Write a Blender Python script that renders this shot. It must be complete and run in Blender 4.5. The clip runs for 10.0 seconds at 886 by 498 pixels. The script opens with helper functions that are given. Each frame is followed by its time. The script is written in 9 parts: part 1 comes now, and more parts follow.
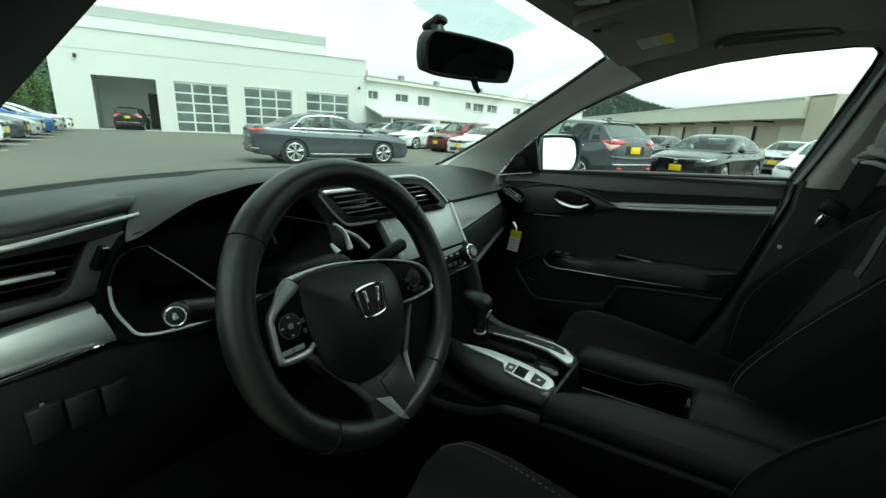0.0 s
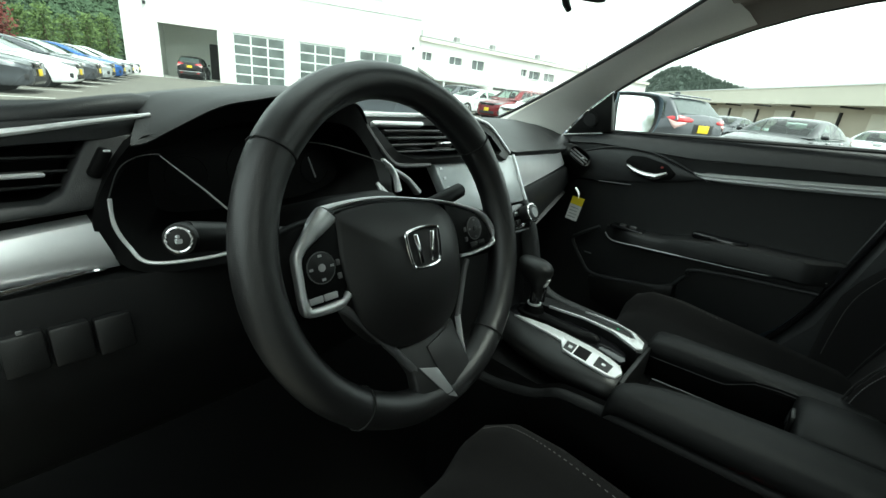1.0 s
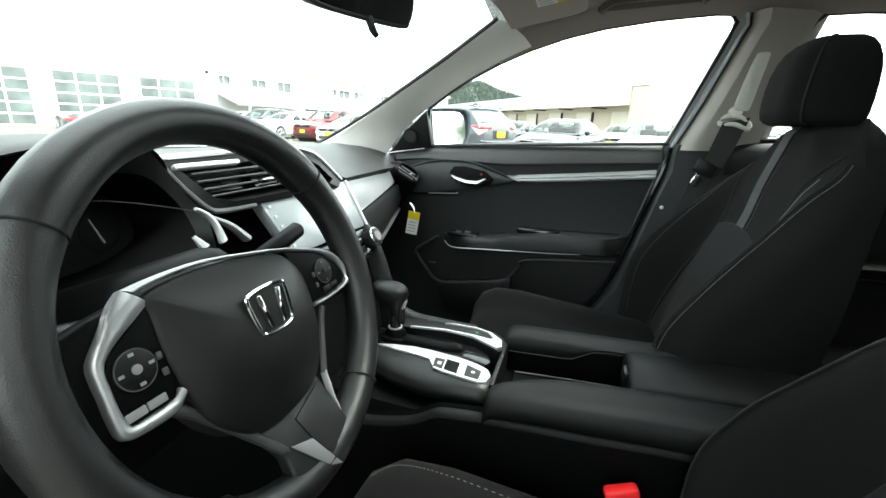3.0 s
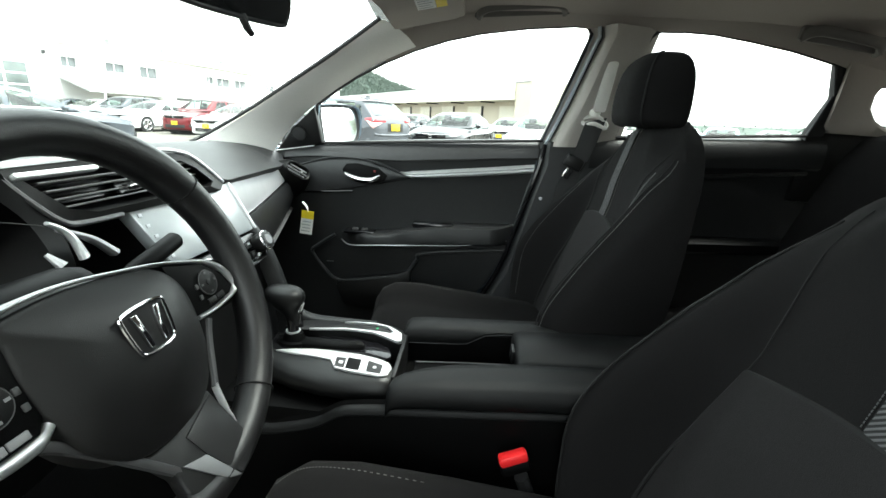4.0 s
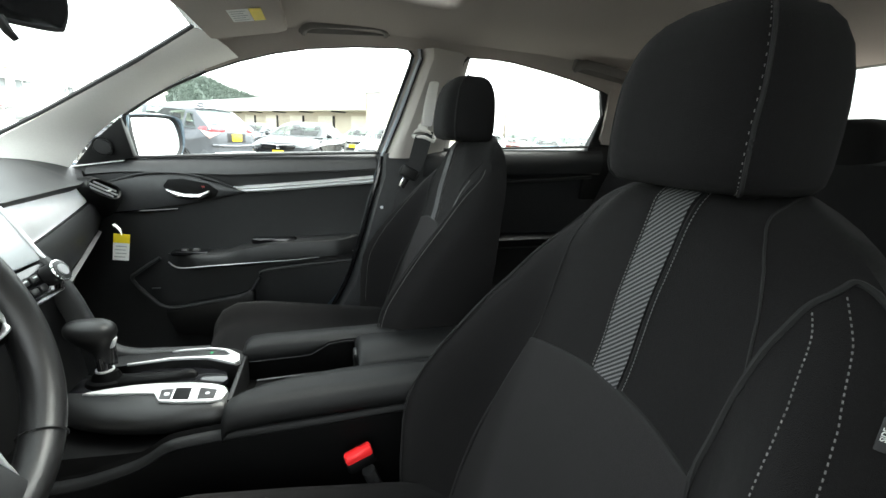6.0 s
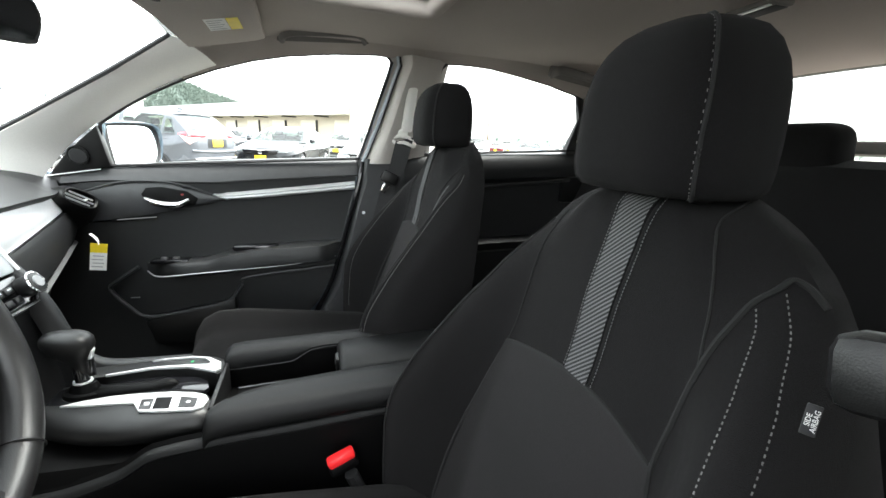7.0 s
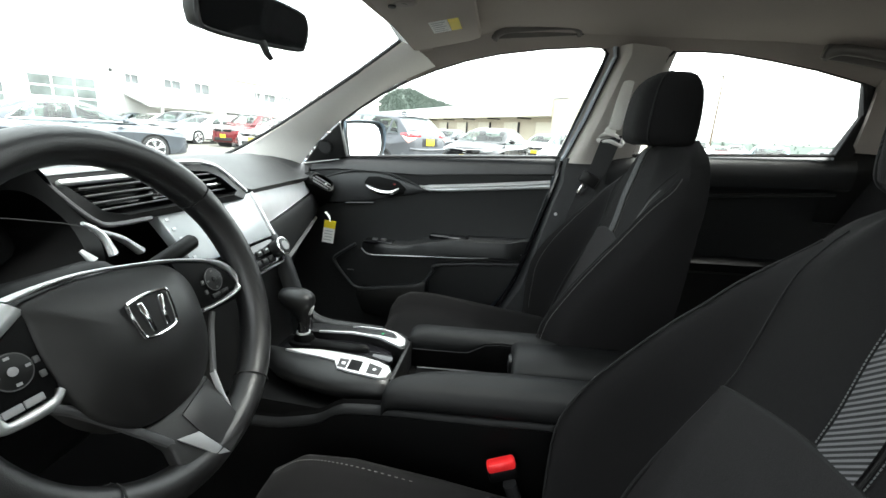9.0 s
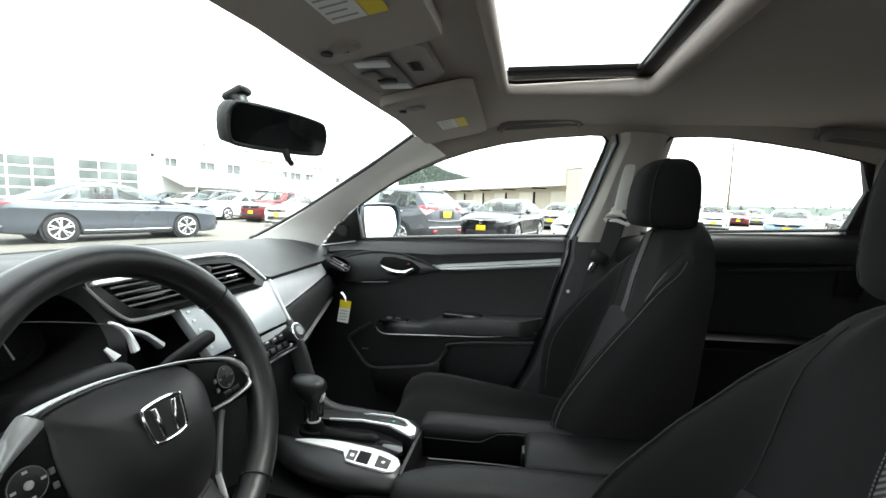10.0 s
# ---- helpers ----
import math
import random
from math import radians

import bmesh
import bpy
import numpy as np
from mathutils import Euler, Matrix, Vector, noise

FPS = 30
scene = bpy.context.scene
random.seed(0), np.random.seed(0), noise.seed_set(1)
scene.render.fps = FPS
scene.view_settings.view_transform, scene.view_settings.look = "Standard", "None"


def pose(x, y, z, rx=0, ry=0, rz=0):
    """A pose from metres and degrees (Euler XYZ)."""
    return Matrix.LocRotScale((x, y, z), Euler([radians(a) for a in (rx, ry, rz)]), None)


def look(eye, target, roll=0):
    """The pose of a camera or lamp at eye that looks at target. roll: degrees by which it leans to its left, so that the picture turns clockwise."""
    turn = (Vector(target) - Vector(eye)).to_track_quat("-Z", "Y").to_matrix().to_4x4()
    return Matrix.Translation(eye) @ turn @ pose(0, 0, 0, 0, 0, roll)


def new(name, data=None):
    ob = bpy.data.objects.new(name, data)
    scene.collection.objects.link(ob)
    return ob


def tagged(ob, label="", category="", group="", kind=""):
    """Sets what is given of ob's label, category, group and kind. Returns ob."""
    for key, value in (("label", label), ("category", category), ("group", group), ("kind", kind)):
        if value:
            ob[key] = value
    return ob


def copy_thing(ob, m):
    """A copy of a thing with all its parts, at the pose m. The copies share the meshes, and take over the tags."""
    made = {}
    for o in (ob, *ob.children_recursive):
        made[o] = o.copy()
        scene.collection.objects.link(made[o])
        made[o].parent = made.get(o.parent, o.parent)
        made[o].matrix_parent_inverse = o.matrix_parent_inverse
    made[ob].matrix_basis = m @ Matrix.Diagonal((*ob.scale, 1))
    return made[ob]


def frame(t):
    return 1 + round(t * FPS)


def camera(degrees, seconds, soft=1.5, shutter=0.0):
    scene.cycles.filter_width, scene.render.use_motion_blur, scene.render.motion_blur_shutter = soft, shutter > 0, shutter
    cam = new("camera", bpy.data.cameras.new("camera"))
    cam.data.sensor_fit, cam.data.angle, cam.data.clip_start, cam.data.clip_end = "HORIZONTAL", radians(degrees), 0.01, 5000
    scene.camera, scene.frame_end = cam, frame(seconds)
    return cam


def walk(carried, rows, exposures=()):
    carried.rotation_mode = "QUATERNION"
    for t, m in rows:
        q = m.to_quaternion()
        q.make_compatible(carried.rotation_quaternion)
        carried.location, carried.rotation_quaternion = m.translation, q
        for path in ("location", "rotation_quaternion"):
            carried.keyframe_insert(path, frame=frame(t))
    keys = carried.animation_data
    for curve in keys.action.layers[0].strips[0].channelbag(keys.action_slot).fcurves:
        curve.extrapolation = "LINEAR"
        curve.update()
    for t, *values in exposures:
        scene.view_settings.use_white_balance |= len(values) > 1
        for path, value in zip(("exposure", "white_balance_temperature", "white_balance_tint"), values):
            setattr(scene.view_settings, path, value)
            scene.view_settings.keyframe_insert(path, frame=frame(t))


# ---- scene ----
cam = camera(91.80, 10.0)
ROWS = [
    (0.0, -0.7183, -0.3421, 1.1200, 74.40, -2.80, -55.77),
    (0.5, -0.6814, -0.2917, 1.0855, 71.93, -4.58, -51.32),
    (1.0, -0.6555, -0.2662, 1.0613, 69.81, -5.87, -49.24),
    (1.5, -0.6354, -0.2479, 1.0537, 70.70, -4.75, -52.46),
    (2.0, -0.6332, -0.2466, 1.0539, 72.72, -3.91, -58.88),
    (2.5, -0.6315, -0.2395, 1.0607, 73.68, -2.68, -65.52),
    (4.0, -0.6550, -0.2570, 1.0853, 73.31, -2.59, -85.87),
    (4.5, -0.6619, -0.2750, 1.0875, 73.71, -2.73, -91.40),
    (5.0, -0.6707, -0.2871, 1.0898, 74.49, -3.02, -96.14),
    (5.5, -0.6879, -0.3008, 1.0919, 74.95, -3.13, -101.20),
    (7.0, -0.7220, -0.3147, 1.1030, 75.94, -2.34, -106.59),
    (7.5, -0.7122, -0.3291, 1.0998, 75.66, -2.31, -100.29),
    (8.0, -0.6974, -0.3332, 1.0948, 74.97, -2.19, -92.74),
    (8.5, -0.6848, -0.3247, 1.0888, 74.45, -2.62, -85.68),
    (9.0, -0.6821, -0.3151, 1.0903, 74.97, -3.07, -81.18),
    (9.5, -0.6868, -0.3229, 1.1036, 79.34, -2.90, -80.48),
    (10.0, -0.6948, -0.3348, 1.1272, 84.00, -1.75, -78.88),
]
EXPOSURES = [(0.0, 1.42, 6150, -24), (0.6, 1.7, 6250, -16), (1.2, 2.3, 6350, -9), (2.0, 2.95, 6400, -3), (3.0, 3.2, 6400, -2), (5.0, 3.2, 6420, 0), (6.0, 3.55, 6450, 2), (7.0, 3.85, 6450, 6), (8.5, 3.5, 6430, 3), (10.0, 3.1, 6430, 4)]
walk(cam, [(t, pose(x, y, z, rx, ry, rz)) for t, x, y, z, rx, ry, rz in ROWS], EXPOSURES)
SKY_STRENGTH = 0.15

# ---- world, sun ----
SKY = bpy.data.worlds.new("overcast_sky")
scene.world = SKY
SKY.use_nodes = True
_n, _l = SKY.node_tree.nodes, SKY.node_tree.links
_bg = _n["Background"]
_sky = _n.new("ShaderNodeTexSky")
_sky.sky_type, _sky.sun_disc = "NISHITA", False
_sky.sun_elevation, _sky.sun_rotation = radians(66), radians(170)
_sky.air_density, _sky.dust_density = 1.0, 3.0
_hs = _n.new("ShaderNodeHueSaturation")
_hs.inputs["Saturation"].default_value = 0.12
_l.new(_sky.outputs[0], _hs.inputs["Color"])
_tc = _n.new("ShaderNodeTexCoord")
_cl = _n.new("ShaderNodeTexNoise")
_cl.inputs["Scale"].default_value, _cl.inputs["Detail"].default_value = 2.2, 5.0
_l.new(_tc.outputs["Generated"], _cl.inputs["Vector"])
_rm = _n.new("ShaderNodeMapRange")
_rm.inputs["From Min"].default_value, _rm.inputs["From Max"].default_value = 0.3, 0.75
_rm.inputs["To Min"].default_value, _rm.inputs["To Max"].default_value = 0.86, 1.14
_l.new(_cl.outputs["Fac"], _rm.inputs["Value"])
_mx = _n.new("ShaderNodeVectorMath")
_mx.operation = "SCALE"
_l.new(_hs.outputs[0], _mx.inputs[0])
_l.new(_rm.outputs[0], _mx.inputs["Scale"])
_l.new(_mx.outputs[0], _bg.inputs["Color"])
_bg.inputs["Strength"].default_value = SKY_STRENGTH
sun = new("sun", bpy.data.lights.new("sun", "SUN"))
sun.data.energy, sun.data.angle, sun.data.color = 0.5, radians(24), (1.0, 0.96, 0.9)
sun.matrix_world = look((0, 0, 40), (-0.17 * 16, 0.98 * 16, 4.0))


# ---- materials ----
def material(name, base, rough=0.5, metal=0.0, var=0.25, scale=60.0, bump=0.15, bscale=400.0, big=3.0, coat=0.0, spec=0.5, random_tint=0.0, sheen=0.0):
    """A node material: base colour varied at two scales, roughness variation and a fine relief."""
    m = bpy.data.materials.new(name)
    m.use_nodes = True
    n, l = m.node_tree.nodes, m.node_tree.links
    b = n["Principled BSDF"]
    tc = n.new("ShaderNodeTexCoord")
    fine, wide = n.new("ShaderNodeTexNoise"), n.new("ShaderNodeTexNoise")
    fine.inputs["Scale"].default_value, fine.inputs["Detail"].default_value = scale, 4.0
    wide.inputs["Scale"].default_value, wide.inputs["Detail"].default_value = big, 3.0
    l.new(tc.outputs["Object"], fine.inputs["Vector"])
    l.new(tc.outputs["Object"], wide.inputs["Vector"])
    add = n.new("ShaderNodeMath")
    add.operation = "ADD"
    l.new(fine.outputs["Fac"], add.inputs[0])
    l.new(wide.outputs["Fac"], add.inputs[1])
    mr = n.new("ShaderNodeMapRange")
    mr.inputs["From Min"].default_value, mr.inputs["From Max"].default_value = 0.6, 1.4
    mr.inputs["To Min"].default_value, mr.inputs["To Max"].default_value = 1.0 - var, 1.0 + var
    l.new(add.outputs[0], mr.inputs["Value"])
    sc = n.new("ShaderNodeVectorMath")
    sc.operation = "SCALE"
    sc.inputs[0].default_value = base[:3]
    l.new(mr.outputs[0], sc.inputs["Scale"])
    last = sc.outputs[0]
    if random_tint:
        oi = n.new("ShaderNodeObjectInfo")
        r2 = n.new("ShaderNodeMapRange")
        r2.inputs["To Min"].default_value, r2.inputs["To Max"].default_value = 1 - random_tint, 1 + random_tint
        l.new(oi.outputs["Random"], r2.inputs["Value"])
        s2 = n.new("ShaderNodeVectorMath")
        s2.operation = "SCALE"
        l.new(last, s2.inputs[0])
        l.new(r2.outputs[0], s2.inputs["Scale"])
        last = s2.outputs[0]
    l.new(last, b.inputs["Base Color"])
    rr = n.new("ShaderNodeMapRange")
    rr.inputs["To Min"].default_value, rr.inputs["To Max"].default_value = max(0.02, rough - 0.08), min(1.0, rough + 0.08)
    l.new(wide.outputs["Fac"], rr.inputs["Value"])
    l.new(rr.outputs[0], b.inputs["Roughness"])
    b.inputs["Metallic"].default_value = metal
    b.inputs["Specular IOR Level"].default_value = spec
    b.inputs["Coat Weight"].default_value = coat
    b.inputs["Coat Roughness"].default_value = 0.05
    b.inputs["Sheen Weight"].default_value = sheen
    if bump:
        bn = n.new("ShaderNodeTexNoise")
        bn.inputs["Scale"].default_value, bn.inputs["Detail"].default_value = bscale, 2.0
        l.new(tc.outputs["Object"], bn.inputs["Vector"])
        bp = n.new("ShaderNodeBump")
        bp.inputs["Strength"].default_value, bp.inputs["Distance"].default_value = bump, 0.001
        l.new(bn.outputs["Fac"], bp.inputs["Height"])
        l.new(bp.outputs[0], b.inputs["Normal"])
    return m


def glass(name, tint, gloss=0.9):
    """A thin pane: clear, tinted, with a Fresnel reflection."""
    m = bpy.data.materials.new(name)
    m.use_nodes = True
    n, l = m.node_tree.nodes, m.node_tree.links
    n.remove(n["Principled BSDF"])
    tr, gl, mix, fc = n.new("ShaderNodeBsdfTransparent"), n.new("ShaderNodeBsdfGlossy"), n.new("ShaderNodeMixShader"), n.new("ShaderNodeLayerWeight")
    tr.inputs["Color"].default_value = (*tint, 1)
    gl.inputs["Roughness"].default_value, gl.inputs["Color"].default_value = 0.01, (gloss, gloss, gloss, 1)
    fc.inputs["Blend"].default_value = 0.5
    pw, mr = n.new("ShaderNodeMath"), n.new("ShaderNodeMapRange")
    pw.operation, pw.inputs[1].default_value = "POWER", 5.0
    mr.inputs["To Min"].default_value, mr.inputs["To Max"].default_value = 0.06, 0.9
    l.new(fc.outputs["Facing"], pw.inputs[0])
    l.new(pw.outputs[0], mr.inputs["Value"])
    l.new(mr.outputs[0], mix.inputs[0])
    l.new(tr.outputs[0], mix.inputs[1])
    l.new(gl.outputs[0], mix.inputs[2])
    l.new(mix.outputs[0], n["Material Output"].inputs["Surface"])
    return m


def weave(name, a, b_, scale, rough=0.9, angle=0.0, bump=0.5):
    """Striped cloth: two tones in fine slanting bands with thread relief."""
    m = bpy.data.materials.new(name)
    m.use_nodes = True
    n, l = m.node_tree.nodes, m.node_tree.links
    b = n["Principled BSDF"]
    tc, mp = n.new("ShaderNodeTexCoord"), n.new("ShaderNodeMapping")
    mp.inputs["Rotation"].default_value = (0, radians(angle), 0)
    wv = n.new("ShaderNodeTexWave")
    wv.wave_type, wv.bands_direction = "BANDS", "Z"
    wv.inputs["Scale"].default_value, wv.inputs["Distortion"].default_value = scale, 0.15
    l.new(tc.outputs["Object"], mp.inputs["Vector"])
    l.new(mp.outputs[0], wv.inputs["Vector"])
    rp = n.new("ShaderNodeValToRGB")
    rp.color_ramp.elements[0].position, rp.color_ramp.elements[1].position = 0.45, 0.6
    rp.color_ramp.elements[0].color, rp.color_ramp.elements[1].color = (*a, 1), (*b_, 1)
    l.new(wv.outputs["Fac"], rp.inputs[0])
    l.new(rp.outputs[0], b.inputs["Base Color"])
    b.inputs["Roughness"].default_value = rough
    bp = n.new("ShaderNodeBump")
    bp.inputs["Strength"].default_value, bp.inputs["Distance"].default_value = bump, 0.001
    l.new(wv.outputs["Fac"], bp.inputs["Height"])
    l.new(bp.outputs[0], b.inputs["Normal"])
    return m


M = {}
M["dash"] = material("soft_black_vinyl", (0.0142, 0.0148, 0.0157), 0.48, var=0.15, bump=0.25, bscale=900, spec=0.42)
M["vinyl"] = material("soft_door_vinyl", (0.030, 0.0308, 0.0325), 0.45, var=0.15, bump=0.25, bscale=900, spec=0.5)
M["plastic"] = material("black_grained_plastic", (0.0048, 0.0049, 0.0051), 0.42, var=0.15, bump=0.2, bscale=1100, spec=0.42)
M["piano"] = material("gloss_black_plastic", (0.006, 0.006, 0.007), 0.12, var=0.05, bump=0.0, spec=0.5)
M["leather"] = material("black_wheel_leather", (0.0105, 0.0103, 0.0107), 0.36, var=0.3, bump=0.25, bscale=1100, spec=0.68)
M["cloth"] = material("black_seat_cloth", (0.0095, 0.0090, 0.0092), 0.95, var=0.25, scale=700, bump=0.6, bscale=1600, spec=0.05, sheen=0.035)
M["cloth2"] = material("charcoal_insert_cloth", (0.0190, 0.0180, 0.0184), 0.95, var=0.3, scale=900, bump=0.6, bscale=1500, spec=0.06, sheen=0.045)
M["stripe"] = weave("grey_striped_cloth", (0.010, 0.010, 0.0105), (0.098, 0.098, 0.101), 78, angle=-43)
M["thread"] = material("light_grey_thread", (0.13, 0.127, 0.124), 0.8, bump=0)
M["seam"] = material("dark_seam", (0.006, 0.006, 0.006), 0.95, bump=0)
M["void"] = material("matt_black_plastic", (0.002, 0.002, 0.0022), 0.55, var=0.1, bump=0.1, spec=0.12)
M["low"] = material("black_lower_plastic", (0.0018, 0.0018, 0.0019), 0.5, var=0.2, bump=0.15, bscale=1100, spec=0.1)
M["pad"] = material("padded_black_vinyl", (0.0048, 0.005, 0.0053), 0.5, var=0.2, scale=40, bump=0.3, bscale=1300, spec=0.22)
M["cover"] = material("black_fine_grain_plastic", (0.0105, 0.0103, 0.0107), 0.44, var=0.15, bump=0.2, bscale=1600, spec=0.5)
M["lowgrey"] = material("dim_grey_print", (0.09, 0.09, 0.092), 0.6, var=0.1, bump=0)
M["satin_dark"] = material("dark_satin_trim", (0.12, 0.12, 0.123), 0.38, metal=0.5, var=0.06, bump=0.05)
M["spoke_satin"] = material("graphite_satin_trim", (0.036, 0.036, 0.037), 0.36, metal=0.4, var=0.06, scale=20, bump=0.05, bscale=2000)
M["satin_mid"] = material("grey_satin_trim", (0.34, 0.345, 0.35), 0.35, metal=0.6, var=0.06, scale=20, bump=0.05, bscale=2000)
M["satin"] = material("satin_silver_trim", (0.75, 0.76, 0.77), 0.38, metal=0.5, var=0.06, scale=20, bump=0.05, bscale=2000)
M["satin_dash"] = material("satin_grey_trim", (0.60, 0.61, 0.625), 0.42, metal=0.45, var=0.08, scale=20, bump=0.08, bscale=1800)
M["satin_wheel"] = material("satin_wheel_trim", (0.68, 0.69, 0.70), 0.30, metal=0.75, var=0.06, scale=20, bump=0.05, bscale=2000)
M["chrome"] = material("bright_chrome", (0.82, 0.82, 0.83), 0.09, metal=1.0, var=0.03, bump=0)
M["liner"] = material("grey_headliner_fabric", (0.40, 0.36, 0.33), 0.95, var=0.08, scale=500, bump=0.4, bscale=1200, spec=0.15)
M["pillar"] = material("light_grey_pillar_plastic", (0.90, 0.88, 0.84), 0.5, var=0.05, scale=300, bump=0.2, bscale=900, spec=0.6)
# same pillar plastic, darkened: the centre pillar's shade is put into its colour
M["pillar_shaded"] = material("shaded_pillar_plastic", (0.44, 0.41, 0.38), 0.5, var=0.06, scale=300, bump=0.2, bscale=900, spec=0.6)
M["console_grey"] = material("grey_roof_console_plastic", (0.27, 0.245, 0.23), 0.6, var=0.08, scale=200, bump=0.2, bscale=900, spec=0.3)
M["lens"] = material("frosted_lamp_lens", (0.52, 0.54, 0.56), 0.3, var=0.06, scale=60, bump=0.1)
M["handle_grey"] = material("dark_grey_handle_plastic", (0.14, 0.13, 0.122), 0.6, var=0.08, bump=0.2)
M["carpet"] = material("black_carpet", (0.0035, 0.0035, 0.0035), 1.0, var=0.4, scale=300, bump=0.8, bscale=700, spec=0.03)
M["rubber"] = material("black_rubber", (0.02, 0.02, 0.021), 0.75, var=0.2, bump=0.2)
M["red"] = material("red_buckle_plastic", (0.92, 0.025, 0.03), 0.35, var=0.05, bump=0)
M["lamp_dull"] = material("dull_red_plastic", (0.16, 0.012, 0.012), 0.5, var=0.1, bump=0)
M["yellow"] = material("yellow_print", (0.8, 0.62, 0.02), 0.6, var=0.06, bump=0)
M["paper"] = material("white_paper", (0.8, 0.8, 0.78), 0.7, var=0.04, bump=0)
M["greyink"] = material("grey_print", (0.35, 0.35, 0.36), 0.7, var=0.1, bump=0)
M["screen"] = material("matt_touchscreen_film", (0.40, 0.425, 0.44), 0.30, var=0.05, bump=0, spec=1.0, coat=0.3)
M["icon"] = material("pale_icon_print", (0.62, 0.64, 0.66), 0.5, var=0.05, bump=0)
M["mirror"] = material("mirror_glass", (0.72, 0.74, 0.75), 0.02, metal=1.0, var=0.0, bump=0)
M["rear_pane"] = glass("tinted_rear_glass", (0.32, 0.34, 0.33))
M["frame_paint"] = material("silver_blue_car_paint", (0.60, 0.66, 0.72), 0.25, metal=0.3, var=0.05, coat=0.8, bump=0)
M["pane"] = glass("clear_side_glass", (0.93, 0.96, 0.95))
M["wpane"] = glass("windscreen_glass", (0.93, 0.97, 0.955))
M["door_paint"] = material("blue_grey_car_paint", (0.13, 0.17, 0.21), 0.25, metal=0.3, var=0.05, coat=0.8, bump=0)
M["strap"] = weave("dark_belt_webbing", (0.022, 0.022, 0.023), (0.045, 0.045, 0.046), 120, bump=0.3)


# ---- building blocks ----
ORIGIN = {}


def thing(name, label, category, m, group="", kind=""):
    """A top-level Empty at its base, with its tags."""
    m = m if isinstance(m, Matrix) else pose(*m)
    ob = new(name)
    ob.matrix_world = m
    ob.empty_display_size = 0.1
    ORIGIN[ob.name] = m
    return tagged(ob, label, category, group, kind)


def finish(bm, name, mat, smooth=True, angle=38):
    bmesh.ops.recalc_face_normals(bm, faces=bm.faces)
    if smooth:
        lim = radians(angle)
        for f in bm.faces:
            f.smooth = True
        for e in bm.edges:
            if len(e.link_faces) == 2 and e.calc_face_angle(0) > lim:
                e.smooth = False
    me = bpy.data.meshes.new(name)
    bm.to_mesh(me)
    bm.free()
    for x in (mat if isinstance(mat, (list, tuple)) else [mat]):
        me.materials.append(x)
    return me


def part(name, bm, mat, parent, label="", local=False, smooth=True, angle=38):
    """Links a bmesh as one mesh object under a thing or a part. The bmesh is in world places unless local."""
    if not local:
        bmesh.ops.transform(bm, matrix=ORIGIN[parent.name].inverted(), verts=bm.verts)
    ob = new(name, finish(bm, name, mat, smooth, angle))
    ob.parent = parent
    ORIGIN[ob.name] = ORIGIN[parent.name]
    if label:
        ob["label"] = label
    return ob


def single(name, bm, mat, label, category, base, group="", kind="", smooth=True, angle=38):
    """A thing that is one mesh."""
    m = pose(*base)
    bmesh.ops.transform(bm, matrix=m.inverted(), verts=bm.verts)
    ob = new(name, finish(bm, name, mat, smooth, angle))
    ob.matrix_world = m
    ORIGIN[ob.name] = m
    return tagged(ob, label, category, group, kind)


def box(c, s, bev=0.0, seg=2, m=None, bm=None):
    """A box of centre c and size s with rounded edges; m turns it about its centre."""
    out = bm if bm else bmesh.new()
    tmp = bmesh.new()
    bmesh.ops.create_cube(tmp, size=1)
    bmesh.ops.scale(tmp, vec=s, verts=tmp.verts)
    if bev:
        bmesh.ops.bevel(tmp, geom=tmp.edges[:], offset=min(bev, 0.49 * min(s)), segments=seg, affect="EDGES", profile=0.5)
    t = Matrix.Translation(c) @ (m if m else Matrix())
    return absorb(out, tmp, t)


def absorb(out, tmp, t=None):
    tmp.verts.index_update()
    vs = [out.verts.new(t @ v.co if t else v.co) for v in tmp.verts]
    for f in tmp.faces:
        try:
            out.faces.new([vs[v.index] for v in f.verts])
        except ValueError:
            pass
    tmp.free()
    return out


def loft(rings, closed=True, cap=True, bm=None):
    """Skins rings of points."""
    bm = bm if bm else bmesh.new()
    rows = [[bm.verts.new(p) for p in r] for r in rings]
    n = len(rows[0])
    for a, b in zip(rows, rows[1:]):
        for i in range(n if closed else n - 1):
            j = (i + 1) % n
            bm.faces.new((a[i], a[j], b[j], b[i]))
    if cap and closed:
        bm.faces.new(rows[0])
        bm.faces.new(rows[-1])
    return bm


def grid(fn, nu, nv, thick=0.0, bm=None):
    """A sheet fn(u, v), u and v from 0 to 1; thick: a vector by which a second sheet lies behind it."""
    bm = bm if bm else bmesh.new()
    a = [[bm.verts.new(fn(i / nu, j / nv)) for j in range(nv + 1)] for i in range(nu + 1)]
    for i in range(nu):
        for j in range(nv):
            bm.faces.new((a[i][j], a[i + 1][j], a[i + 1][j + 1], a[i][j + 1]))
    if thick:
        t = Vector(thick)
        b = [[bm.verts.new(v.co + t) for v in r] for r in a]
        for i in range(nu):
            for j in range(nv):
                bm.faces.new((b[i][j], b[i][j + 1], b[i + 1][j + 1], b[i + 1][j]))
        edge = [(i, 0) for i in range(nu)] + [(nu, j) for j in range(nv)] + [(i, nv) for i in range(nu, 0, -1)] + [(0, j) for j in range(nv, 0, -1)]
        for p, q in zip(edge, edge[1:] + edge[:1]):
            bm.faces.new((a[p[0]][p[1]], b[p[0]][p[1]], b[q[0]][q[1]], a[q[0]][q[1]]))
    return bm


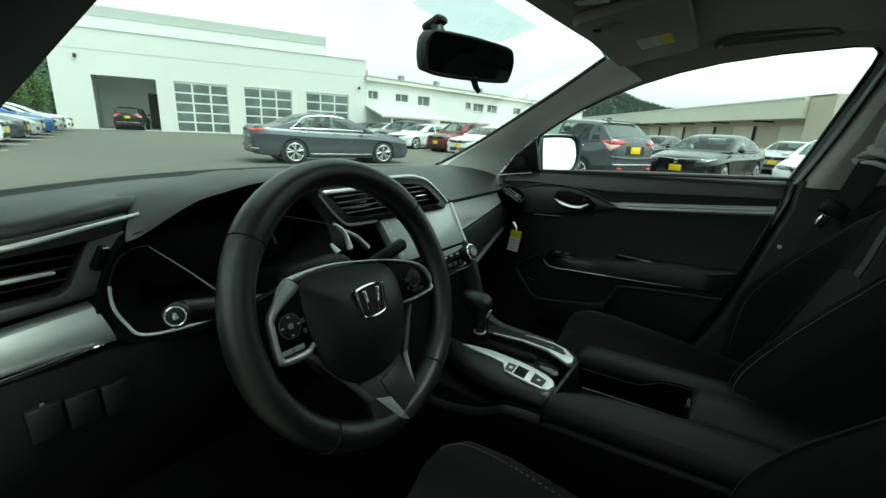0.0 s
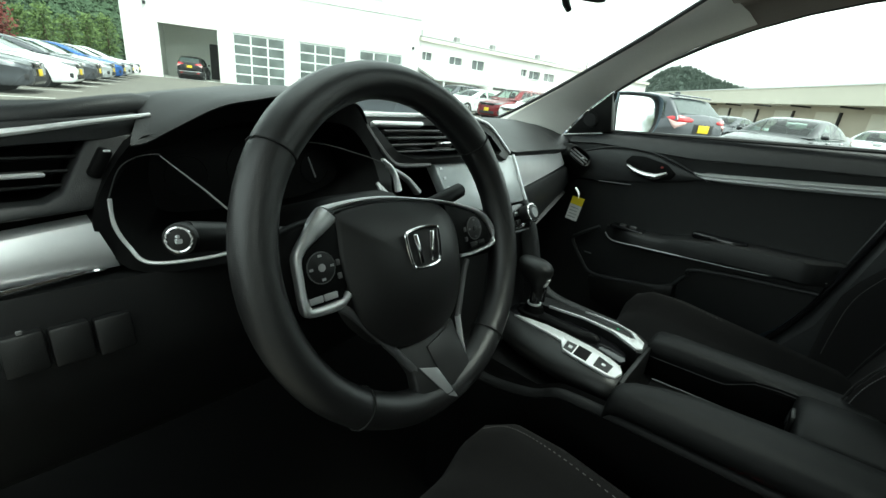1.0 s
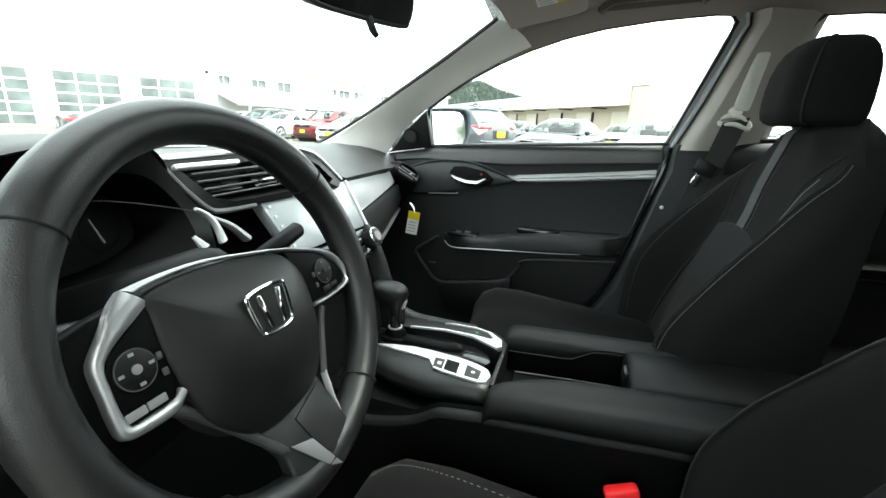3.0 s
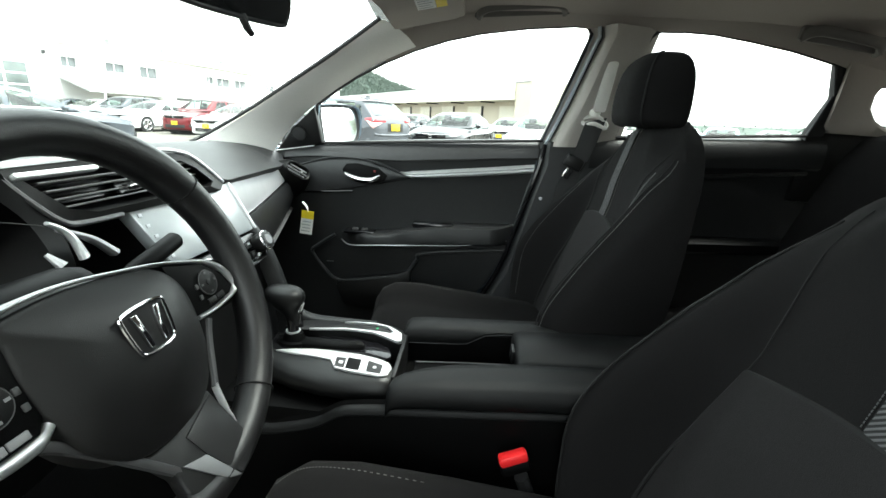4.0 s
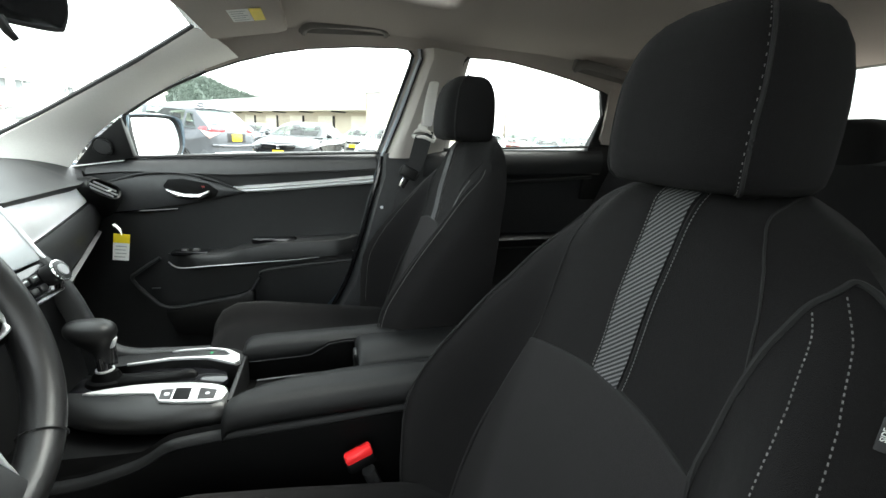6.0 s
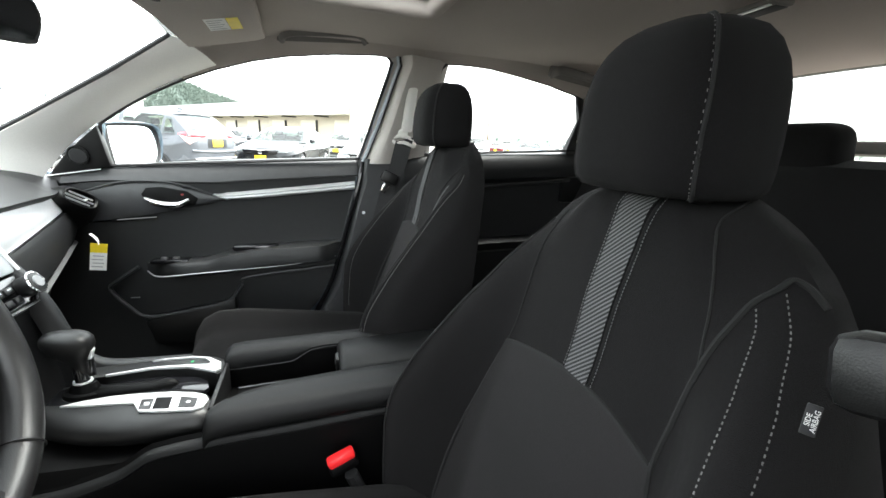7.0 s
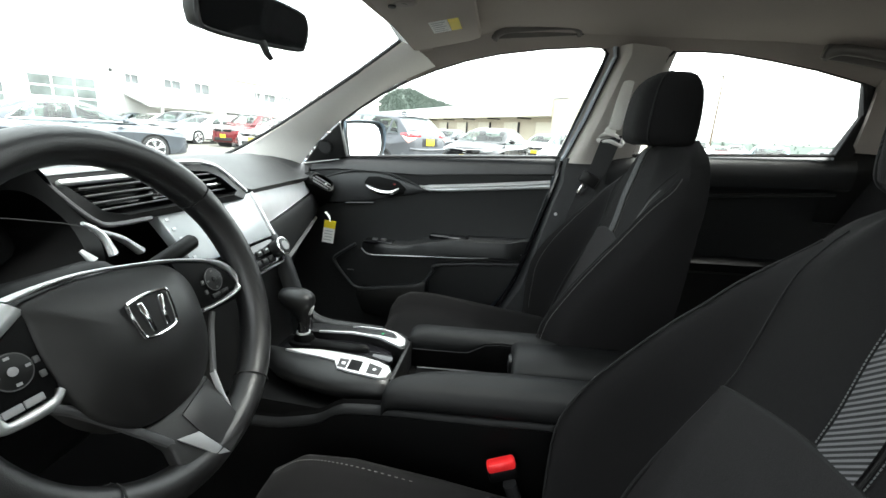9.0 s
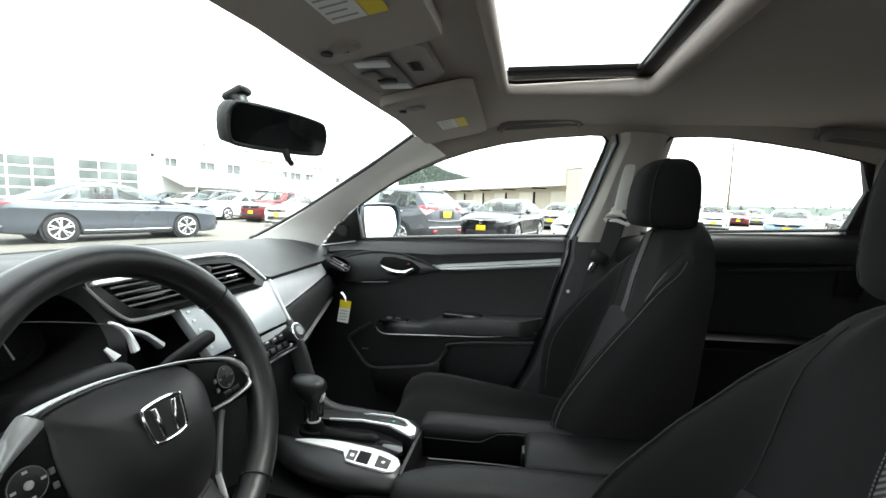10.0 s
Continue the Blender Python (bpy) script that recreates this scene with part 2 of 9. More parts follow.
def smooth_path(pts, k=6, closed=False):
    """Catmull-Rom points through pts."""
    p = [Vector(x) for x in pts]
    n = len(p)
    out = []
    for i in range(n if closed else n - 1):
        a, b, c, d = (p[(i - 1) % n], p[i], p[(i + 1) % n], p[(i + 2) % n]) if closed else (p[max(i - 1, 0)], p[i], p[i + 1], p[min(i + 2, n - 1)])
        for j in range(k):
            t = j / k
            out.append(0.5 * (2 * b + (c - a) * t + (2 * a - 5 * b + 4 * c - d) * t * t + (3 * b - a - 3 * c + d) * t ** 3))
    return out if closed else out + [p[-1]]


def tube(pts, r, n=8, closed=False, flat=1.0, bm=None, up=(0, 0, 1)):
    """A tube along pts; r: a radius or one for each point; flat: its thickness over its width."""
    p = [Vector(x) for x in pts]
    rings = []
    for i, q in enumerate(p):
        d = (p[(i + 1) % len(p)] - p[i - 1]) if closed else (p[min(i + 1, len(p) - 1)] - p[max(i - 1, 0)])
        d.normalize()
        s = d.cross(Vector(up))
        s = s.normalized() if s.length > 1e-4 else d.orthogonal().normalized()
        w = s.cross(d)
        rad = r[i] if isinstance(r, (list, tuple)) else r
        rings.append([q + (s * math.cos(2 * math.pi * k / n) + w * flat * math.sin(2 * math.pi * k / n)) * rad for k in range(n)])
    if closed:
        rings.append(rings[0])
    b = loft(rings, True, not closed, bm)
    if closed:
        bmesh.ops.remove_doubles(b, verts=b.verts, dist=1e-6)
    return b


def prism(pts, depth, bev=0.0, seg=2, bm=None):
    """A polygon of 3D points, given thickness along the vector depth, its edges rounded."""
    out = bm if bm else bmesh.new()
    tmp = bmesh.new()
    vs = [tmp.verts.new(p) for p in pts]
    f = tmp.faces.new(vs)
    r = bmesh.ops.extrude_face_region(tmp, geom=[f])
    bmesh.ops.translate(tmp, vec=depth, verts=[v for v in r["geom"] if isinstance(v, bmesh.types.BMVert)])
    if bev:
        bmesh.ops.recalc_face_normals(tmp, faces=tmp.faces)
        bmesh.ops.bevel(tmp, geom=tmp.edges[:], offset=bev, segments=seg, affect="EDGES", profile=0.5)
    tmp.verts.index_update()
    return absorb(out, tmp)


def disc(c, r, depth, axis=(0, 0, 1), n=24, bev=0.0, bm=None):
    """A round plate or cylinder, centre c, along axis."""
    tmp = bmesh.new()
    bmesh.ops.create_cone(tmp, cap_ends=True, segments=n, radius1=r, radius2=r, depth=depth)
    if bev:
        es = [e for e in tmp.edges if abs(e.verts[0].co.z - e.verts[1].co.z) < 1e-6]
        bmesh.ops.bevel(tmp, geom=es, offset=bev, segments=2, affect="EDGES", profile=0.5)
    tmp.verts.index_update()
    q = Vector((0, 0, 1)).rotation_difference(Vector(axis)).to_matrix().to_4x4()
    return absorb(bm if bm else bmesh.new(), tmp, Matrix.Translation(c) @ q)


def ellipsoid(c, s, m=None, p=2.0, nu=24, nv=14, bm=None):
    """A superellipsoid of half sizes s (p over 2: boxier)."""
    def sp(x, e):
        return math.copysign(abs(x) ** e, x)
    e = 2.0 / p
    rings = []
    for j in range(1, nv):
        f = -math.pi / 2 + math.pi * j / nv
        rings.append([(s[0] * sp(math.cos(f), e) * sp(math.cos(a), e), s[1] * sp(math.cos(f), e) * sp(math.sin(a), e), s[2] * sp(math.sin(f), e)) for a in (2 * math.pi * i / nu for i in range(nu))])
    tmp = loft(rings)
    tmp.verts.index_update()
    return absorb(bm if bm else bmesh.new(), tmp, Matrix.Translation(c) @ (m if m else Matrix()))


def lerp(a, b, t):
    return a + (b - a) * t


def step01(x, a, b):
    t = min(1.0, max(0.0, (x - a) / (b - a)))
    return t * t * (3 - 2 * t)


def spline(x, rows):
    """Value at x from rows of (x, value...), smooth between them."""
    n = len(rows)
    for i in range(n - 1):
        if x <= rows[i + 1][0] or i == n - 2:
            a, b, c, d = rows[max(i - 1, 0)], rows[i], rows[i + 1], rows[min(i + 2, n - 1)]
            w = c[0] - b[0]
            t = min(1.0, max(0.0, (x - b[0]) / w))
            out = []
            for k in range(1, len(b)):
                m0 = (c[k] - a[k]) / (c[0] - a[0]) * w
                m1 = (d[k] - b[k]) / (d[0] - b[0]) * w
                out.append((2 * t ** 3 - 3 * t * t + 1) * b[k] + (t ** 3 - 2 * t * t + t) * m0 + (3 * t * t - 2 * t ** 3) * c[k] + (t ** 3 - t * t) * m1)
            return tuple(out)


def table(x, rows):
    """Value at x from rows of (x, value...), straight between them."""
    if x <= rows[0][0]:
        return rows[0][1:]
    for a, b in zip(rows, rows[1:]):
        if x <= b[0]:
            t = (x - a[0]) / (b[0] - a[0])
            return tuple(lerp(p, q, t) for p, q in zip(a[1:], b[1:]))
    return rows[-1][1:]

# ---- the car's shell ----
def side(y, z, out=0.0):
    """A point of the passenger side's glass plane."""
    return Vector((0.70 - 0.3 * (z - 0.97) + out, y, z))


def shell_floor():
    bm = box((0, -0.35, 0.22), (1.5, 2.6, 0.06), 0.02)
    box((0.75, -0.4, 0.27), (0.06, 2.4, 0.16), 0.02, bm=bm)
    box((-0.75, -0.4, 0.27), (0.06, 2.4, 0.16), 0.02, bm=bm)
    box((0, 0.86, 0.575), (1.3, 0.04, 0.73), 0.01, bm=bm)
    single("floor", bm, M["carpet"], "black carpeted car floor with raised sills", "floor", (0, -0.35, 0.19), kind="structure")


SUN_X, SUN_F, SUN_R = 0.268, -0.272, -0.575


def roof_z(x, y):
    crown = table(y, [(-1.62, 1.312), (-1.3, 1.352), (-0.9, 1.376), (-0.4, 1.384), (-0.27, 1.380), (-0.2, 1.370), (-0.13, 1.358), (0.0, 1.331), (0.03, 1.322)])[0]
    return crown - 0.07 * x * x - 1.0 * max(0.0, abs(x) - 0.48) ** 2


def shell_ceiling():
    """Headliner with the sunroof's opening."""
    xs = sorted([-0.60, -0.57, -0.52, -0.46, -0.40, -0.34, -SUN_X, -0.18, -0.09, 0.0, 0.09, 0.18, SUN_X, 0.34, 0.40, 0.46, 0.52, 0.57, 0.60])
    ys = sorted([0.0, -0.03, -0.07, -0.12, -0.17, -0.22, SUN_F, -0.35, -0.43, -0.51, SUN_R, -0.64, -0.72, -0.82, -0.92, -1.04, -1.16, -1.3, -1.45, -1.6])
    bm = bmesh.new()
    for lift in (0.0, 0.02):
        v = {}
        for x in xs:
            for y in ys:
                yy = y - (0.06 * (abs(x) / 0.6) ** 2 if y > -0.05 else 0.0)
                v[x, y] = bm.verts.new((x, yy, roof_z(x, y) + lift))
        for x0, x1 in zip(xs, xs[1:]):
            for y0, y1 in zip(ys, ys[1:]):
                if -SUN_X <= x0 and x1 <= SUN_X and SUN_R <= y0 and y1 <= SUN_F:
                    continue
                bm.faces.new((v[x0, y0], v[x1, y0], v[x1, y1], v[x0, y1]))
    single("ceiling", bm, M["liner"], "grey fabric headliner with a sunroof opening", "ceiling", (0, -0.6, 1.3), kind="structure")
    roof = grid(lambda u, w: Vector((lerp(-0.64, 0.64, u), lerp(-1.62, SUN_R - 0.04, w), roof_z(lerp(-0.6, 0.6, u), lerp(-1.62, SUN_R, w)) + 0.035)), 8, 8, (0, 0, 0.006))
    single("roof_panel", roof, M["door_paint"], "blue-grey painted steel roof skin behind the sunroof", "roof", (0, -1.1, 1.4), kind="structure")
    fr = grid(lambda u, w: Vector((lerp(-0.64, 0.64, u), lerp(SUN_F + 0.05, 0.02, w), roof_z(lerp(-0.6, 0.6, u), lerp(SUN_F, 0, w)) + 0.035)), 8, 4, (0, 0, 0.006))
    single("roof_front_panel", fr, M["door_paint"], "blue-grey painted steel roof skin ahead of the sunroof", "roof", (0, -0.1, 1.4), kind="structure")
    # sunroof
    th = thing("sunroof", "open sunroof with dark frame and grey trim lip", "sunroof", (0, -0.42, 1.38), kind="structure")
    loop = []
    for sx, sy in ((1, 1), (-1, 1), (-1, -1), (1, -1)):
        cx, cy = sx * (SUN_X - 0.03), (SUN_F - 0.03 if sy > 0 else SUN_R + 0.03)
        a0 = {(1, 1): 0, (-1, 1): 90, (-1, -1): 180, (1, -1): 270}[sx, sy]
        for k in range(5):
            a = radians(a0 + 22.5 * k)
            x, y = cx + 0.03 * math.cos(a), cy + 0.03 * math.sin(a)
            loop.append(Vector((x, y, roof_z(x, y) - 0.002)))
    part("trim_lip", tube(loop, [0.019 if p.y < SUN_R + 0.04 else 0.012 for p in loop], 10, True), M["liner"], th, "grey cloth-covered lip")
    bm = loft([[Vector((p.x * 1.02, p.y, p.z)) for p in loop], [Vector((p.x * 1.04, p.y + 0.01 * (1 if p.y > -0.42 else -1), p.z + 0.045)) for p in loop]], True, False)
    part("inner_frame", bm, M["void"], th, "black inner frame")
    bm = box((SUN_X - 0.022, -0.43, roof_z(SUN_X, -0.4) + 0.028), (0.03, 0.30, 0.012), 0.003)
    part("rail", bm, M["void"], th, "black slide rail")
    bm = box((-SUN_X + 0.022, -0.43, roof_z(SUN_X, -0.4) + 0.028), (0.03, 0.30, 0.012), 0.003)
    part("rail", bm, M["void"], th, "black slide rail")
    bm = box((0, SUN_R + 0.022, roof_z(0, SUN_R) + 0.022), (2 * SUN_X, 0.03, 0.016), 0.004)
    part("shade_edge", bm, M["void"], th, "black sunshade edge")
    bm = box((0, SUN_R + 0.045, roof_z(0, SUN_R) + 0.018), (2 * SUN_X - 0.1, 0.004, 0.005), 0.001)
    part("shade_trim", bm, M["plastic"], th, "thin dark edge")
    pane = grid(lambda u, w: Vector((lerp(-SUN_X - 0.03, SUN_X + 0.03, u), lerp(SUN_F + 0.03, SUN_R - 0.03, w), roof_z(lerp(-SUN_X, SUN_X, u), lerp(SUN_F, SUN_R, w)) + 0.05)), 8, 6)
    ob = part("pane", pane, M["pane"], th, "clear glass panel")
    ob.visible_shadow = False


# corners of the passenger side's openings, as (y, z)
WIN_F = [(0.234, 1.0), (0.216, 1.112), (0.15, 1.157), (0.084, 1.195), (0.0, 1.235), (-0.08, 1.266), (-0.17, 1.293), (-0.26, 1.312), (-0.38, 1.327), (-0.50, 1.335), (-0.531, 1.333), (-0.545, 1.318), (-0.535, 1.28), (-0.458, 1.04)]
WIN_R = [(-0.668, 1.06), (-0.690, 1.29), (-0.697, 1.315), (-0.713, 1.329), (-0.78, 1.331), (-0.852, 1.328), (-0.95, 1.315), (-1.06, 1.297), (-1.175, 1.271), (-1.184, 1.262), (-1.213, 1.195), (-1.190, 1.089)]
WIN_Q = [(-1.302, 1.20), (-1.312, 1.222), (-1.345, 1.222), (-1.40, 1.204), (-1.46, 1.18), (-1.50, 1.155), (-1.50, 1.128), (-1.44, 1.116), (-1.37, 1.120), (-1.335, 1.138), (-1.31, 1.165)]


def flip(bm, s):
    if s < 0:
        bmesh.ops.scale(bm, vec=(-1, 1, 1), verts=bm.verts)
    return bm


def shell_pillars():
    """Pillar trims on both sides; the driver's side is the mirror of the passenger's."""
    for s in (1, -1):
        dx = 0.0 if s > 0 else 0.02
        tag = "passenger" if s > 0 else "driver"
        # windscreen pillar: a skin between the windscreen's edge and the side window's edge
        ws = smooth_path([(0.473, -0.018, 1.309), (0.497, 0.07, 1.257), (0.52, 0.16, 1.206), (0.57, 0.362, 1.095), (0.615, 0.53, 1.014), (0.63, 0.60, 0.985)], 4)
        wd = smooth_path([side(-0.085, 1.272, -0.005), side(-0.035, 1.251), side(0.06, 1.21), side(0.216, 1.115), side(0.30, 1.045, -0.01), (0.672, 0.37, 0.96)], 4)
        if s < 0:
            ws = [p + Vector((0.028, 0, 0)) for p in ws]
        g = 1.0 if s > 0 else 0.3
        rings = []
        for a, b in zip(ws, wd):
            mid = (a + b) / 2 + Vector((-0.040, 0.0, 0.008)) * g
            q1, q3 = a.lerp(mid, 0.5) + Vector((-0.010, 0.008, 0.005)) * g, b.lerp(mid, 0.5) + Vector((-0.010, -0.004, 0)) * g
            back = (a + b) / 2 + Vector((0.03, 0.03, 0.01))
            rings.append([a, q1, mid, q3, b, back])
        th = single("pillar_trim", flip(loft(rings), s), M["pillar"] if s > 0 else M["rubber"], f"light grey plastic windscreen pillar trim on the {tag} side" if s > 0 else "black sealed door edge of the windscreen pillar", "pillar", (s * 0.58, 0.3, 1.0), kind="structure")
        # black seal along the glass
        bm = tube([p + Vector((0.004, 0.004, 0.003)) for p in ws], 0.006, 6)
        single("windscreen_seal", flip(bm, s), M["rubber"], "black rubber windscreen seal", "seal", (s * 0.58, 0.3, 1.0), kind="structure")
        # roof rail above the doors
        rail_lo = [side(y, z - 0.002) for y, z in WIN_F[4:10]] + [side(-0.531, 1.328)] + [side(-0.55, 1.331), side(-0.62, 1.333), side(-0.69, 1.331)] + [side(y, z - 0.002) for y, z in WIN_R[3:8]] + [side(-1.18, 1.268)] + [side(-1.25, 1.245), side(-1.315, 1.221), side(-1.36, 1.213), side(-1.40, 1.197), side(-1.46, 1.165)]
        rings = []
        for p in rail_lo:
            top = Vector((0.545, p.y, roof_z(0.545, p.y) + 0.004))
            m1 = p.lerp(top, 0.5) + Vector((-0.008, 0, 0.004))
            rings.append([p, m1, top, top + Vector((0.06, 0, 0.0)), p + Vector((0.03, 0, 0.01))])
        single("roof_rail_trim", flip(loft(rings), s), M["liner"], f"grey roof rail trim above the {tag} doors", "trim", (s * 0.6, -0.6, 1.2), kind="structure")
        # centre pillar, in the shaded copy of the pillar plastic
        f_edge = [side(-0.551, 1.335), side(-0.556, 1.31), side(-0.545, 1.28), side(-0.505, 1.15), side(-0.463, 1.035), side(-0.459, 1.025)]
        r_edge = [side(-0.70, 1.335), side(-0.695, 1.31), side(-0.688, 1.27), side(-0.675, 1.15), side(-0.665, 1.05), side(-0.663, 1.03)]
        rings, seal, frame_l = [], [], []
        for a, b in zip(f_edge, r_edge):
            w = (a - b).length
            p = a.lerp(b, 0.022 / w)
            rings.append([a + Vector((0.03, 0.012, 0)), a + Vector((0.012, 0.012, 0)), p + Vector((0.004, 0, 0)), p + Vector((-0.006, 0, 0)), p.lerp(b, 0.08) + Vector((-0.028, 0, 0)), p.lerp(b, 0.17) + Vector((-0.038, 0, 0)), p.lerp(b, 0.27) + Vector((-0.037, 0, 0)), p.lerp(b, 0.45) + Vector((-0.026, 0, 0)), p.lerp(b, 0.65) + Vector((-0.015, 0, 0)), p.lerp(b, 0.85) + Vector((-0.006, 0, 0)), b, b + Vector((0.016, -0.022, 0)), b + Vector((0.04, -0.01, 0))])
            seal.append(a.lerp(b, 0.015 / w))
            frame_l.append(a.lerp(b, 0.009 / w) + Vector((-0.001, 0, 0)))
        single("door_seal", flip(tube(seal, 0.004, 8), s), M["rubber"], f"black rubber seal along the {tag} centre pillar", "seal", (s * 0.66, -0.6, 1.0), kind="structure")
        single("door_frame_edge", flip(tube(frame_l, 0.0055, 8), s), M["frame_paint"], f"blue-grey painted edge of the {tag} front door frame", "frame", (s * 0.66, -0.6, 1.0), kind="structure")
        single("pillar_trim", flip(loft(rings), s), M["pillar_shaded"], f"warm grey centre pillar trim, shade put into its colour, beside the {tag} seat", "pillar", (s * 0.65, -0.6, 1.0), kind="structure")
        lo = [[Vector((x, y, z)) for x, y, z in ((0.69, fy, z), (0.665, fy - 0.03, z), (0.665, ry + 0.02, z), (0.69, ry, z), (0.74, (fy + ry) / 2, z))] for fy, ry, z in ((-0.454, -0.664, 1.040), (-0.450, -0.66, 1.0), (-0.452, -0.655, 0.97), (-0.430, -0.65, 0.9), (-0.40, -0.63, 0.78), (-0.36, -0.60, 0.62), (-0.27, -0.56, 0.46), (-0.15, -0.52, 0.34), (0.0, -0.5, 0.28))]
        single("door_weatherstrip", flip(tube(smooth_path([side(-0.470, 1.03, -0.004), (0.672, -0.452, 0.95), (0.670, -0.425, 0.85), (0.670, -0.395, 0.74), (0.670, -0.355, 0.62), (0.670, -0.27, 0.47), (0.670, -0.15, 0.35)], 4), 0.0075, 8), s), M["piano"], f"glossy black weatherstrip down the {tag} door opening", "seal", (s * 0.67, -0.4, 0.6), kind="structure")
        single("pillar_lower_trim", flip(loft(lo), s), M["vinyl"], f"black plastic lower centre pillar trim on the {tag} side", "pillar", (s * 0.68, -0.55, 0.3), kind="structure")
        # rear pillar: a sheet with a hole for the small window
        out = [(-1.200, 1.292), (-1.30, 1.262), (-1.42, 1.215), (-1.56, 1.14), (-1.56, 1.09), (-1.38, 1.096), (-1.222, 1.10), (-1.215, 1.19)]
        cy, cz, n = -1.365, 1.165, 40

        def reach(poly, a):
            """How far from the middle the outline lies in direction a."""
            d, best = (math.cos(a), math.sin(a)), 0.3
            for p, q in zip(poly, poly[1:] + poly[:1]):
                ex, ez = q[0] - p[0], q[1] - p[1]
                den = d[0] * ez - d[1] * ex
                if abs(den) < 1e-9:
                    continue
                t = ((p[0] - cy) * ez - (p[1] - cz) * ex) / den
                w = ((p[0] - cy) * d[1] - (p[1] - cz) * d[0]) / den
                if t > 0 and -1e-6 <= w <= 1 + 1e-6:
                    best = min(best, t)
            return best
        rings = []
        for poly, f, o in ((out, 1.0, 0.02), (out, 1.0, -0.010), (WIN_Q, 1.25, -0.016), (WIN_Q, 1.04, -0.012), (WIN_Q, 1.0, -0.002), (WIN_Q, 1.0, 0.03)):
            rings.append([side(cy + f * reach(poly, 2 * math.pi * k / n) * math.cos(2 * math.pi * k / n), cz + f * reach(poly, 2 * math.pi * k / n) * math.sin(2 * math.pi * k / n), o) for k in range(n)])
        bm = loft(rings, True, False)
        single("pillar_trim", flip(bm, s), M["liner"], f"grey rear pillar trim round a small {tag} side window", "pillar", (s * 0.65, -1.4, 1.0), kind="structure")


def window(name, label, pts, glassmat, base, kind="structure", frame_mat="rubber", r=0.005, s=1):
    """A side pane with its rubber frame."""
    th = thing(name, label, "window", base, kind=kind)
    bm = bmesh.new()
    bm.faces.new([bm.verts.new(side(y, z, 0.02)) for y, z in pts])
    ob = part("pane", flip(bm, s), glassmat, th, smooth=False)
    ob.visible_shadow = False
    part("window_frame", flip(tube([side(y, z, 0.006) for y, z in pts], r, 6, True), s), M[frame_mat], th, "black rubber frame")
    return th


def shell_glass():
    window("window_1", "clear front passenger door glass, fully up", WIN_F, M["pane"], (0.66, -0.1, 1.0))
    window("window_2", "clear rear passenger door glass, fully up", WIN_R, M["pane"], (0.66, -0.95, 1.05))
    window("window_3", "small fixed rear quarter glass", WIN_Q, M["pane"], (0.66, -1.37, 1.1))
    window("window_4", "clear rear door glass behind the driver", WIN_R, M["pane"], (-0.66, -0.95, 1.05), s=-1)
    # windscreen
    def wsp(u, v):
        x = lerp(-1, 1, u)
        top = Vector((0.53 * x, 0.012 - 0.035 * x * x, 1.332 - 0.022 * x * x))
        bot = Vector((0.68 * x, 0.86 - 0.28 * x * x, 0.965))
        p = top.lerp(bot, v)
        return p + Vector((0, 0.02, 0.03)) * math.sin(math.pi * v)
    th = thing("windscreen", "raked clear laminated windscreen with a pale shade patch", "window", (0, 0.8, 0.96), kind="structure")
    ob = part("pane", grid(wsp, 20, 12), M["wpane"], th)
    ob.visible_shadow = False
    film = bpy.data.materials.get("pale_dotted_film") or glass("pale_dotted_film", (0.80, 0.84, 0.86), 0.4)
    pts = [(0.33, 0.02), (0.60, 0.02), (0.60, 0.10), (0.545, 0.115), (0.545, 0.17), (0.445, 0.17), (0.445, 0.115), (0.33, 0.10)]
    bm = bmesh.new()
    bm.faces.new([bm.verts.new(wsp(u, v) + Vector((0, -0.012, -0.012))) for u, v in pts])
    ob = part("shade_patch", bm, film, th, "pale dotted shade patch round the mirror foot", smooth=False)
    ob.visible_shadow = False
    # rear glass
    th = thing("window_5", "rear window glass above the parcel shelf", "window", (0, -1.6, 1.05), kind="structure")
    rw = lambda u, v: Vector((lerp(-0.56, 0.56, u), lerp(-1.52, -1.86, v) - 0.05 * (1 - (2 * u - 1) ** 2), lerp(1.322, 1.14, v)))
    ob = part("pane", grid(rw, 10, 4), M["rear_pane"], th)
    ob.visible_shadow = False
    single("parcel_shelf", box((0, -1.68, 1.125), (1.2, 0.5, 0.03), 0.01), M["console_grey"], "grey fabric parcel shelf under the rear window", "shelf", (0, -1.68, 1.02), kind="structure")
    for s in (1, -1):
        bm = prism([side(-1.47, 1.19), side(-1.9, 1.02), side(-1.9, 0.6), side(-1.45, 0.6)], (0.02, 0, 0), 0.004)
        single("rear_side_trim", flip(bm, s), M["plastic"], "dark trim panel beside the rear seat", "trim", (s * 0.7, -1.6, 0.6), kind="structure")


def seg_z(y, pts):
    """Height at y along a polyline of (y, z)."""
    return table(-y, [(-a, b) for a, b in pts])[0]


SILL_F = [(0.40, 0.968), (0.236, 0.998), (-0.1, 1.022), (-0.46, 1.04)]


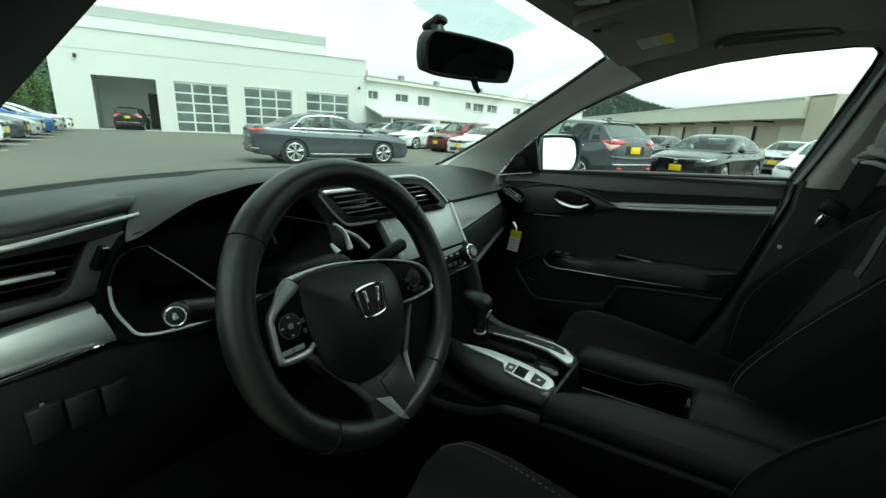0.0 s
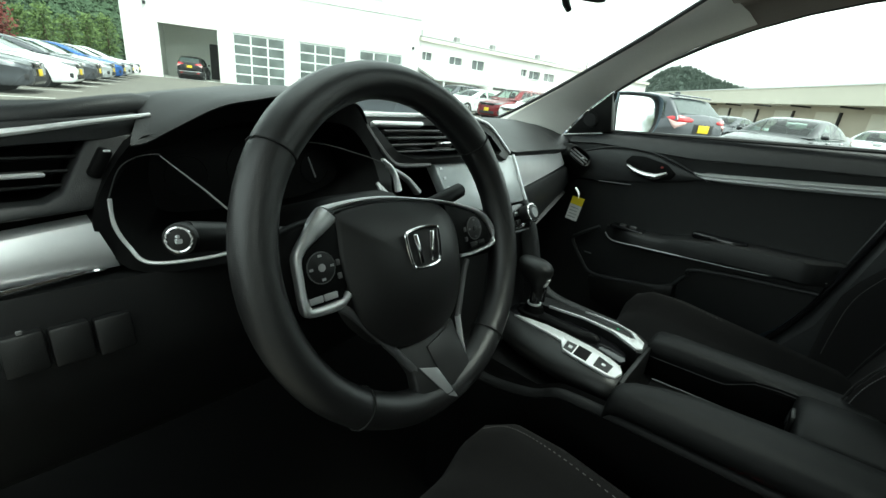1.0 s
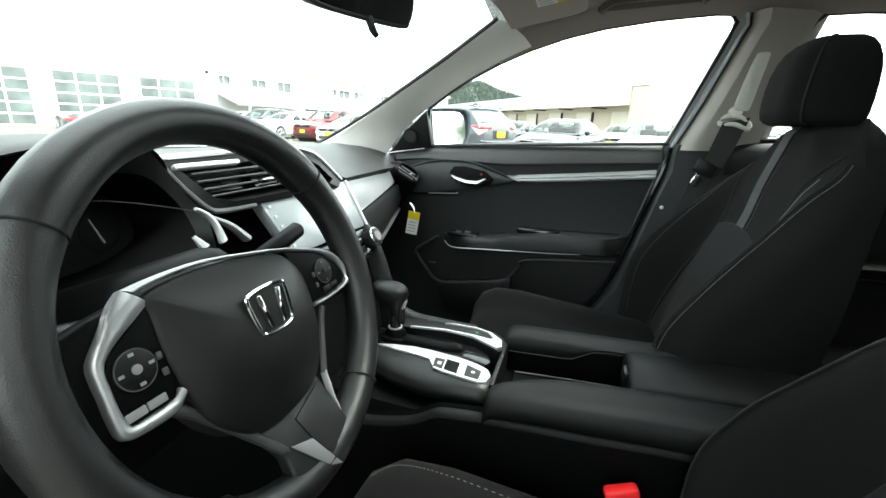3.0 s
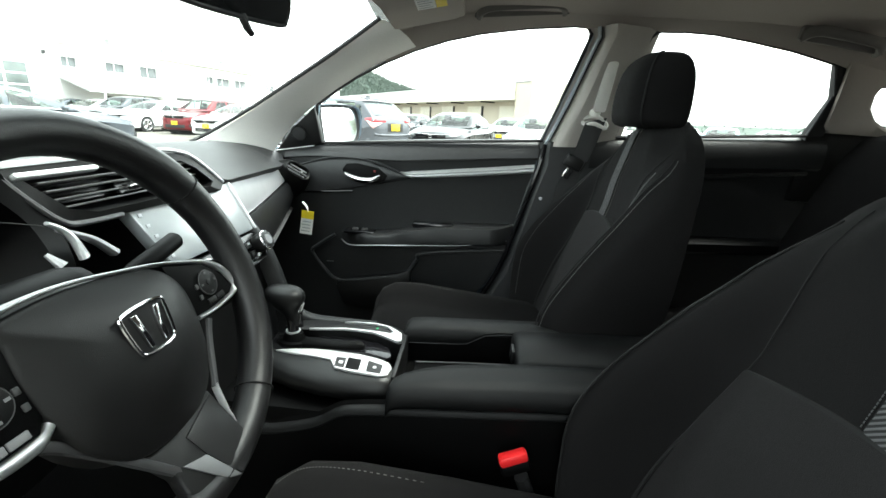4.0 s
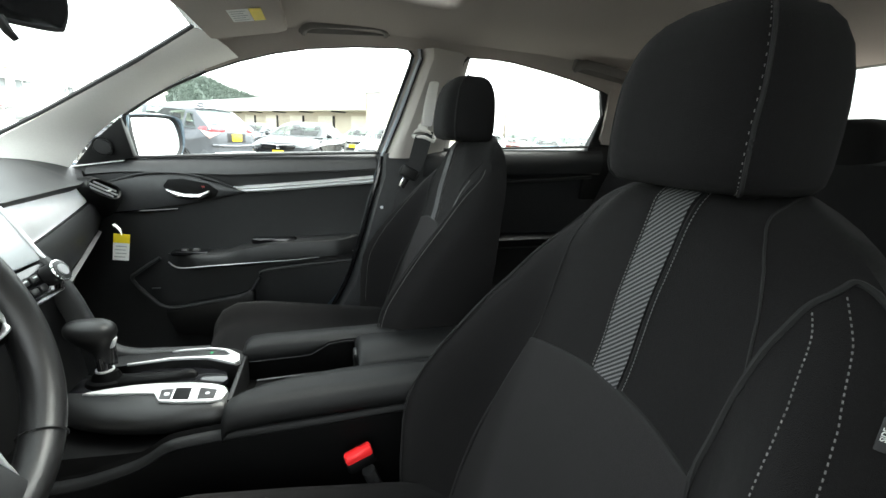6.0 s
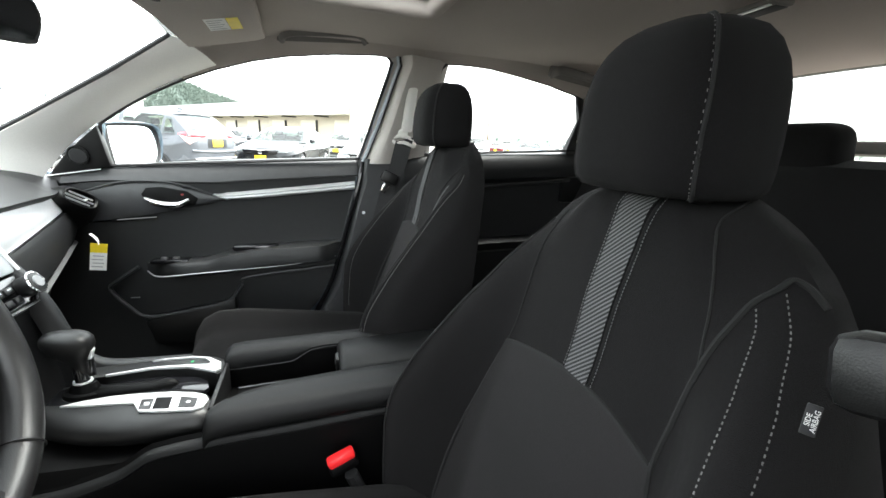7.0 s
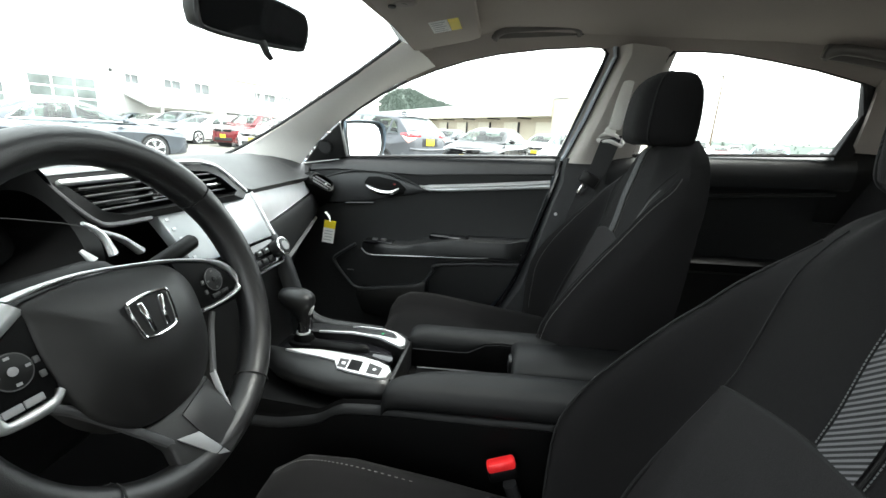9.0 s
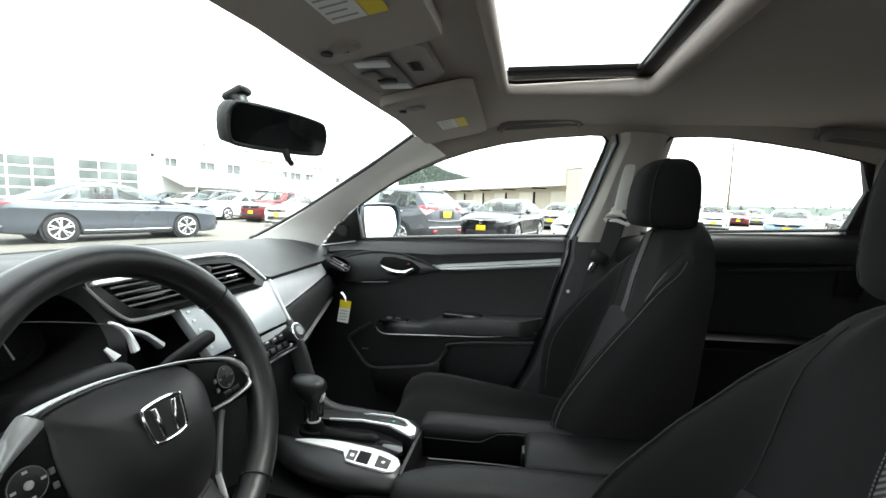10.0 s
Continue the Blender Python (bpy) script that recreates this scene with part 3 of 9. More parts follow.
def door_front():
    """The front passenger door's inner side."""
    th = thing("door_1", "black front passenger door trim with satin strip and storage pocket", "door", (0.70, 0, 0.35), kind="structure")
    F = 0.69
    # main skin: rows from the sill down, columns along the door
    prof = [(0.0, 0.028), (0.004, 0.008), (0.016, 0.0), (0.04, -0.006), (0.07, -0.004), (0.10, 0.004), (0.20, 0.012), (0.28, 0.01), (0.34, 0.004), (0.46, 0.006), (0.56, 0.012), (0.68, 0.02)]

    def rear(d):
        return table(d, [(0, -0.463), (0.07, -0.447), (0.29, -0.402), (0.4, -0.37), (0.5, -0.30), (0.58, -0.22), (0.68, -0.1)])[0]

    rows = []
    for d, dx in prof:
        y1 = rear(d)
        row = []
        for i in range(25):
            y = lerp(0.44, y1, i / 24)
            row.append(Vector((F + dx, y, seg_z(y, SILL_F) - d)))
        rows.append(row)
    rows.insert(0, [p + Vector((0.05, 0, 0.0)) for p in rows[0]])
    rows.append([p + Vector((0.06, 0, 0)) for p in rows[-1]])
    bm = loft(rows, False, False)
    # rear edge of the panel
    bm2 = [[r[-1] for r in rows[1:-1]], [r[-1] + Vector((0.04, 0.0, 0)) for r in rows[1:-1]]]
    loft(bm2, False, False, bm)
    part("panel", bm, M["dash"], th)
    # padded upper edge
    ring = []
    for i in range(21):
        y = lerp(0.33, -0.452, i / 20)
        z = seg_z(y, SILL_F)
        low = table(-y, [(-0.33, 0.03), (-0.23, 0.038), (0.04, 0.062), (0.3, 0.056), (0.46, 0.054)])[0]
        ring.append([Vector((F + a, y, z + b)) for a, b in ((0.035, 0.004), (0.022, 0.003), (0.010, -0.003), (0.0, -0.2 * low), (-0.009, -0.45 * low), (-0.015, -0.7 * low), (-0.017, -0.92 * low), (-0.012, -low), (0.02, -low))])
    part("upper_pad", loft(ring), M["vinyl"], th, "padded black vinyl upper edge")
    # satin strip
    st = [(-0.034, 0.926, 0.001), (-0.07, 0.931, 0.012), (-0.2, 0.943, 0.0125), (-0.33, 0.957, 0.013), (-0.444, 0.970, 0.0135)]
    pts = smooth_path([(F - 0.008, y, z - w) for y, z, w in st], 5)
    ws = [table(-p.y, [(0.034, 0.001), (0.07, 0.0105), (0.2, 0.0115), (0.444, 0.0125)])[0] for p in pts]
    ring = [[p + Vector((0.012, 0, w)), p + Vector((-0.002, 0, w)), p + Vector((-0.008, 0, 0.35 * w)), p + Vector((-0.004, 0, -0.1 * w)), p + Vector((-0.007, 0, -0.5 * w)), p + Vector((0.0, 0, -w)), p + Vector((0.012, 0, -w))] for p, w in zip(pts, ws)]
    part("trim_strip", loft(ring), M["satin"], th, "satin silver trim strip")
    # bow over the handle's recess, running into the strip
    bow = smooth_path([(F - 0.004, 0.30, 0.925), (F - 0.012, 0.2, 0.957), (F - 0.014, 0.1, 0.962), (F - 0.012, 0.02, 0.945), (F - 0.01, -0.06, 0.915), (F - 0.006, -0.14, 0.912)], 6)
    part("handle_bow", tube(bow, 0.0032, 8), M["vinyl"], th, "black curved ridge")
    top = smooth_path([(F, 0.335, 0.918), (F, 0.27, 0.943), (F, 0.2, 0.954), (F, 0.1, 0.957), (F, 0.02, 0.940), (F, -0.062, 0.913)], 4)
    bot = smooth_path([(F, 0.335, 0.842), (F, 0.27, 0.848), (F, 0.2, 0.857), (F, 0.1, 0.872), (F, 0.02, 0.888), (F, -0.066, 0.909)], 4)
    cols = [[a + Vector((0.01, 0, 0)), a + Vector((-0.004, 0, 0)), a.lerp(b, 0.15) + Vector((-0.009, 0, 0)), a.lerp(b, 0.5) + Vector((-0.0105, 0, 0)), a.lerp(b, 0.85) + Vector((-0.009, 0, 0)), b + Vector((-0.004, 0, 0)), b + Vector((0.01, 0, 0))] for a, b in zip(top, bot)]
    part("handle_wing", loft(cols, False, False), M["vinyl"], th, "black wing-shaped panel round the handle", angle=60)
    rec = [(0.155, 0.925), (0.14, 0.945), (0.1, 0.948), (0.03, 0.935), (0.0, 0.912), (0.01, 0.893), (0.05, 0.882), (0.1, 0.886), (0.14, 0.9)]
    part("handle_recess", prism([(F - 0.0125, 0.076 + (y - 0.076) * 0.92, 0.916 + (z - 0.916) * 0.92) for y, z in rec], (0.006, 0, 0), 0.002), M["void"], th, "dark hollow behind the handle")
    hp = smooth_path([(F - 0.014, 0.140, 0.914), (F - 0.022, 0.120, 0.905), (F - 0.026, 0.09, 0.897), (F - 0.026, 0.055, 0.897), (F - 0.018, 0.028, 0.910)], 5)
    h = part("door_handle", tube(hp, [0.0042 + 0.0038 * math.sin(math.pi * i / (len(hp) - 1)) for i in range(len(hp))], 10, flat=1.2), M["chrome"], th, "bright chrome inner door handle")
    part("lock_mark", box((F - 0.015, 0.045, 0.924), (0.005, 0.008, 0.006), 0.002), M["lamp_dull"], th, "small dull red lock mark")
    part("groove", tube(smooth_path([(F + 0.0, 0.33, 0.842), (F - 0.0, 0.18, 0.852), (F + 0.002, 0.12, 0.856)], 6), 0.003, 6), M["piano"], th, "dark moulded groove")
    # armrest
    ring = []
    for i in range(29):
        y = lerp(0.16, -0.40, i / 28)
        z = table(-y, [(-0.16, 0.716), (-0.1, 0.728), (0.05, 0.735), (0.10, 0.745), (0.16, 0.755), (0.4, 0.764)])[0]
        w = (0.058 * step01(-y, -0.16, -0.06) + 0.012 * step01(-y, 0.02, 0.08)) * (1 - 0.75 * step01(-y, 0.33, 0.40))
        t = table(-y, [(-0.16, 0.03), (-0.1, 0.042), (0.4, 0.045)])[0]
        hump = 0.012 * step01(-y, 0.0, 0.06)
        ring.append([Vector((F + 0.03, y, z + hump)), Vector((F - 0.6 * w, y, z + hump + 0.004)), Vector((F - 0.9 * w, y, z + hump - 0.002)), Vector((F - w, y, z - 0.01)), Vector((F - w, y, z - t + 0.008)), Vector((F - 0.85 * w, y, z - t)), Vector((F + 0.03, y, z - t - 0.01))])
    part("armrest", loft(ring), M["dash"], th, "padded black armrest")
    part("pull_cup", box((F - 0.035, -0.145, 0.768), (0.03, 0.13, 0.02), 0.008), M["piano"], th, "dark pull pocket")
    part("switch_plate", box((F - 0.022, 0.09, 0.731), (0.04, 0.1, 0.012), 0.005), M["piano"], th, "gloss black switch plate")
    for yy in (0.105, 0.075):
        part("window_switch", box((F - 0.026, yy, 0.739), (0.014, 0.018, 0.008), 0.003), M["satin_dark"], th, "window switch with bright edge")
    ln = smooth_path([(F - 0.03, 0.150, 0.704), (F - 0.056, 0.115, 0.693), (F - 0.064, 0.03, 0.699), (F - 0.070, -0.06, 0.706), (F - 0.071, -0.25, 0.719), (F - 0.03, -0.38, 0.730)], 6)
    part("chrome_line", tube(ln, [0.0022 if p.y > -0.06 else 0.0012 for p in ln], 6), M["satin_mid"], th, "thin bright line")
    # pocket rim
    rim = smooth_path([(F - 0.01, 0.178, 0.712), (F - 0.012, 0.236, 0.672), (F - 0.013, 0.254, 0.648), (F - 0.014, 0.214, 0.592), (F - 0.016, 0.168, 0.557), (F - 0.018, 0.06, 0.569), (F - 0.02, -0.05, 0.593), (F - 0.02, -0.092, 0.641), (F - 0.019, -0.122, 0.670), (F - 0.014, -0.375, 0.694)], 6)
    part("pocket_rim", tube(rim, 0.0055, 8), M["vinyl"], th, "raised black pocket rim")
    lip = prism([(F - 0.03, y, z) for y, z in ((0.178, 0.548), (-0.04, 0.59), (-0.075, 0.61), (-0.075, 0.50), (0.05, 0.46), (0.15, 0.47))], (0.05, 0, 0), 0.01)
    part("pocket_front", lip, M["plastic"], th, "black pocket front")
    part("pocket_catch", box((F - 0.002, 0.2, 0.615), (0.006, 0.024, 0.004), 0.002), M["satin_dark"], th, "small pale catch")
    # speaker in the mirror's corner plate
    sail = [side(0.363, 0.97, -0.01), side(0.30, 1.04, -0.012), side(0.22, 1.108, -0.01), side(0.212, 1.0, -0.01)]
    part("corner_plate", prism(sail, (0.03, 0, 0), 0.004), M["plastic"], th, "black corner plate")
    part("tweeter", disc(side(0.277, 1.028, -0.016), 0.021, 0.008, (-1, 0, -0.3), 24, 0.002), M["rubber"], th, "round tweeter grille")
    tw = part("tweeter_ring", tube([side(0.277 + 0.023 * math.cos(a), 1.028 + 0.023 * math.sin(a), -0.016) for a in (k * math.pi / 10 for k in range(20))], 0.0025, 6, True), M["plastic"], th)
    part("corner_line", tube([(0.685, 0.36, 0.972), (0.682, 0.236, 0.992)], 0.0018, 6), M["satin"], th, "thin bright line")
    # outer edge of the door's frame in body colour
    part("outer_frame", tube([side(-0.458, 1.035, 0.012), side(-0.50, 1.15, 0.012), side(-0.549, 1.315, 0.012)], 0.005, 6), M["frame_paint"], th, "blue-grey painted frame edge")


def door_rear(s):
    nm = "passenger" if s > 0 else "driver"
    th = thing("door_2" if s > 0 else "door_3", f"black rear door trim on the {nm} side", "door", (s * 0.70, -0.95, 0.35), kind="structure")
    F = 0.675
    sill = [(-0.62, 1.058), (-0.9, 1.073), (-1.22, 1.088), (-1.3, 1.09)]
    rows = []
    for d, dx in [(0.0, 0.03), (0.003, 0.008), (0.012, -0.006), (0.03, -0.016), (0.06, -0.02), (0.088, -0.014), (0.104, 0.008), (0.2, 0.014), (0.3, 0.014), (0.36, 0.006), (0.5, 0.01), (0.7, 0.02)]:
        rows.append([Vector((F + dx, y, seg_z(y, sill) - d)) for y in [lerp(-0.6, -1.25, i / 16) for i in range(17)]])
    rows.insert(0, [p + Vector((0.05, 0, 0)) for p in rows[0]])
    part("panel", flip(loft(rows, False, False), s), M["dash"], th)
    ln = [(F - 0.006, -0.66, 0.955), (F - 0.006, -0.78, 0.942), (F - 0.006, -0.95, 0.962), (F - 0.006, -1.22, 0.985)]
    part("trim_line", flip(tube(smooth_path(ln, 6), 0.006, 8), s), M["dash"], th, "raised black line")
    ring = []
    for i in range(15):
        y = lerp(-0.62, -1.2, i / 14)
        z = 0.76 + 0.02 * i / 14
        ring.append([Vector((F + a, y, z + b)) for a, b in ((0.03, 0.004), (-0.03, 0.004), (-0.045, -0.006), (-0.045, -0.03), (-0.03, -0.04), (0.03, -0.045))])
    part("armrest", flip(loft(ring), s), M["pad"], th, "padded black armrest")
    part("chrome_line", flip(tube([(F - 0.047, -0.64, 0.728), (F - 0.047, -1.0, 0.741)], 0.0015, 6), s), M["plastic"], th, "thin dark line")
    return th


def body_sides():
    """Plain outer skins that close the doors."""
    bm = box((0.765, -0.65, 0.61), (0.03, 2.7, 0.74), 0.01)
    single("body_side", bm, M["door_paint"], "blue-grey painted outer door skin", "car body", (0.765, -0.65, 0.24), kind="structure")
    bm = box((-0.765, -1.25, 0.63), (0.03, 1.3, 0.78), 0.01)
    single("body_side", bm, M["door_paint"], "blue-grey painted outer door skin", "car body", (-0.765, -1.25, 0.24), kind="structure")
    for s in (1, -1):
        bm = box((s * 0.72, -1.42, 0.85), (0.04, 0.5, 0.42), 0.01)
        single("rear_side_panel", bm, M["plastic"], "dark inner side panel beside the rear seat", "trim", (s * 0.72, -1.42, 0.64), kind="structure")
        bm = prism([side(-1.235, 1.09), side(-1.232, 1.19), side(-1.203, 1.272), side(-1.18, 1.276), side(-1.214, 1.19), side(-1.188, 1.086)], (0.03, 0, 0), 0.004)
        single("rear_door_frame", flip(bm, s), M["rubber"], "black upright frame behind the rear door glass", "frame", (s * 0.65, -1.2, 1.1), kind="structure")
        bm = prism([(0.668, -1.19, 1.092), (0.672, -1.27, 1.112), (0.672, -1.42, 1.128), (0.672, -1.56, 1.10), (0.672, -1.56, 0.9), (0.672, -1.19, 0.9)], (0.06, 0, 0), 0.01)
        single("rear_sill_panel", flip(bm, s), M["plastic"], "black panel under the small rear side window", "trim", (s * 0.68, -1.35, 0.9), kind="structure")


def driver_door():
    """The driver's door, swung wide open on its front hinges."""
    th = thing("door_4", "open driver door, blue-grey outside with black trim", "door", pose(-0.78, 0.42, 0.3, 0, 0, -62), kind="structure")
    prof = [(0.0, 0.0), (0.0, 0.60), (-0.03, 0.70), (-1.0, 0.74), (-1.06, 0.6), (-0.98, 0.25), (-0.85, 0.0)]
    part("outer_skin", prism([(-0.10, y, z) for y, z in prof], (0.06, 0, 0), 0.012), M["door_paint"], th, "blue-grey painted door skin", local=True)
    part("inner_panel", prism([(-0.035, y, z) for y, z in prof], (0.06, 0, 0), 0.015), M["plastic"], th, "black inner door panel", local=True)
    part("armrest", box((0.045, -0.45, 0.42), (0.06, 0.5, 0.05), 0.015), M["dash"], th, "black armrest", local=True)
    fr = [(-0.04, -0.02, 0.7), (-0.02, -0.5, 0.98), (-0.02, -0.9, 1.02), (-0.04, -1.02, 0.74)]
    part("window_frame", tube(fr, 0.02, 8), M["rubber"], th, "black window frame", local=True)


body_sides()
driver_door()
shell_floor()
shell_ceiling()
shell_pillars()
shell_glass()
door_front()
door_rear(1)
door_rear(-1)


# ---- dashboard ----
def dashboard():
    th = thing("dashboard", "black soft-touch dashboard with silver trim and vents", "dashboard", (0, 0.4, 0.6))
    # upper pad: front lip line (x, y, z) from the driver's door to the passenger's
    lip = [(-0.72, 0.188, 0.998), (-0.62, 0.190, 1.004), (-0.53, 0.197, 1.018), (-0.50, 0.215, 1.016), (-0.42, 0.235, 1.026), (-0.34, 0.235, 1.026), (-0.285, 0.235, 1.020), (-0.25, 0.228, 1.014), (-0.1, 0.225, 1.012), (0.03, 0.222, 1.010), (0.10, 0.215, 0.975), (0.135, 0.212, 0.957), (0.2, 0.218, 0.954), (0.4, 0.25, 0.948), (0.56, 0.285, 0.942), (0.66, 0.33, 0.955), (0.72, 0.36, 0.965)]
    cols = []
    N = 91
    for i in range(N):
        x = lerp(-0.72, 0.72, i / (N - 1))
        y, z = spline(x, lip)
        h = lerp(0.013, 0.004, step01(x, -0.3, -0.2))
        yb = 0.84 - 0.28 * (x / 0.7) ** 2
        zb = 0.975 if x < 0 else 0.98
        zt = max(z + 0.012, 1.0 if abs(x) < 0.55 else 0.99)
        col = [Vector((x, y + 0.06, z - 0.035)), Vector((x, y + 0.006, z - 0.008)), Vector((x, y, z - 0.001)), Vector((x, y - 0.001, z + 0.4 * h)), Vector((x, y + 0.004, z + 0.85 * h)), Vector((x, y + 0.013, z + h))]
        for k in range(1, 11):
            t = k / 10
            zz = lerp(z + h, zb, t) + (zt - z + 0.002) * math.sin(math.pi * min(1, t * 1.05)) * lerp(0.1, 0.8, step01(x, -0.15, 0.15)) * (1 - 0.4 * t)
            col.append(Vector((x, lerp(y + 0.013, yb, t ** 1.1), zz)))
        cols.append(col)
    part("upper_pad", loft(cols, False, False), M["dash"], th, "soft black upper pad", angle=60)
    # black mesh strip along the windscreen
    bm = grid(lambda u, v: Vector((lerp(-0.6, 0.6, u), lerp(0.80, 0.86, v) - 0.28 * (lerp(-0.6, 0.6, u) / 0.7) ** 2, 0.977 + 0.005 * v)), 20, 2, (0, 0, -0.02))
    part("defroster_strip", bm, M["void"], th, "black defroster strip")
    # lower body behind everything
    cols = []
    for i in range(41):
        x = lerp(-0.72, 0.72, i / 40)
        y, z = spline(x, lip)
        cols.append([Vector((x, y + 0.05, z - 0.02)), Vector((x, y + 0.055, z - 0.10)), Vector((x, y + 0.06, z - 0.16)), Vector((x, y + 0.05, 0.80)), Vector((x, y + 0.10, 0.70)), Vector((x, y + 0.25, 0.6)), Vector((x, y + 0.4, 0.55))])
    part("core", loft(cols, False, False), M["plastic"], th, "black plastic body")

    # passenger side: satin band and glovebox face
    def band(u):
        return lerp(0.145, 0.655, u), lerp(0.208, 0.318, u ** 1.1)
    cols = []
    for i in range(21):
        u = i / 20
        x, y = band(u)
        zt, zb = lerp(0.952, 0.932, u), lerp(0.872, 0.893, u)
        cols.append([Vector((x, y + 0.03, zt + 0.002)), Vector((x, y + 0.012, zt)), Vector((x, y + 0.004, lerp(zt, zb, 0.3))), Vector((x, y - 0.004, lerp(zt, zb, 0.8))), Vector((x, y - 0.004, zb)), Vector((x, y + 0.02, zb - 0.004))])
    part("satin_band", loft(cols, False, False), M["satin_dash"], th, "satin silver trim band")
    part("bright_line", tube([band(i / 12) [0:1] + (band(i / 12)[1] - 0.006, lerp(0.871, 0.892, i / 12)) for i in range(13)], 0.002, 6), M["chrome"], th, "thin bright line")
    cols = []
    for i in range(21):
        u = i / 20
        x, y = band(u)
        x = lerp(0.165, 0.69, u)
        zt, zb = lerp(0.868, 0.888, u), lerp(0.735, 0.800, u)
        cols.append([Vector((x, y + 0.02, zt)), Vector((x, y - 0.002, zt)), Vector((x, y - 0.008, zt - 0.012)), Vector((x, y - 0.006, lerp(zt, zb, 0.6))), Vector((x, y + 0.006, zb)), Vector((x, y + 0.05, zb - 0.012))])
    part("glovebox_upper", loft(cols, False, False), M["dash"], th, "padded black panel above the glovebox")
    cols = []
    for i in range(21):
        u = i / 20
        x, y = band(u)
        x = lerp(0.175, 0.68, u)
        z = lerp(0.733, 0.797, u)
        cols.append([Vector((x, y + 0.004, z)), Vector((x, y - 0.004, z - 0.006)), Vector((x, y + 0.004, z - 0.018)), Vector((x, y + 0.03, z - 0.018))])
    part("glovebox_line", loft(cols, False, False), M["lowgrey"], th, "black edge over the glovebox")
    bm = grid(lambda u, v: Vector((lerp(0.18, 0.67, u), lerp(0.225, 0.33, u) + 0.02 + 0.09 * v, lerp(lerp(0.712, 0.775, u), 0.52, v))), 10, 6, (0, 0.03, 0))
    part("glovebox_door", bm, M["plastic"], th, "black glovebox door")

    # passenger end vent: a rounded pod at the dash's corner
    vc = Vector((0.617, 0.264, 0.921))
    vn = Vector((-0.30, -0.92, 0.25)).normalized()
    vh = Vector((0.95, -0.31, 0.0)).normalized()
    vv = vh.cross(vn) * -1
    if vv.z < 0:
        vv = -vv
    vh, vv = vh * 0.87 - vv * 0.49, vv * 0.87 + vh * 0.49

    def vring(k, o, n=28):
        return [vc + vh * (0.044 * k * math.copysign(abs(math.cos(q)) ** 0.75, math.cos(q)) + 0.008 * k * math.sin(q)) + vv * (0.021 * k * math.copysign(abs(math.sin(q)) ** 0.75, math.sin(q))) + vn * o for q in (2 * math.pi * i / n for i in range(n))]
    part("end_vent_pod", loft([[p + Vector((0.03, 0, -0.02)) for p in vring(2.3, -0.10)], [p + Vector((0.02, 0, -0.012)) for p in vring(1.8, -0.04)], vring(1.35, -0.010), vring(1.1, 0.0), vring(1.0, -0.004)], True, False), M["plastic"], th, "rounded black vent pod", angle=60)
    part("end_vent_mouth", loft([vring(1.0, -0.004), vring(0.95, -0.03), vring(0.1, -0.032)], True, False), M["void"], th, "dark vent mouth")
    part("end_vent_frame", tube(vring(1.04, 0.001), 0.0012, 6, True), M["plastic"], th, "dull vent frame")
    for k in (-1, 0, 1):
        w = 0.041 - 0.007 * abs(k)
        part("end_vent_slat", tube([vc + vh * (0.004 * k - w) + vv * (0.0095 * k) - vn * 0.005, vc + vh * (0.004 * k + w) + vv * (0.0095 * k) - vn * 0.005], 0.0014, 6, flat=2.0), M["satin_mid"], th)
    part("end_vent_tab", box(vc + vh * 0.012, (0.016, 0.006, 0.004), 0.001), M["satin"], th, "bright vent tab")

    # centre vents: a gloss bezel that narrows downward at its driver's end
    bez_o = [(-0.255, 0.232, 1.018), (-0.03, 0.232, 1.020), (0.03, 0.228, 1.014), (0.062, 0.222, 1.0), (0.118, 0.212, 0.955), (0.10, 0.206, 0.944), (-0.17, 0.208, 0.948), (-0.215, 0.212, 0.958)]
    bez_i = [(-0.232, 0.228, 1.006), (-0.03, 0.228, 1.008), (0.022, 0.224, 1.003), (0.05, 0.219, 0.99), (0.085, 0.212, 0.962), (0.07, 0.208, 0.956), (-0.165, 0.208, 0.958), (-0.198, 0.212, 0.968)]
    bm = loft([[Vector(p) + Vector((0, 0.02, 0)) for p in bez_o], [Vector(p) + Vector((0, -0.006, 0)) for p in bez_o], [Vector(p) + Vector((0, -0.008, 0)) for p in bez_i], [Vector(p) + Vector((0, 0.05, 0)) for p in bez_i]], True, False)
    part("centre_vent_bezel", bm, M["plastic"], th, "black plastic bezel round the centre vents", angle=20)
    part("bezel_line", tube(smooth_path([Vector(p) + Vector((0, -0.006, 0.002)) for p in bez_o[:5]], 5), 0.0034, 8), M["satin"], th, "satin line along the vents' top")
    part("bezel_line", tube(smooth_path([Vector((-0.255, 0.224, 1.016)), Vector((-0.236, 0.213, 0.985)), Vector((-0.213, 0.203, 0.957)), Vector((-0.19, 0.201, 0.949)), Vector((-0.13, 0.200, 0.947))], 4), 0.0036, 8), M["satin_dark"], th, "dark satin edge of the vents")
    part("vent_header", box((-0.188, 0.220, 1.0075), (0.105, 0.012, 0.007), 0.003, m=pose(0, 0, 0, -30)), M["satin"], th, "satin strip across the vents' head")
    part("vent_back", prism([(x, y + 0.045, z) for x, y, z in bez_i], (0, 0.01, 0)), M["piano"], th, "dark duct behind the vents")
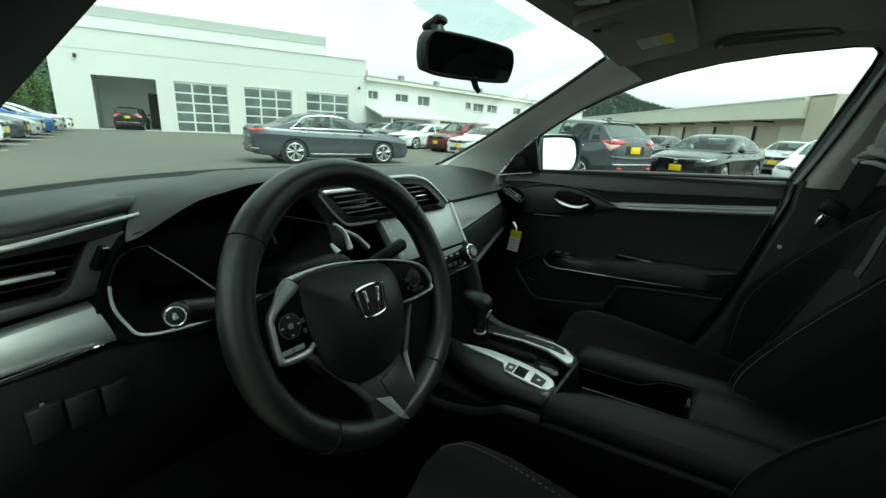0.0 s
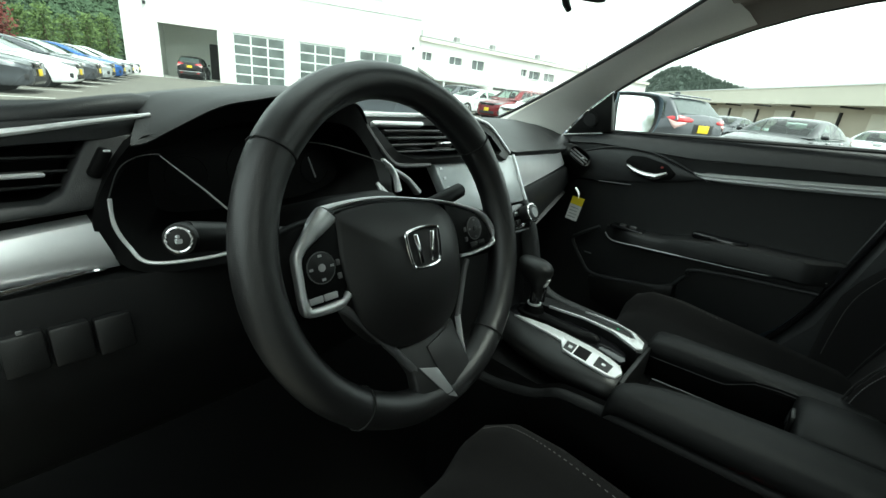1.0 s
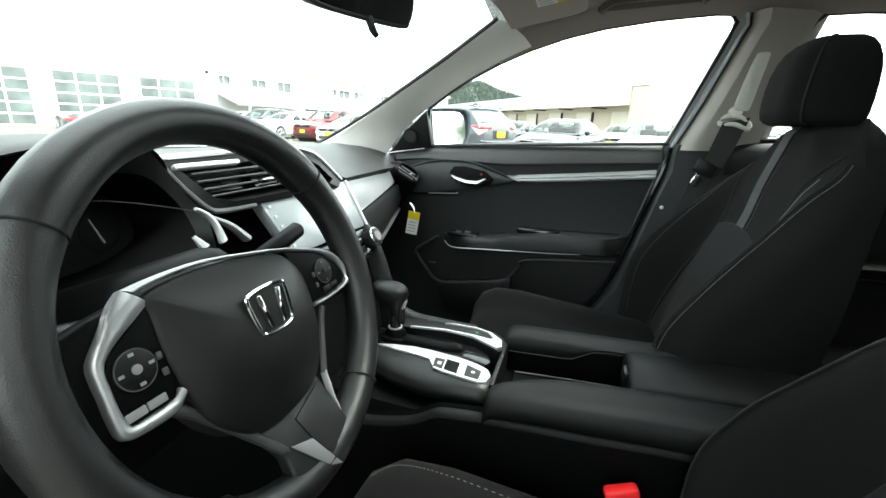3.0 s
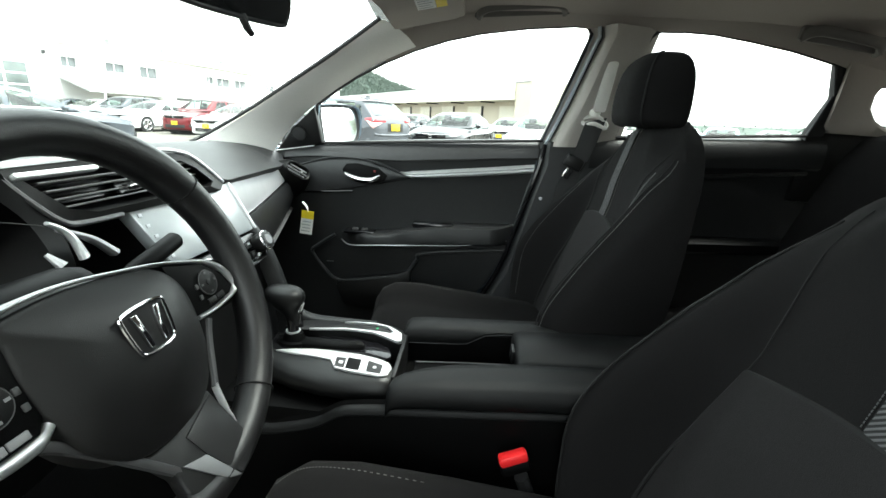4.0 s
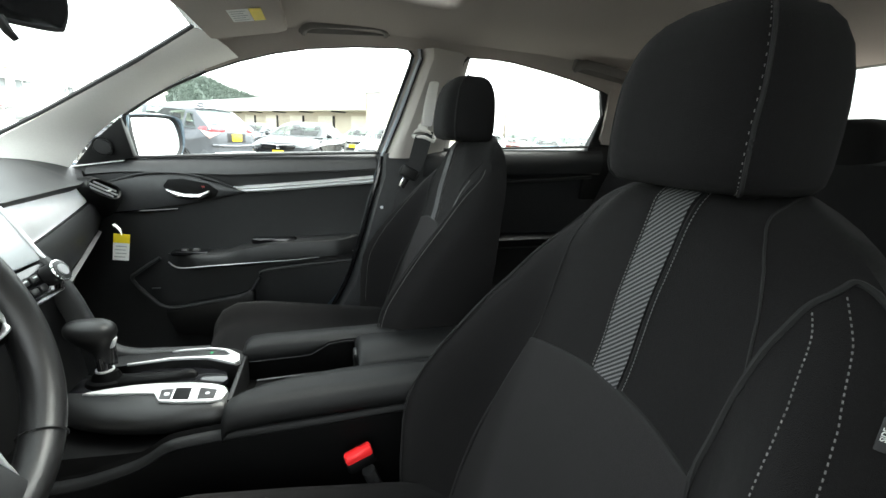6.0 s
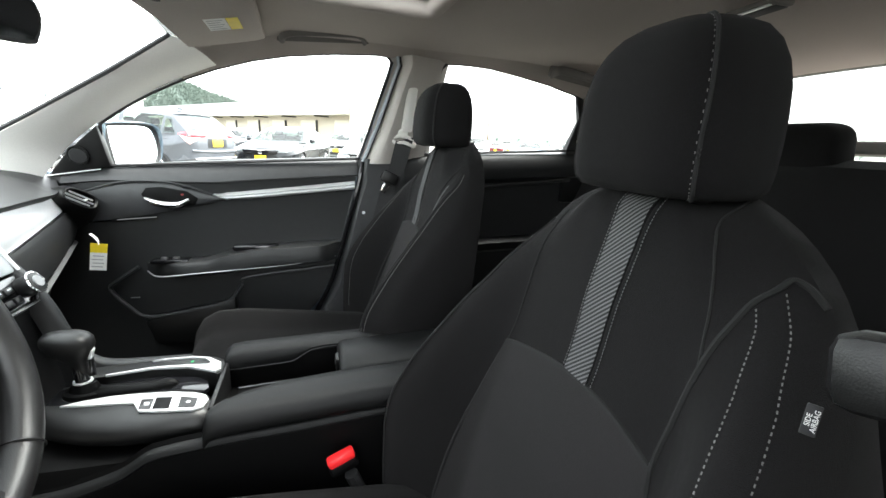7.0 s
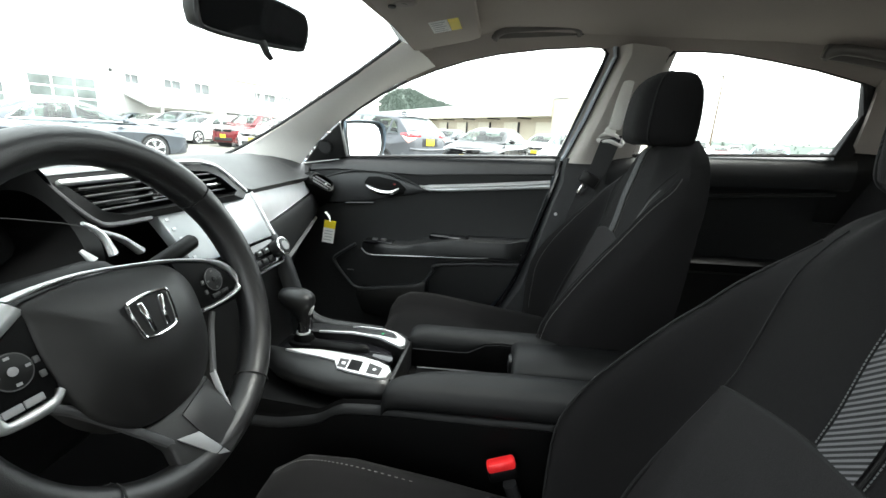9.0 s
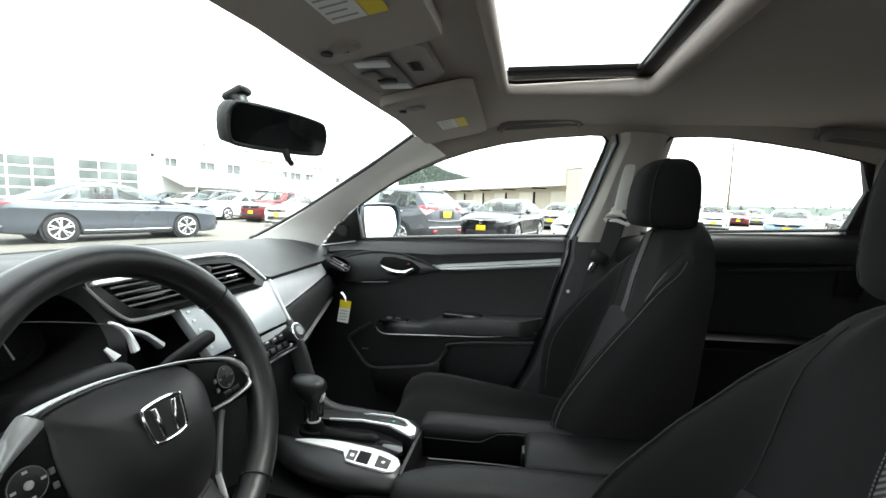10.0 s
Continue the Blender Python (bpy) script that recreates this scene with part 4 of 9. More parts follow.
    for x0, x1, tx in ((-0.205, -0.045, -0.085), (-0.028, 0.068, 0.02)):
        for k in range(4):
            z = 0.965 + 0.0105 * k
            a = x0 - 0.008 * (k - 1.5) * (1 if x0 < -0.1 else 0)
            b = x1 - (0.011 * k if x1 > 0 else 0)
            part("vent_slat", box(((a + b) / 2, 0.226, z), (b - a, 0.02, 0.0028), 0.001, m=pose(0, 0, 0, -14)), M["satin_dark"], th)
        part("vent_tab", box((tx, 0.214, 0.978), (0.034, 0.01, 0.008), 0.002), M["chrome"], th, "bright vent tab")
    part("vent_divider", box((-0.036, 0.222, 0.982), (0.012, 0.02, 0.046), 0.003), M["plastic"], th)

    # touchscreen and heater panel, leaning back
    def face(x, s_, o=0.0):
        """Across x, s_ down from the top edge, o out of the panel."""
        a = radians(28)
        return Vector((x, 0.208 - s_ * math.sin(a) - o * math.cos(a), 0.952 - s_ * math.cos(a) + o * math.sin(a)))
    XL, XR = -0.115, 0.135
    bm = prism([face(XL, 0), face(XR, 0), face(XR, 0.098), face(XL + 0.02, 0.098)], face(0, 0, -0.02) - face(0, 0), 0.003)
    scr = part("touchscreen", bm, M["screen"], th, "dark glass touchscreen")
    part("screen_edge", tube([face(XR, 0, 0.001), face(XR + 0.002, 0.098, 0.001)], 0.0035, 6), M["satin"], th, "satin screen edge")
    for k in range(5):
        part("touch_key", box(face(XL + 0.014 + 0.003 * k, 0.015 + 0.017 * k, 0.001), (0.007, 0.0015, 0.005), 0.0005, m=pose(0, 0, 0, -24)), M["icon"], th, "pale touch key mark")
    pan = [face(XL + 0.02, 0.102), face(XR + 0.002, 0.102), face(XR + 0.008, 0.128), face(XR - 0.02, 0.152), face(XL + 0.05, 0.152)]
    part("heater_panel", prism(pan, face(0, 0, -0.03) - face(0, 0), 0.003), M["piano"], th, "gloss black heater panel")
    part("heater_edge", tube([face(XR + 0.006, 0.112, 0.002), face(XR + 0.010, 0.13, 0.003), face(XR - 0.018, 0.155, 0.003), face(XL + 0.05, 0.155, 0.003)], 0.0036, 6), M["chrome"], th, "bright lower edge")
    nrm = face(0, 0, 1) - face(0, 0)
    for kx in (XR - 0.018, XL + 0.052):
        k = part("heater_knob", disc(face(kx, 0.127, 0.012), 0.0175, 0.026, nrm, 28, 0.002), M["plastic"], th, "black ribbed heater knob")
        part("knob_ring", tube([face(kx + 0.0178 * math.cos(a), 0.127 + 0.0178 * math.sin(a), 0.022) for a in (q * math.pi / 12 for q in range(24))], 0.002, 6, True), M["chrome"], k, "bright ring")
        part("knob_face", disc(face(kx, 0.127, 0.026), 0.010, 0.002, nrm, 20), M["greyink"], k, "grey marked face")
    for j in range(4):
        part("heater_button", box(face(XR - 0.054 - 0.024 * j, 0.121, 0.003), (0.019, 0.006, 0.011), 0.002, m=pose(0, 0, 0, -24)), M["plastic"], th)
        part("button_mark", box(face(XR - 0.054 - 0.024 * j, 0.119, 0.0065), (0.008, 0.001, 0.0025), m=pose(0, 0, 0, -24)), M["icon"], th, "pale button mark")
        part("heater_button", box(face(XR - 0.05 - 0.022 * j, 0.139, 0.003), (0.017, 0.006, 0.011), 0.002, m=pose(0, 0, 0, -24)), M["plastic"], th)
    # stack below, running into the console
    rings = []
    for zz, yy, x0, x1 in ((0.822, 0.150, -0.08, 0.15), (0.79, 0.15, -0.085, 0.165), (0.75, 0.145, -0.09, 0.17), (0.70, 0.14, -0.095, 0.165), (0.64, 0.13, -0.10, 0.16)):
        rings.append([Vector((x0, yy + 0.12, zz)), Vector((x0, yy + 0.01, zz)), Vector((x0 + 0.015, yy, zz)), Vector((x1 - 0.015, yy, zz)), Vector((x1, yy + 0.01, zz)), Vector((x1 + 0.01, yy + 0.12, zz))])
    part("stack_panel", loft(rings), M["plastic"], th, "black plastic stack below the heater panel")
    blade = smooth_path([(0, 0.178, 0.888), (0, 0.148, 0.850), (0, 0.122, 0.800), (0, 0.103, 0.750), (0, 0.080, 0.706), (0, 0.050, 0.690), (0, -0.005, 0.686), (0, -0.08, 0.684)], 5)
    rings = []
    for k, p in enumerate(blade):
        d = blade[min(k + 1, len(blade) - 1)] - blade[max(k - 1, 0)]
        nn = Vector((0, d.z, -d.y)).normalized()
        x = 0.008 * step01(p.z, 0.86, 0.70)
        rings.append([p + nn * o + Vector((q - x, 0, 0)) for q, o in ((0.126, -0.03), (0.128, -0.005), (0.133, 0.0), (0.147, 0.0), (0.154, -0.006), (0.157, -0.035))])
    part("stack_flank", loft(rings), M["dash"], th, "padded black blade running from the heater panel into the console", angle=50)

    # driver's end vent
    fr = smooth_path([(-0.71, 0.178, 0.990), (-0.62, 0.180, 1.0005), (-0.575, 0.182, 1.0075), (-0.522, 0.185, 1.0155)], 6)
    part("left_vent_strip", tube(fr, [lerp(0.0034, 0.0018, i / (len(fr) - 1)) for i in range(len(fr))], 8), M["satin"], th, "satin strip above the driver's vent")
    part("left_vent_ledge", prism([(-0.71, 0.182, 0.998), (-0.53, 0.19, 1.016), (-0.540, 0.184, 0.996), (-0.71, 0.178, 0.984)], (0, 0.03, 0), 0.002), M["dash"], th, "padded ledge over the vent")
    mouth = [(-0.71, 0.186, 0.984), (-0.575, 0.19, 0.992), (-0.569, 0.19, 0.988), (-0.592, 0.184, 0.952), (-0.602, 0.183, 0.947), (-0.71, 0.178, 0.946)]
    bm = loft([[Vector(p) + Vector((0, -0.006, 0)) for p in mouth], [Vector(p) + Vector((0, 0.05, 0)) for p in mouth]], True, False)
    part("left_vent_duct", bm, M["void"], th)
    part("left_vent_back", prism([(x, y + 0.045, z) for x, y, z in mouth], (0, 0.005, 0)), M["void"], th, "dark duct")
    for k in range(3):
        part("left_vent_slat", box((-0.645 + 0.003 * k, 0.196, 0.9555 + 0.0115 * k), (0.118 + 0.008 * k, 0.02, 0.0026), 0.001, m=pose(0, 0, 0, -14, 0, 3)), M["plastic"], th)
    part("left_vent_tab", box((-0.622, 0.184, 0.968), (0.045, 0.006, 0.0035), 0.0015, m=pose(0, 0, 0, 0, 0, 3)), M["satin"], th, "bright vent tab")
    pl = [(-0.569, 0.186, 0.997), (-0.536, 0.184, 1.0), (-0.545, 0.177, 0.984), (-0.566, 0.171, 0.950), (-0.576, 0.169, 0.940), (-0.71, 0.162, 0.934), (-0.71, 0.168, 0.946), (-0.604, 0.174, 0.947), (-0.593, 0.175, 0.953)]
    part("left_vent_bezel", prism(pl, (0, 0.022, 0), 0.003, 3), M["dash"], th, "black bezel", angle=60)
    part("vent_wheel", box((-0.5655, 0.1765, 0.977), (0.010, 0.010, 0.026), 0.003, m=pose(0, 0, 0, 0, 28)), M["void"], th, "black vent thumbwheel")
    part("wheel_dot", box((-0.5605, 0.1705, 0.9875), (0.005, 0.002, 0.0016), 0.0005), M["icon"], th)
    # driver's satin panel and switches
    cols = []
    for i in range(13):
        u = i / 12
        row = []
        for v, dy, dz in ((0.0, 0.02, 0.004), (0.0, 0.004, 0.001), (0.25, -0.003, 0), (0.55, -0.006, 0), (0.85, -0.004, 0), (1.0, 0.0, 0), (1.0, 0.02, -0.003)):
            x = lerp(-0.71, lerp(-0.578, -0.5655, v), u)
            row.append(Vector((x, lerp(0.160, 0.166, u) + dy, lerp(lerp(0.9165, 0.928, u), 0.8885, v) + dz)))
        cols.append(row)
    part("driver_satin_panel", loft(cols, False, False), M["satin_dash"], th, "satin silver panel beside the wheel")
    line = smooth_path([(-0.71, 0.150, 0.886), (-0.64, 0.155, 0.8885), (-0.59, 0.160, 0.8905), (-0.577, 0.163, 0.8885)], 5)
    part("driver_bright_line", tube(line, [lerp(0.0026, 0.0012, i / (len(line) - 1)) for i in range(len(line))], 6), M["chrome"], th, "bright line")
    bm = grid(lambda u, v: Vector((lerp(-0.72, -0.2, u), lerp(0.158, 0.13, min(1.0, v * 3)) - 0.012 * math.sin(math.pi * u) + 0.10 * v * v, lerp(lerp(0.884, 0.882, u), 0.66, v))), 16, 14, (0, 0.03, 0))
    part("knee_panel", bm, M["pad"], th, "black knee panel", angle=60)
    for k in range(3):
        part("switch_button", box((-0.639 + 0.0275 * k, 0.131, 0.848 - 0.0015 * k), (0.0255, 0.012, 0.031), 0.0025, m=pose(0, 0, 0, -12)), M["plastic"], th, "black blank switch")
    part("switch_mark", box((-0.639, 0.1295, 0.866), (0.004, 0.002, 0.004), 0.001), M["lowgrey"], th, "grey switch mark")

    # instrument hood: a broad slope from the vent's corner up over the dials
    edge = smooth_path([(-0.546, 0.162, 0.995), (-0.533, 0.162, 0.998), (-0.513, 0.162, 1.0085), (-0.473, 0.160, 1.029), (-0.438, 0.160, 1.037), (-0.40, 0.162, 1.0435), (-0.345, 0.170, 1.0455), (-0.300, 0.186, 1.040), (-0.268, 0.205, 1.028), (-0.248, 0.218, 1.008)], 4)
    ridge = smooth_path([(-0.528, 0.194, 1.0165), (-0.517, 0.205, 1.026), (-0.503, 0.218, 1.0315), (-0.468, 0.228, 1.0365), (-0.432, 0.235, 1.041), (-0.395, 0.24, 1.046), (-0.345, 0.245, 1.0475), (-0.305, 0.248, 1.040), (-0.272, 0.25, 1.030), (-0.25, 0.25, 1.016)], 4)
    cols = []
    for e, r in zip(edge, ridge):
        d = (r - e)
        cols.append([r + Vector((0, 0.16, -0.035)), r + Vector((0, 0.05, -0.003)), r, e.lerp(r, 0.6) + Vector((0, 0, 0.0015)), e.lerp(r, 0.25) + Vector((0, 0, 0.001)), e.lerp(r, 0.06), e + Vector((0, -0.001, -0.002)), e + Vector((0, 0.006, -0.005)), e + Vector((0, 0.05, -0.012))])
    part("instrument_hood", loft(cols, False, False), M["dash"], th, "smooth black instrument hood", angle=60)
    # surround and recess
    out = smooth_path([(-0.545, 0.164, 0.994), (-0.513, 0.165, 1.006), (-0.473, 0.164, 1.026), (-0.41, 0.165, 1.040), (-0.34, 0.173, 1.043), (-0.29, 0.195, 1.034), (-0.25, 0.212, 1.00), (-0.22, 0.2, 0.95), (-0.255, 0.155, 0.905), (-0.33, 0.125, 0.883), (-0.47, 0.128, 0.884), (-0.549, 0.150, 0.883), (-0.571, 0.163, 0.901), (-0.579, 0.166, 0.925), (-0.572, 0.166, 0.952)], 3, True)
    mid = smooth_path([(-0.540, 0.172, 0.982), (-0.510, 0.18, 0.99), (-0.46, 0.19, 1.005), (-0.41, 0.195, 1.012), (-0.34, 0.195, 1.012), (-0.29, 0.205, 1.005), (-0.258, 0.21, 0.98), (-0.245, 0.2, 0.95), (-0.27, 0.16, 0.915), (-0.33, 0.135, 0.897), (-0.47, 0.135, 0.895), (-0.545, 0.150, 0.893), (-0.560, 0.160, 0.908), (-0.567, 0.164, 0.928), (-0.565, 0.165, 0.952)], 3, True)
    inn = smooth_path([(-0.50, 0.26, 0.975), (-0.48, 0.265, 0.985), (-0.45, 0.27, 0.992), (-0.41, 0.27, 0.995), (-0.34, 0.27, 0.993), (-0.30, 0.27, 0.985), (-0.28, 0.27, 0.97), (-0.27, 0.265, 0.95), (-0.28, 0.25, 0.925), (-0.34, 0.245, 0.908), (-0.46, 0.245, 0.905), (-0.50, 0.25, 0.908), (-0.508, 0.25, 0.92), (-0.51, 0.255, 0.935), (-0.508, 0.258, 0.955)], 3, True)
    part("cluster_surround", loft([[p + Vector((0, 0.03, 0)) for p in out], out, mid], True, False), M["void"], th, "black cluster surround", angle=60)
    part("cluster_recess", loft([mid, inn], True, False), M["void"], th, "black cluster recess", angle=60)
    part("cluster_glass", prism(inn, (0, 0.004, 0)), M["void"], th, "dark instrument glass")
    part("cluster_line", tube(smooth_path([(-0.566, 0.161, 0.950), (-0.566, 0.160, 0.928), (-0.559, 0.155, 0.908), (-0.548, 0.146, 0.894), (-0.51, 0.134, 0.893), (-0.47, 0.125, 0.898)], 6), 0.0017, 6), M["satin"], th, "satin line round the cluster")
    part("cluster_line", tube(smooth_path([(-0.566, 0.163, 0.950), (-0.556, 0.163, 0.974), (-0.540, 0.166, 0.983), (-0.525, 0.162, 0.985)], 5), 0.0007, 6), M["plastic"], th, "dark edge of the cluster")
    part("cluster_line", tube([(-0.526, 0.160, 0.984), (-0.50, 0.14, 0.956), (-0.476, 0.12, 0.927)], [0.0004, 0.0008, 0.0012], 6), M["satin_mid"], th, "satin line across the cluster's corner")
    part("cluster_line", tube(smooth_path([(-0.40, 0.215, 0.985), (-0.34, 0.205, 0.985), (-0.285, 0.19, 0.972), (-0.255, 0.178, 0.962)], 5), 0.0008, 6), M["plastic"], th, "dark edge of the dial hood")
    wing = smooth_path([(-0.262, 0.168, 0.9675), (-0.250, 0.165, 0.958), (-0.242, 0.162, 0.944), (-0.238, 0.158, 0.925)], 5)
    part("cluster_wing", tube(wing, [lerp(0.004, 0.011, i / (len(wing) - 1)) for i in range(len(wing))], 12, flat=0.5), M["satin"], th, "satin wing beside the cluster")
    wing = smooth_path([(-0.246, 0.175, 0.956), (-0.230, 0.172, 0.948), (-0.212, 0.168, 0.936), (-0.196, 0.162, 0.918)], 5)
    part("cluster_wing", tube(wing, [lerp(0.004, 0.012, i / (len(wing) - 1)) for i in range(len(wing))], 12, flat=0.5), M["satin_mid"], th, "grey satin wing behind the stalk")
    part("cluster_wing", tube([(-0.268, 0.17, 0.936), (-0.262, 0.16, 0.922)], [0.0025, 0.006], 8), M["satin"], th, "small bright tip")
    part("gauge_needle", tube([(-0.332, 0.235, 0.962), (-0.322, 0.233, 0.935)], [0.0006, 0.0012], 6), M["greyink"], th, "pale gauge edge")
    for cx, cz, rr in ((-0.395, 0.95, 0.036), (-0.475, 0.945, 0.022), (-0.312, 0.945, 0.022)):
        part("gauge_ring", tube([(cx + rr * math.cos(a), 0.25, cz + rr * math.sin(a)) for a in (q * math.pi / 14 for q in range(28))], 0.0006, 6, True), M["low"], th, "thin dark gauge ring")


def steering_wheel():
    """Built in the wheel's own plane: x to the passenger, y up along the wheel, z to the driver."""
    th = thing("steering_wheel", "black leather steering wheel with silver spoke trim", "steering wheel", pose(-0.372, -0.001, 0.9215, 69.6))
    R, r = 0.1525, 0.0165
    n = 72
    rings = []
    for k in range(n):
        a = 2 * math.pi * k / n
        deg = math.degrees(a) % 360
        grip = 1.0 + 0.10 * (math.exp(-((deg - 48) / 16) ** 2) + math.exp(-((deg - 132) / 16) ** 2)) - 0.05 * math.exp(-((deg - 270) / 30) ** 2)
        c = Vector((R * math.cos(a), R * math.sin(a), 0))
        e = Vector((math.cos(a), math.sin(a), 0))
        rings.append([c + e * (r * grip * math.cos(q)) + Vector((0, 0, r * 1.08 * grip * math.sin(q))) for q in (2 * math.pi * j / 14 for j in range(14))])
    rings.append(rings[0])
    bm = loft(rings, True, False)
    bmesh.ops.remove_doubles(bm, verts=bm.verts, dist=1e-6)
    rim = part("rim", bm, M["leather"], th, "black leather-wrapped rim", local=True)
    for deg in (37, 143, 233, 307):
        a = radians(deg)
        c, e = Vector((R * math.cos(a), R * math.sin(a), 0)), Vector((math.cos(a), math.sin(a), 0))
        g = 1.075
        part("rim_seam", tube([c + e * (r * g * math.cos(q)) + Vector((0, 0, r * 1.08 * g * math.sin(q))) for q in (2 * math.pi * j / 16 for j in range(16))], 0.0009, 5, True), M["seam"], rim, local=True)
    # airbag cover: domed shield
    outl = [(-0.0798, 0.0401), (-0.0512, 0.0444), (-0.0202, 0.0442), (0.014, 0.0402), (0.0434, 0.0339), (0.0589, 0.0227), (0.0679, 0.0026), (0.0665, -0.0307), (0.058, -0.0584), (0.0422, -0.0806), (0.02, -0.0917), (-0.0089, -0.0942), (-0.0342, -0.0905), (-0.051, -0.0815), (-0.0704, -0.0572), (-0.0795, -0.0274), (-0.0822, 0.0025), (-0.0805, 0.0275)]
    ol = smooth_path([(x, y, 0) for x, y in outl], 4, True)
    cen = Vector((-0.008, -0.022, 0))
    rr = [[p + Vector((0, 0, -0.03)) for p in ol], [p + Vector((0, 0, -0.006)) for p in ol]]
    for k in range(12):
        f = (1.0, 0.985, 0.96, 0.92, 0.86, 0.78, 0.68, 0.56, 0.43, 0.3, 0.17, 0.04)[k]
        z = 0.022 * (1 - f ** 2.6) - 0.002 * (f > 0.99)
        ring = []
        for p in ol:
            q = p - cen
            an = math.atan2(q.y / 0.066, q.x / 0.075)
            el = Vector((0.075 * math.cos(an), 0.066 * math.sin(an), 0))
            ring.append(cen + q.lerp(el, min(1.0, 2.2 * (1 - f))) * f + Vector((0, 0, z)))
        rr.append(ring)
    hub = part("airbag_cover", loft(rr), M["cover"], th, "black grained airbag cover", local=True, angle=80)
    # plain badge: ring and shield
    ring = [Vector((x, y, 0.0225)) for x, y in ((x_ - 0.006, y_ + 0.002) for x_, y_ in ((-0.021, 0.007), (-0.017, 0.0115), (0, 0.013), (0.017, 0.0115), (0.021, 0.007), (0.0185, -0.016), (0.0135, -0.0215), (0, -0.023), (-0.0135, -0.0215), (-0.0185, -0.016)))]
    bdg = part("badge", tube(smooth_path(ring, 4, True), 0.0016, 8, True), M["chrome"], hub, "chrome badge ring", local=True)
    for sx in (-1, 1):
        pts = [(sx * 0.0135, 0.0085), (sx * 0.0085, 0.0088), (sx * 0.0062, -0.005), (sx * 0.0055, -0.0188), (sx * 0.0095, -0.0182), (sx * 0.011, -0.005)]
        part("badge_bar", prism([(x - 0.006, y + 0.002, 0.021) for x, y in pts], (0, 0, 0.004), 0.0008), M["chrome"], hub, "chrome badge bar", local=True)
    part("badge_field", prism([((x + 0.006) * 0.95 - 0.006, y * 0.95, 0.020) for x, y, z in ring], (0, 0, 0.0015)), M["cover"], hub, "black badge field", local=True)
    part("airbag_mark", box((0.018, -0.042, 0.0155), (0.022, 0.005, 0.0012)), M["plastic"], hub, "embossed mark bar", local=True)
    # satin arc and the left bezel, as domed ribbons between two edges
    def ribbon(outer, inner, z, h, k=3):
        cols = []
        for p, q in zip(smooth_path([(x, y, z) for x, y in outer], k), smooth_path([(x, y, z) for x, y in inner], k)):
            dn = Vector((0, 0, -0.006))
            up = Vector((0, 0, h))
            cols.append([p + dn, p, p.lerp(q, 0.2) + up * 0.7, p.lerp(q, 0.5) + up, p.lerp(q, 0.8) + up * 0.7, q, q + dn])
        return loft(cols, True, True)
    part("spoke_arc", ribbon([(-0.0907, 0.0478), (-0.0621, 0.05), (-0.0282, 0.0493), (0.0147, 0.0431), (0.0589, 0.0349), (0.1095, 0.0201), (0.1325, 0.0045), (0.1405, -0.0175), (0.133, -0.0265), (0.0959, -0.0295), (0.0683, -0.0282)],
                             [(-0.0828, 0.0431), (-0.0589, 0.0464), (-0.0289, 0.0462), (0.0141, 0.0405), (0.0582, 0.0321), (0.1051, 0.0176), (0.1262, 0.002), (0.1345, -0.0165), (0.1265, -0.0232), (0.0973, -0.0262), (0.0695, -0.0248)], 0.0, 0.0018), M["satin_wheel"], th, "satin silver arc", local=True, angle=60)
    part("bezel", ribbon([(-0.0907, 0.0478), (-0.0992, 0.0413), (-0.1106, 0.0282), (-0.1216, 0.0155), (-0.1236, 0.0045), (-0.1238, -0.005), (-0.1245, -0.0208), (-0.1232, -0.0315), (-0.1155, -0.0358), (-0.0906, -0.0368), (-0.0782, -0.0297)],
                         [(-0.078, 0.0351), (-0.0899, 0.0282), (-0.1021, 0.0215), (-0.1122, 0.0145), (-0.1162, 0.0080), (-0.1173, -0.0048), (-0.1177, -0.0168), (-0.1165, -0.0265), (-0.1120, -0.0290), (-0.0884, -0.0288), (-0.0808, -0.024)], 0.0, 0.002), M["satin_wheel"], th, "satin bezel round the left controls, broad at its head", local=True, angle=60)
    for s in (-1, 1):
        sp = [(s * 0.07, 0.044), (s * 0.11, 0.038), (s * 0.142, 0.03), (s * 0.148, -0.02), (s * 0.138, -0.040), (s * 0.10, -0.038), (s * 0.078, -0.032)]
        if s > 0:
            sp = [(0.05, 0.036), (0.11, 0.024), (0.142, 0.012), (0.148, -0.02), (0.138, -0.036), (0.10, -0.034), (0.068, -0.03)]
        spoke = part("spoke", prism([(x, y, -0.024) for x, y in sp], (0, 0, 0.019), 0.005, 3), M["low"], th, "black spoke", local=True, angle=60)
        pn = [(-0.079, 0.034), (-0.09, 0.0275), (-0.113, 0.0135), (-0.1165, 0.004), (-0.117, -0.022), (-0.113, -0.0285), (-0.086, -0.0285), (-0.08, -0.02)] if s < 0 else [(0.056, 0.0315), (0.105, 0.0168), (0.125, 0.001), (0.1335, -0.017), (0.125, -0.0228), (0.07, -0.0245), (0.066, 0.0)]
        part("control_panel", prism([(x, y, -0.006) for x, y in pn], (0, 0, 0.0052), 0.001), M["void"], spoke, "black control panel", local=True)
        cx, cy = (-0.1015, 0.0005) if s < 0 else (0.099, -0.001)
        part("control_pad", disc((cx, cy, 0.0), 0.0125, 0.003, (0, 0, 1), 28, 0.001), M["plastic"], spoke, "round black control pad", local=True)
        part("pad_ring", tube([(cx + 0.0125 * math.cos(a), cy + 0.0125 * math.sin(a), 0.001) for a in (q * math.pi / 14 for q in range(28))], 0.0005, 5, True), M["lowgrey"], spoke, "dull ring", local=True)
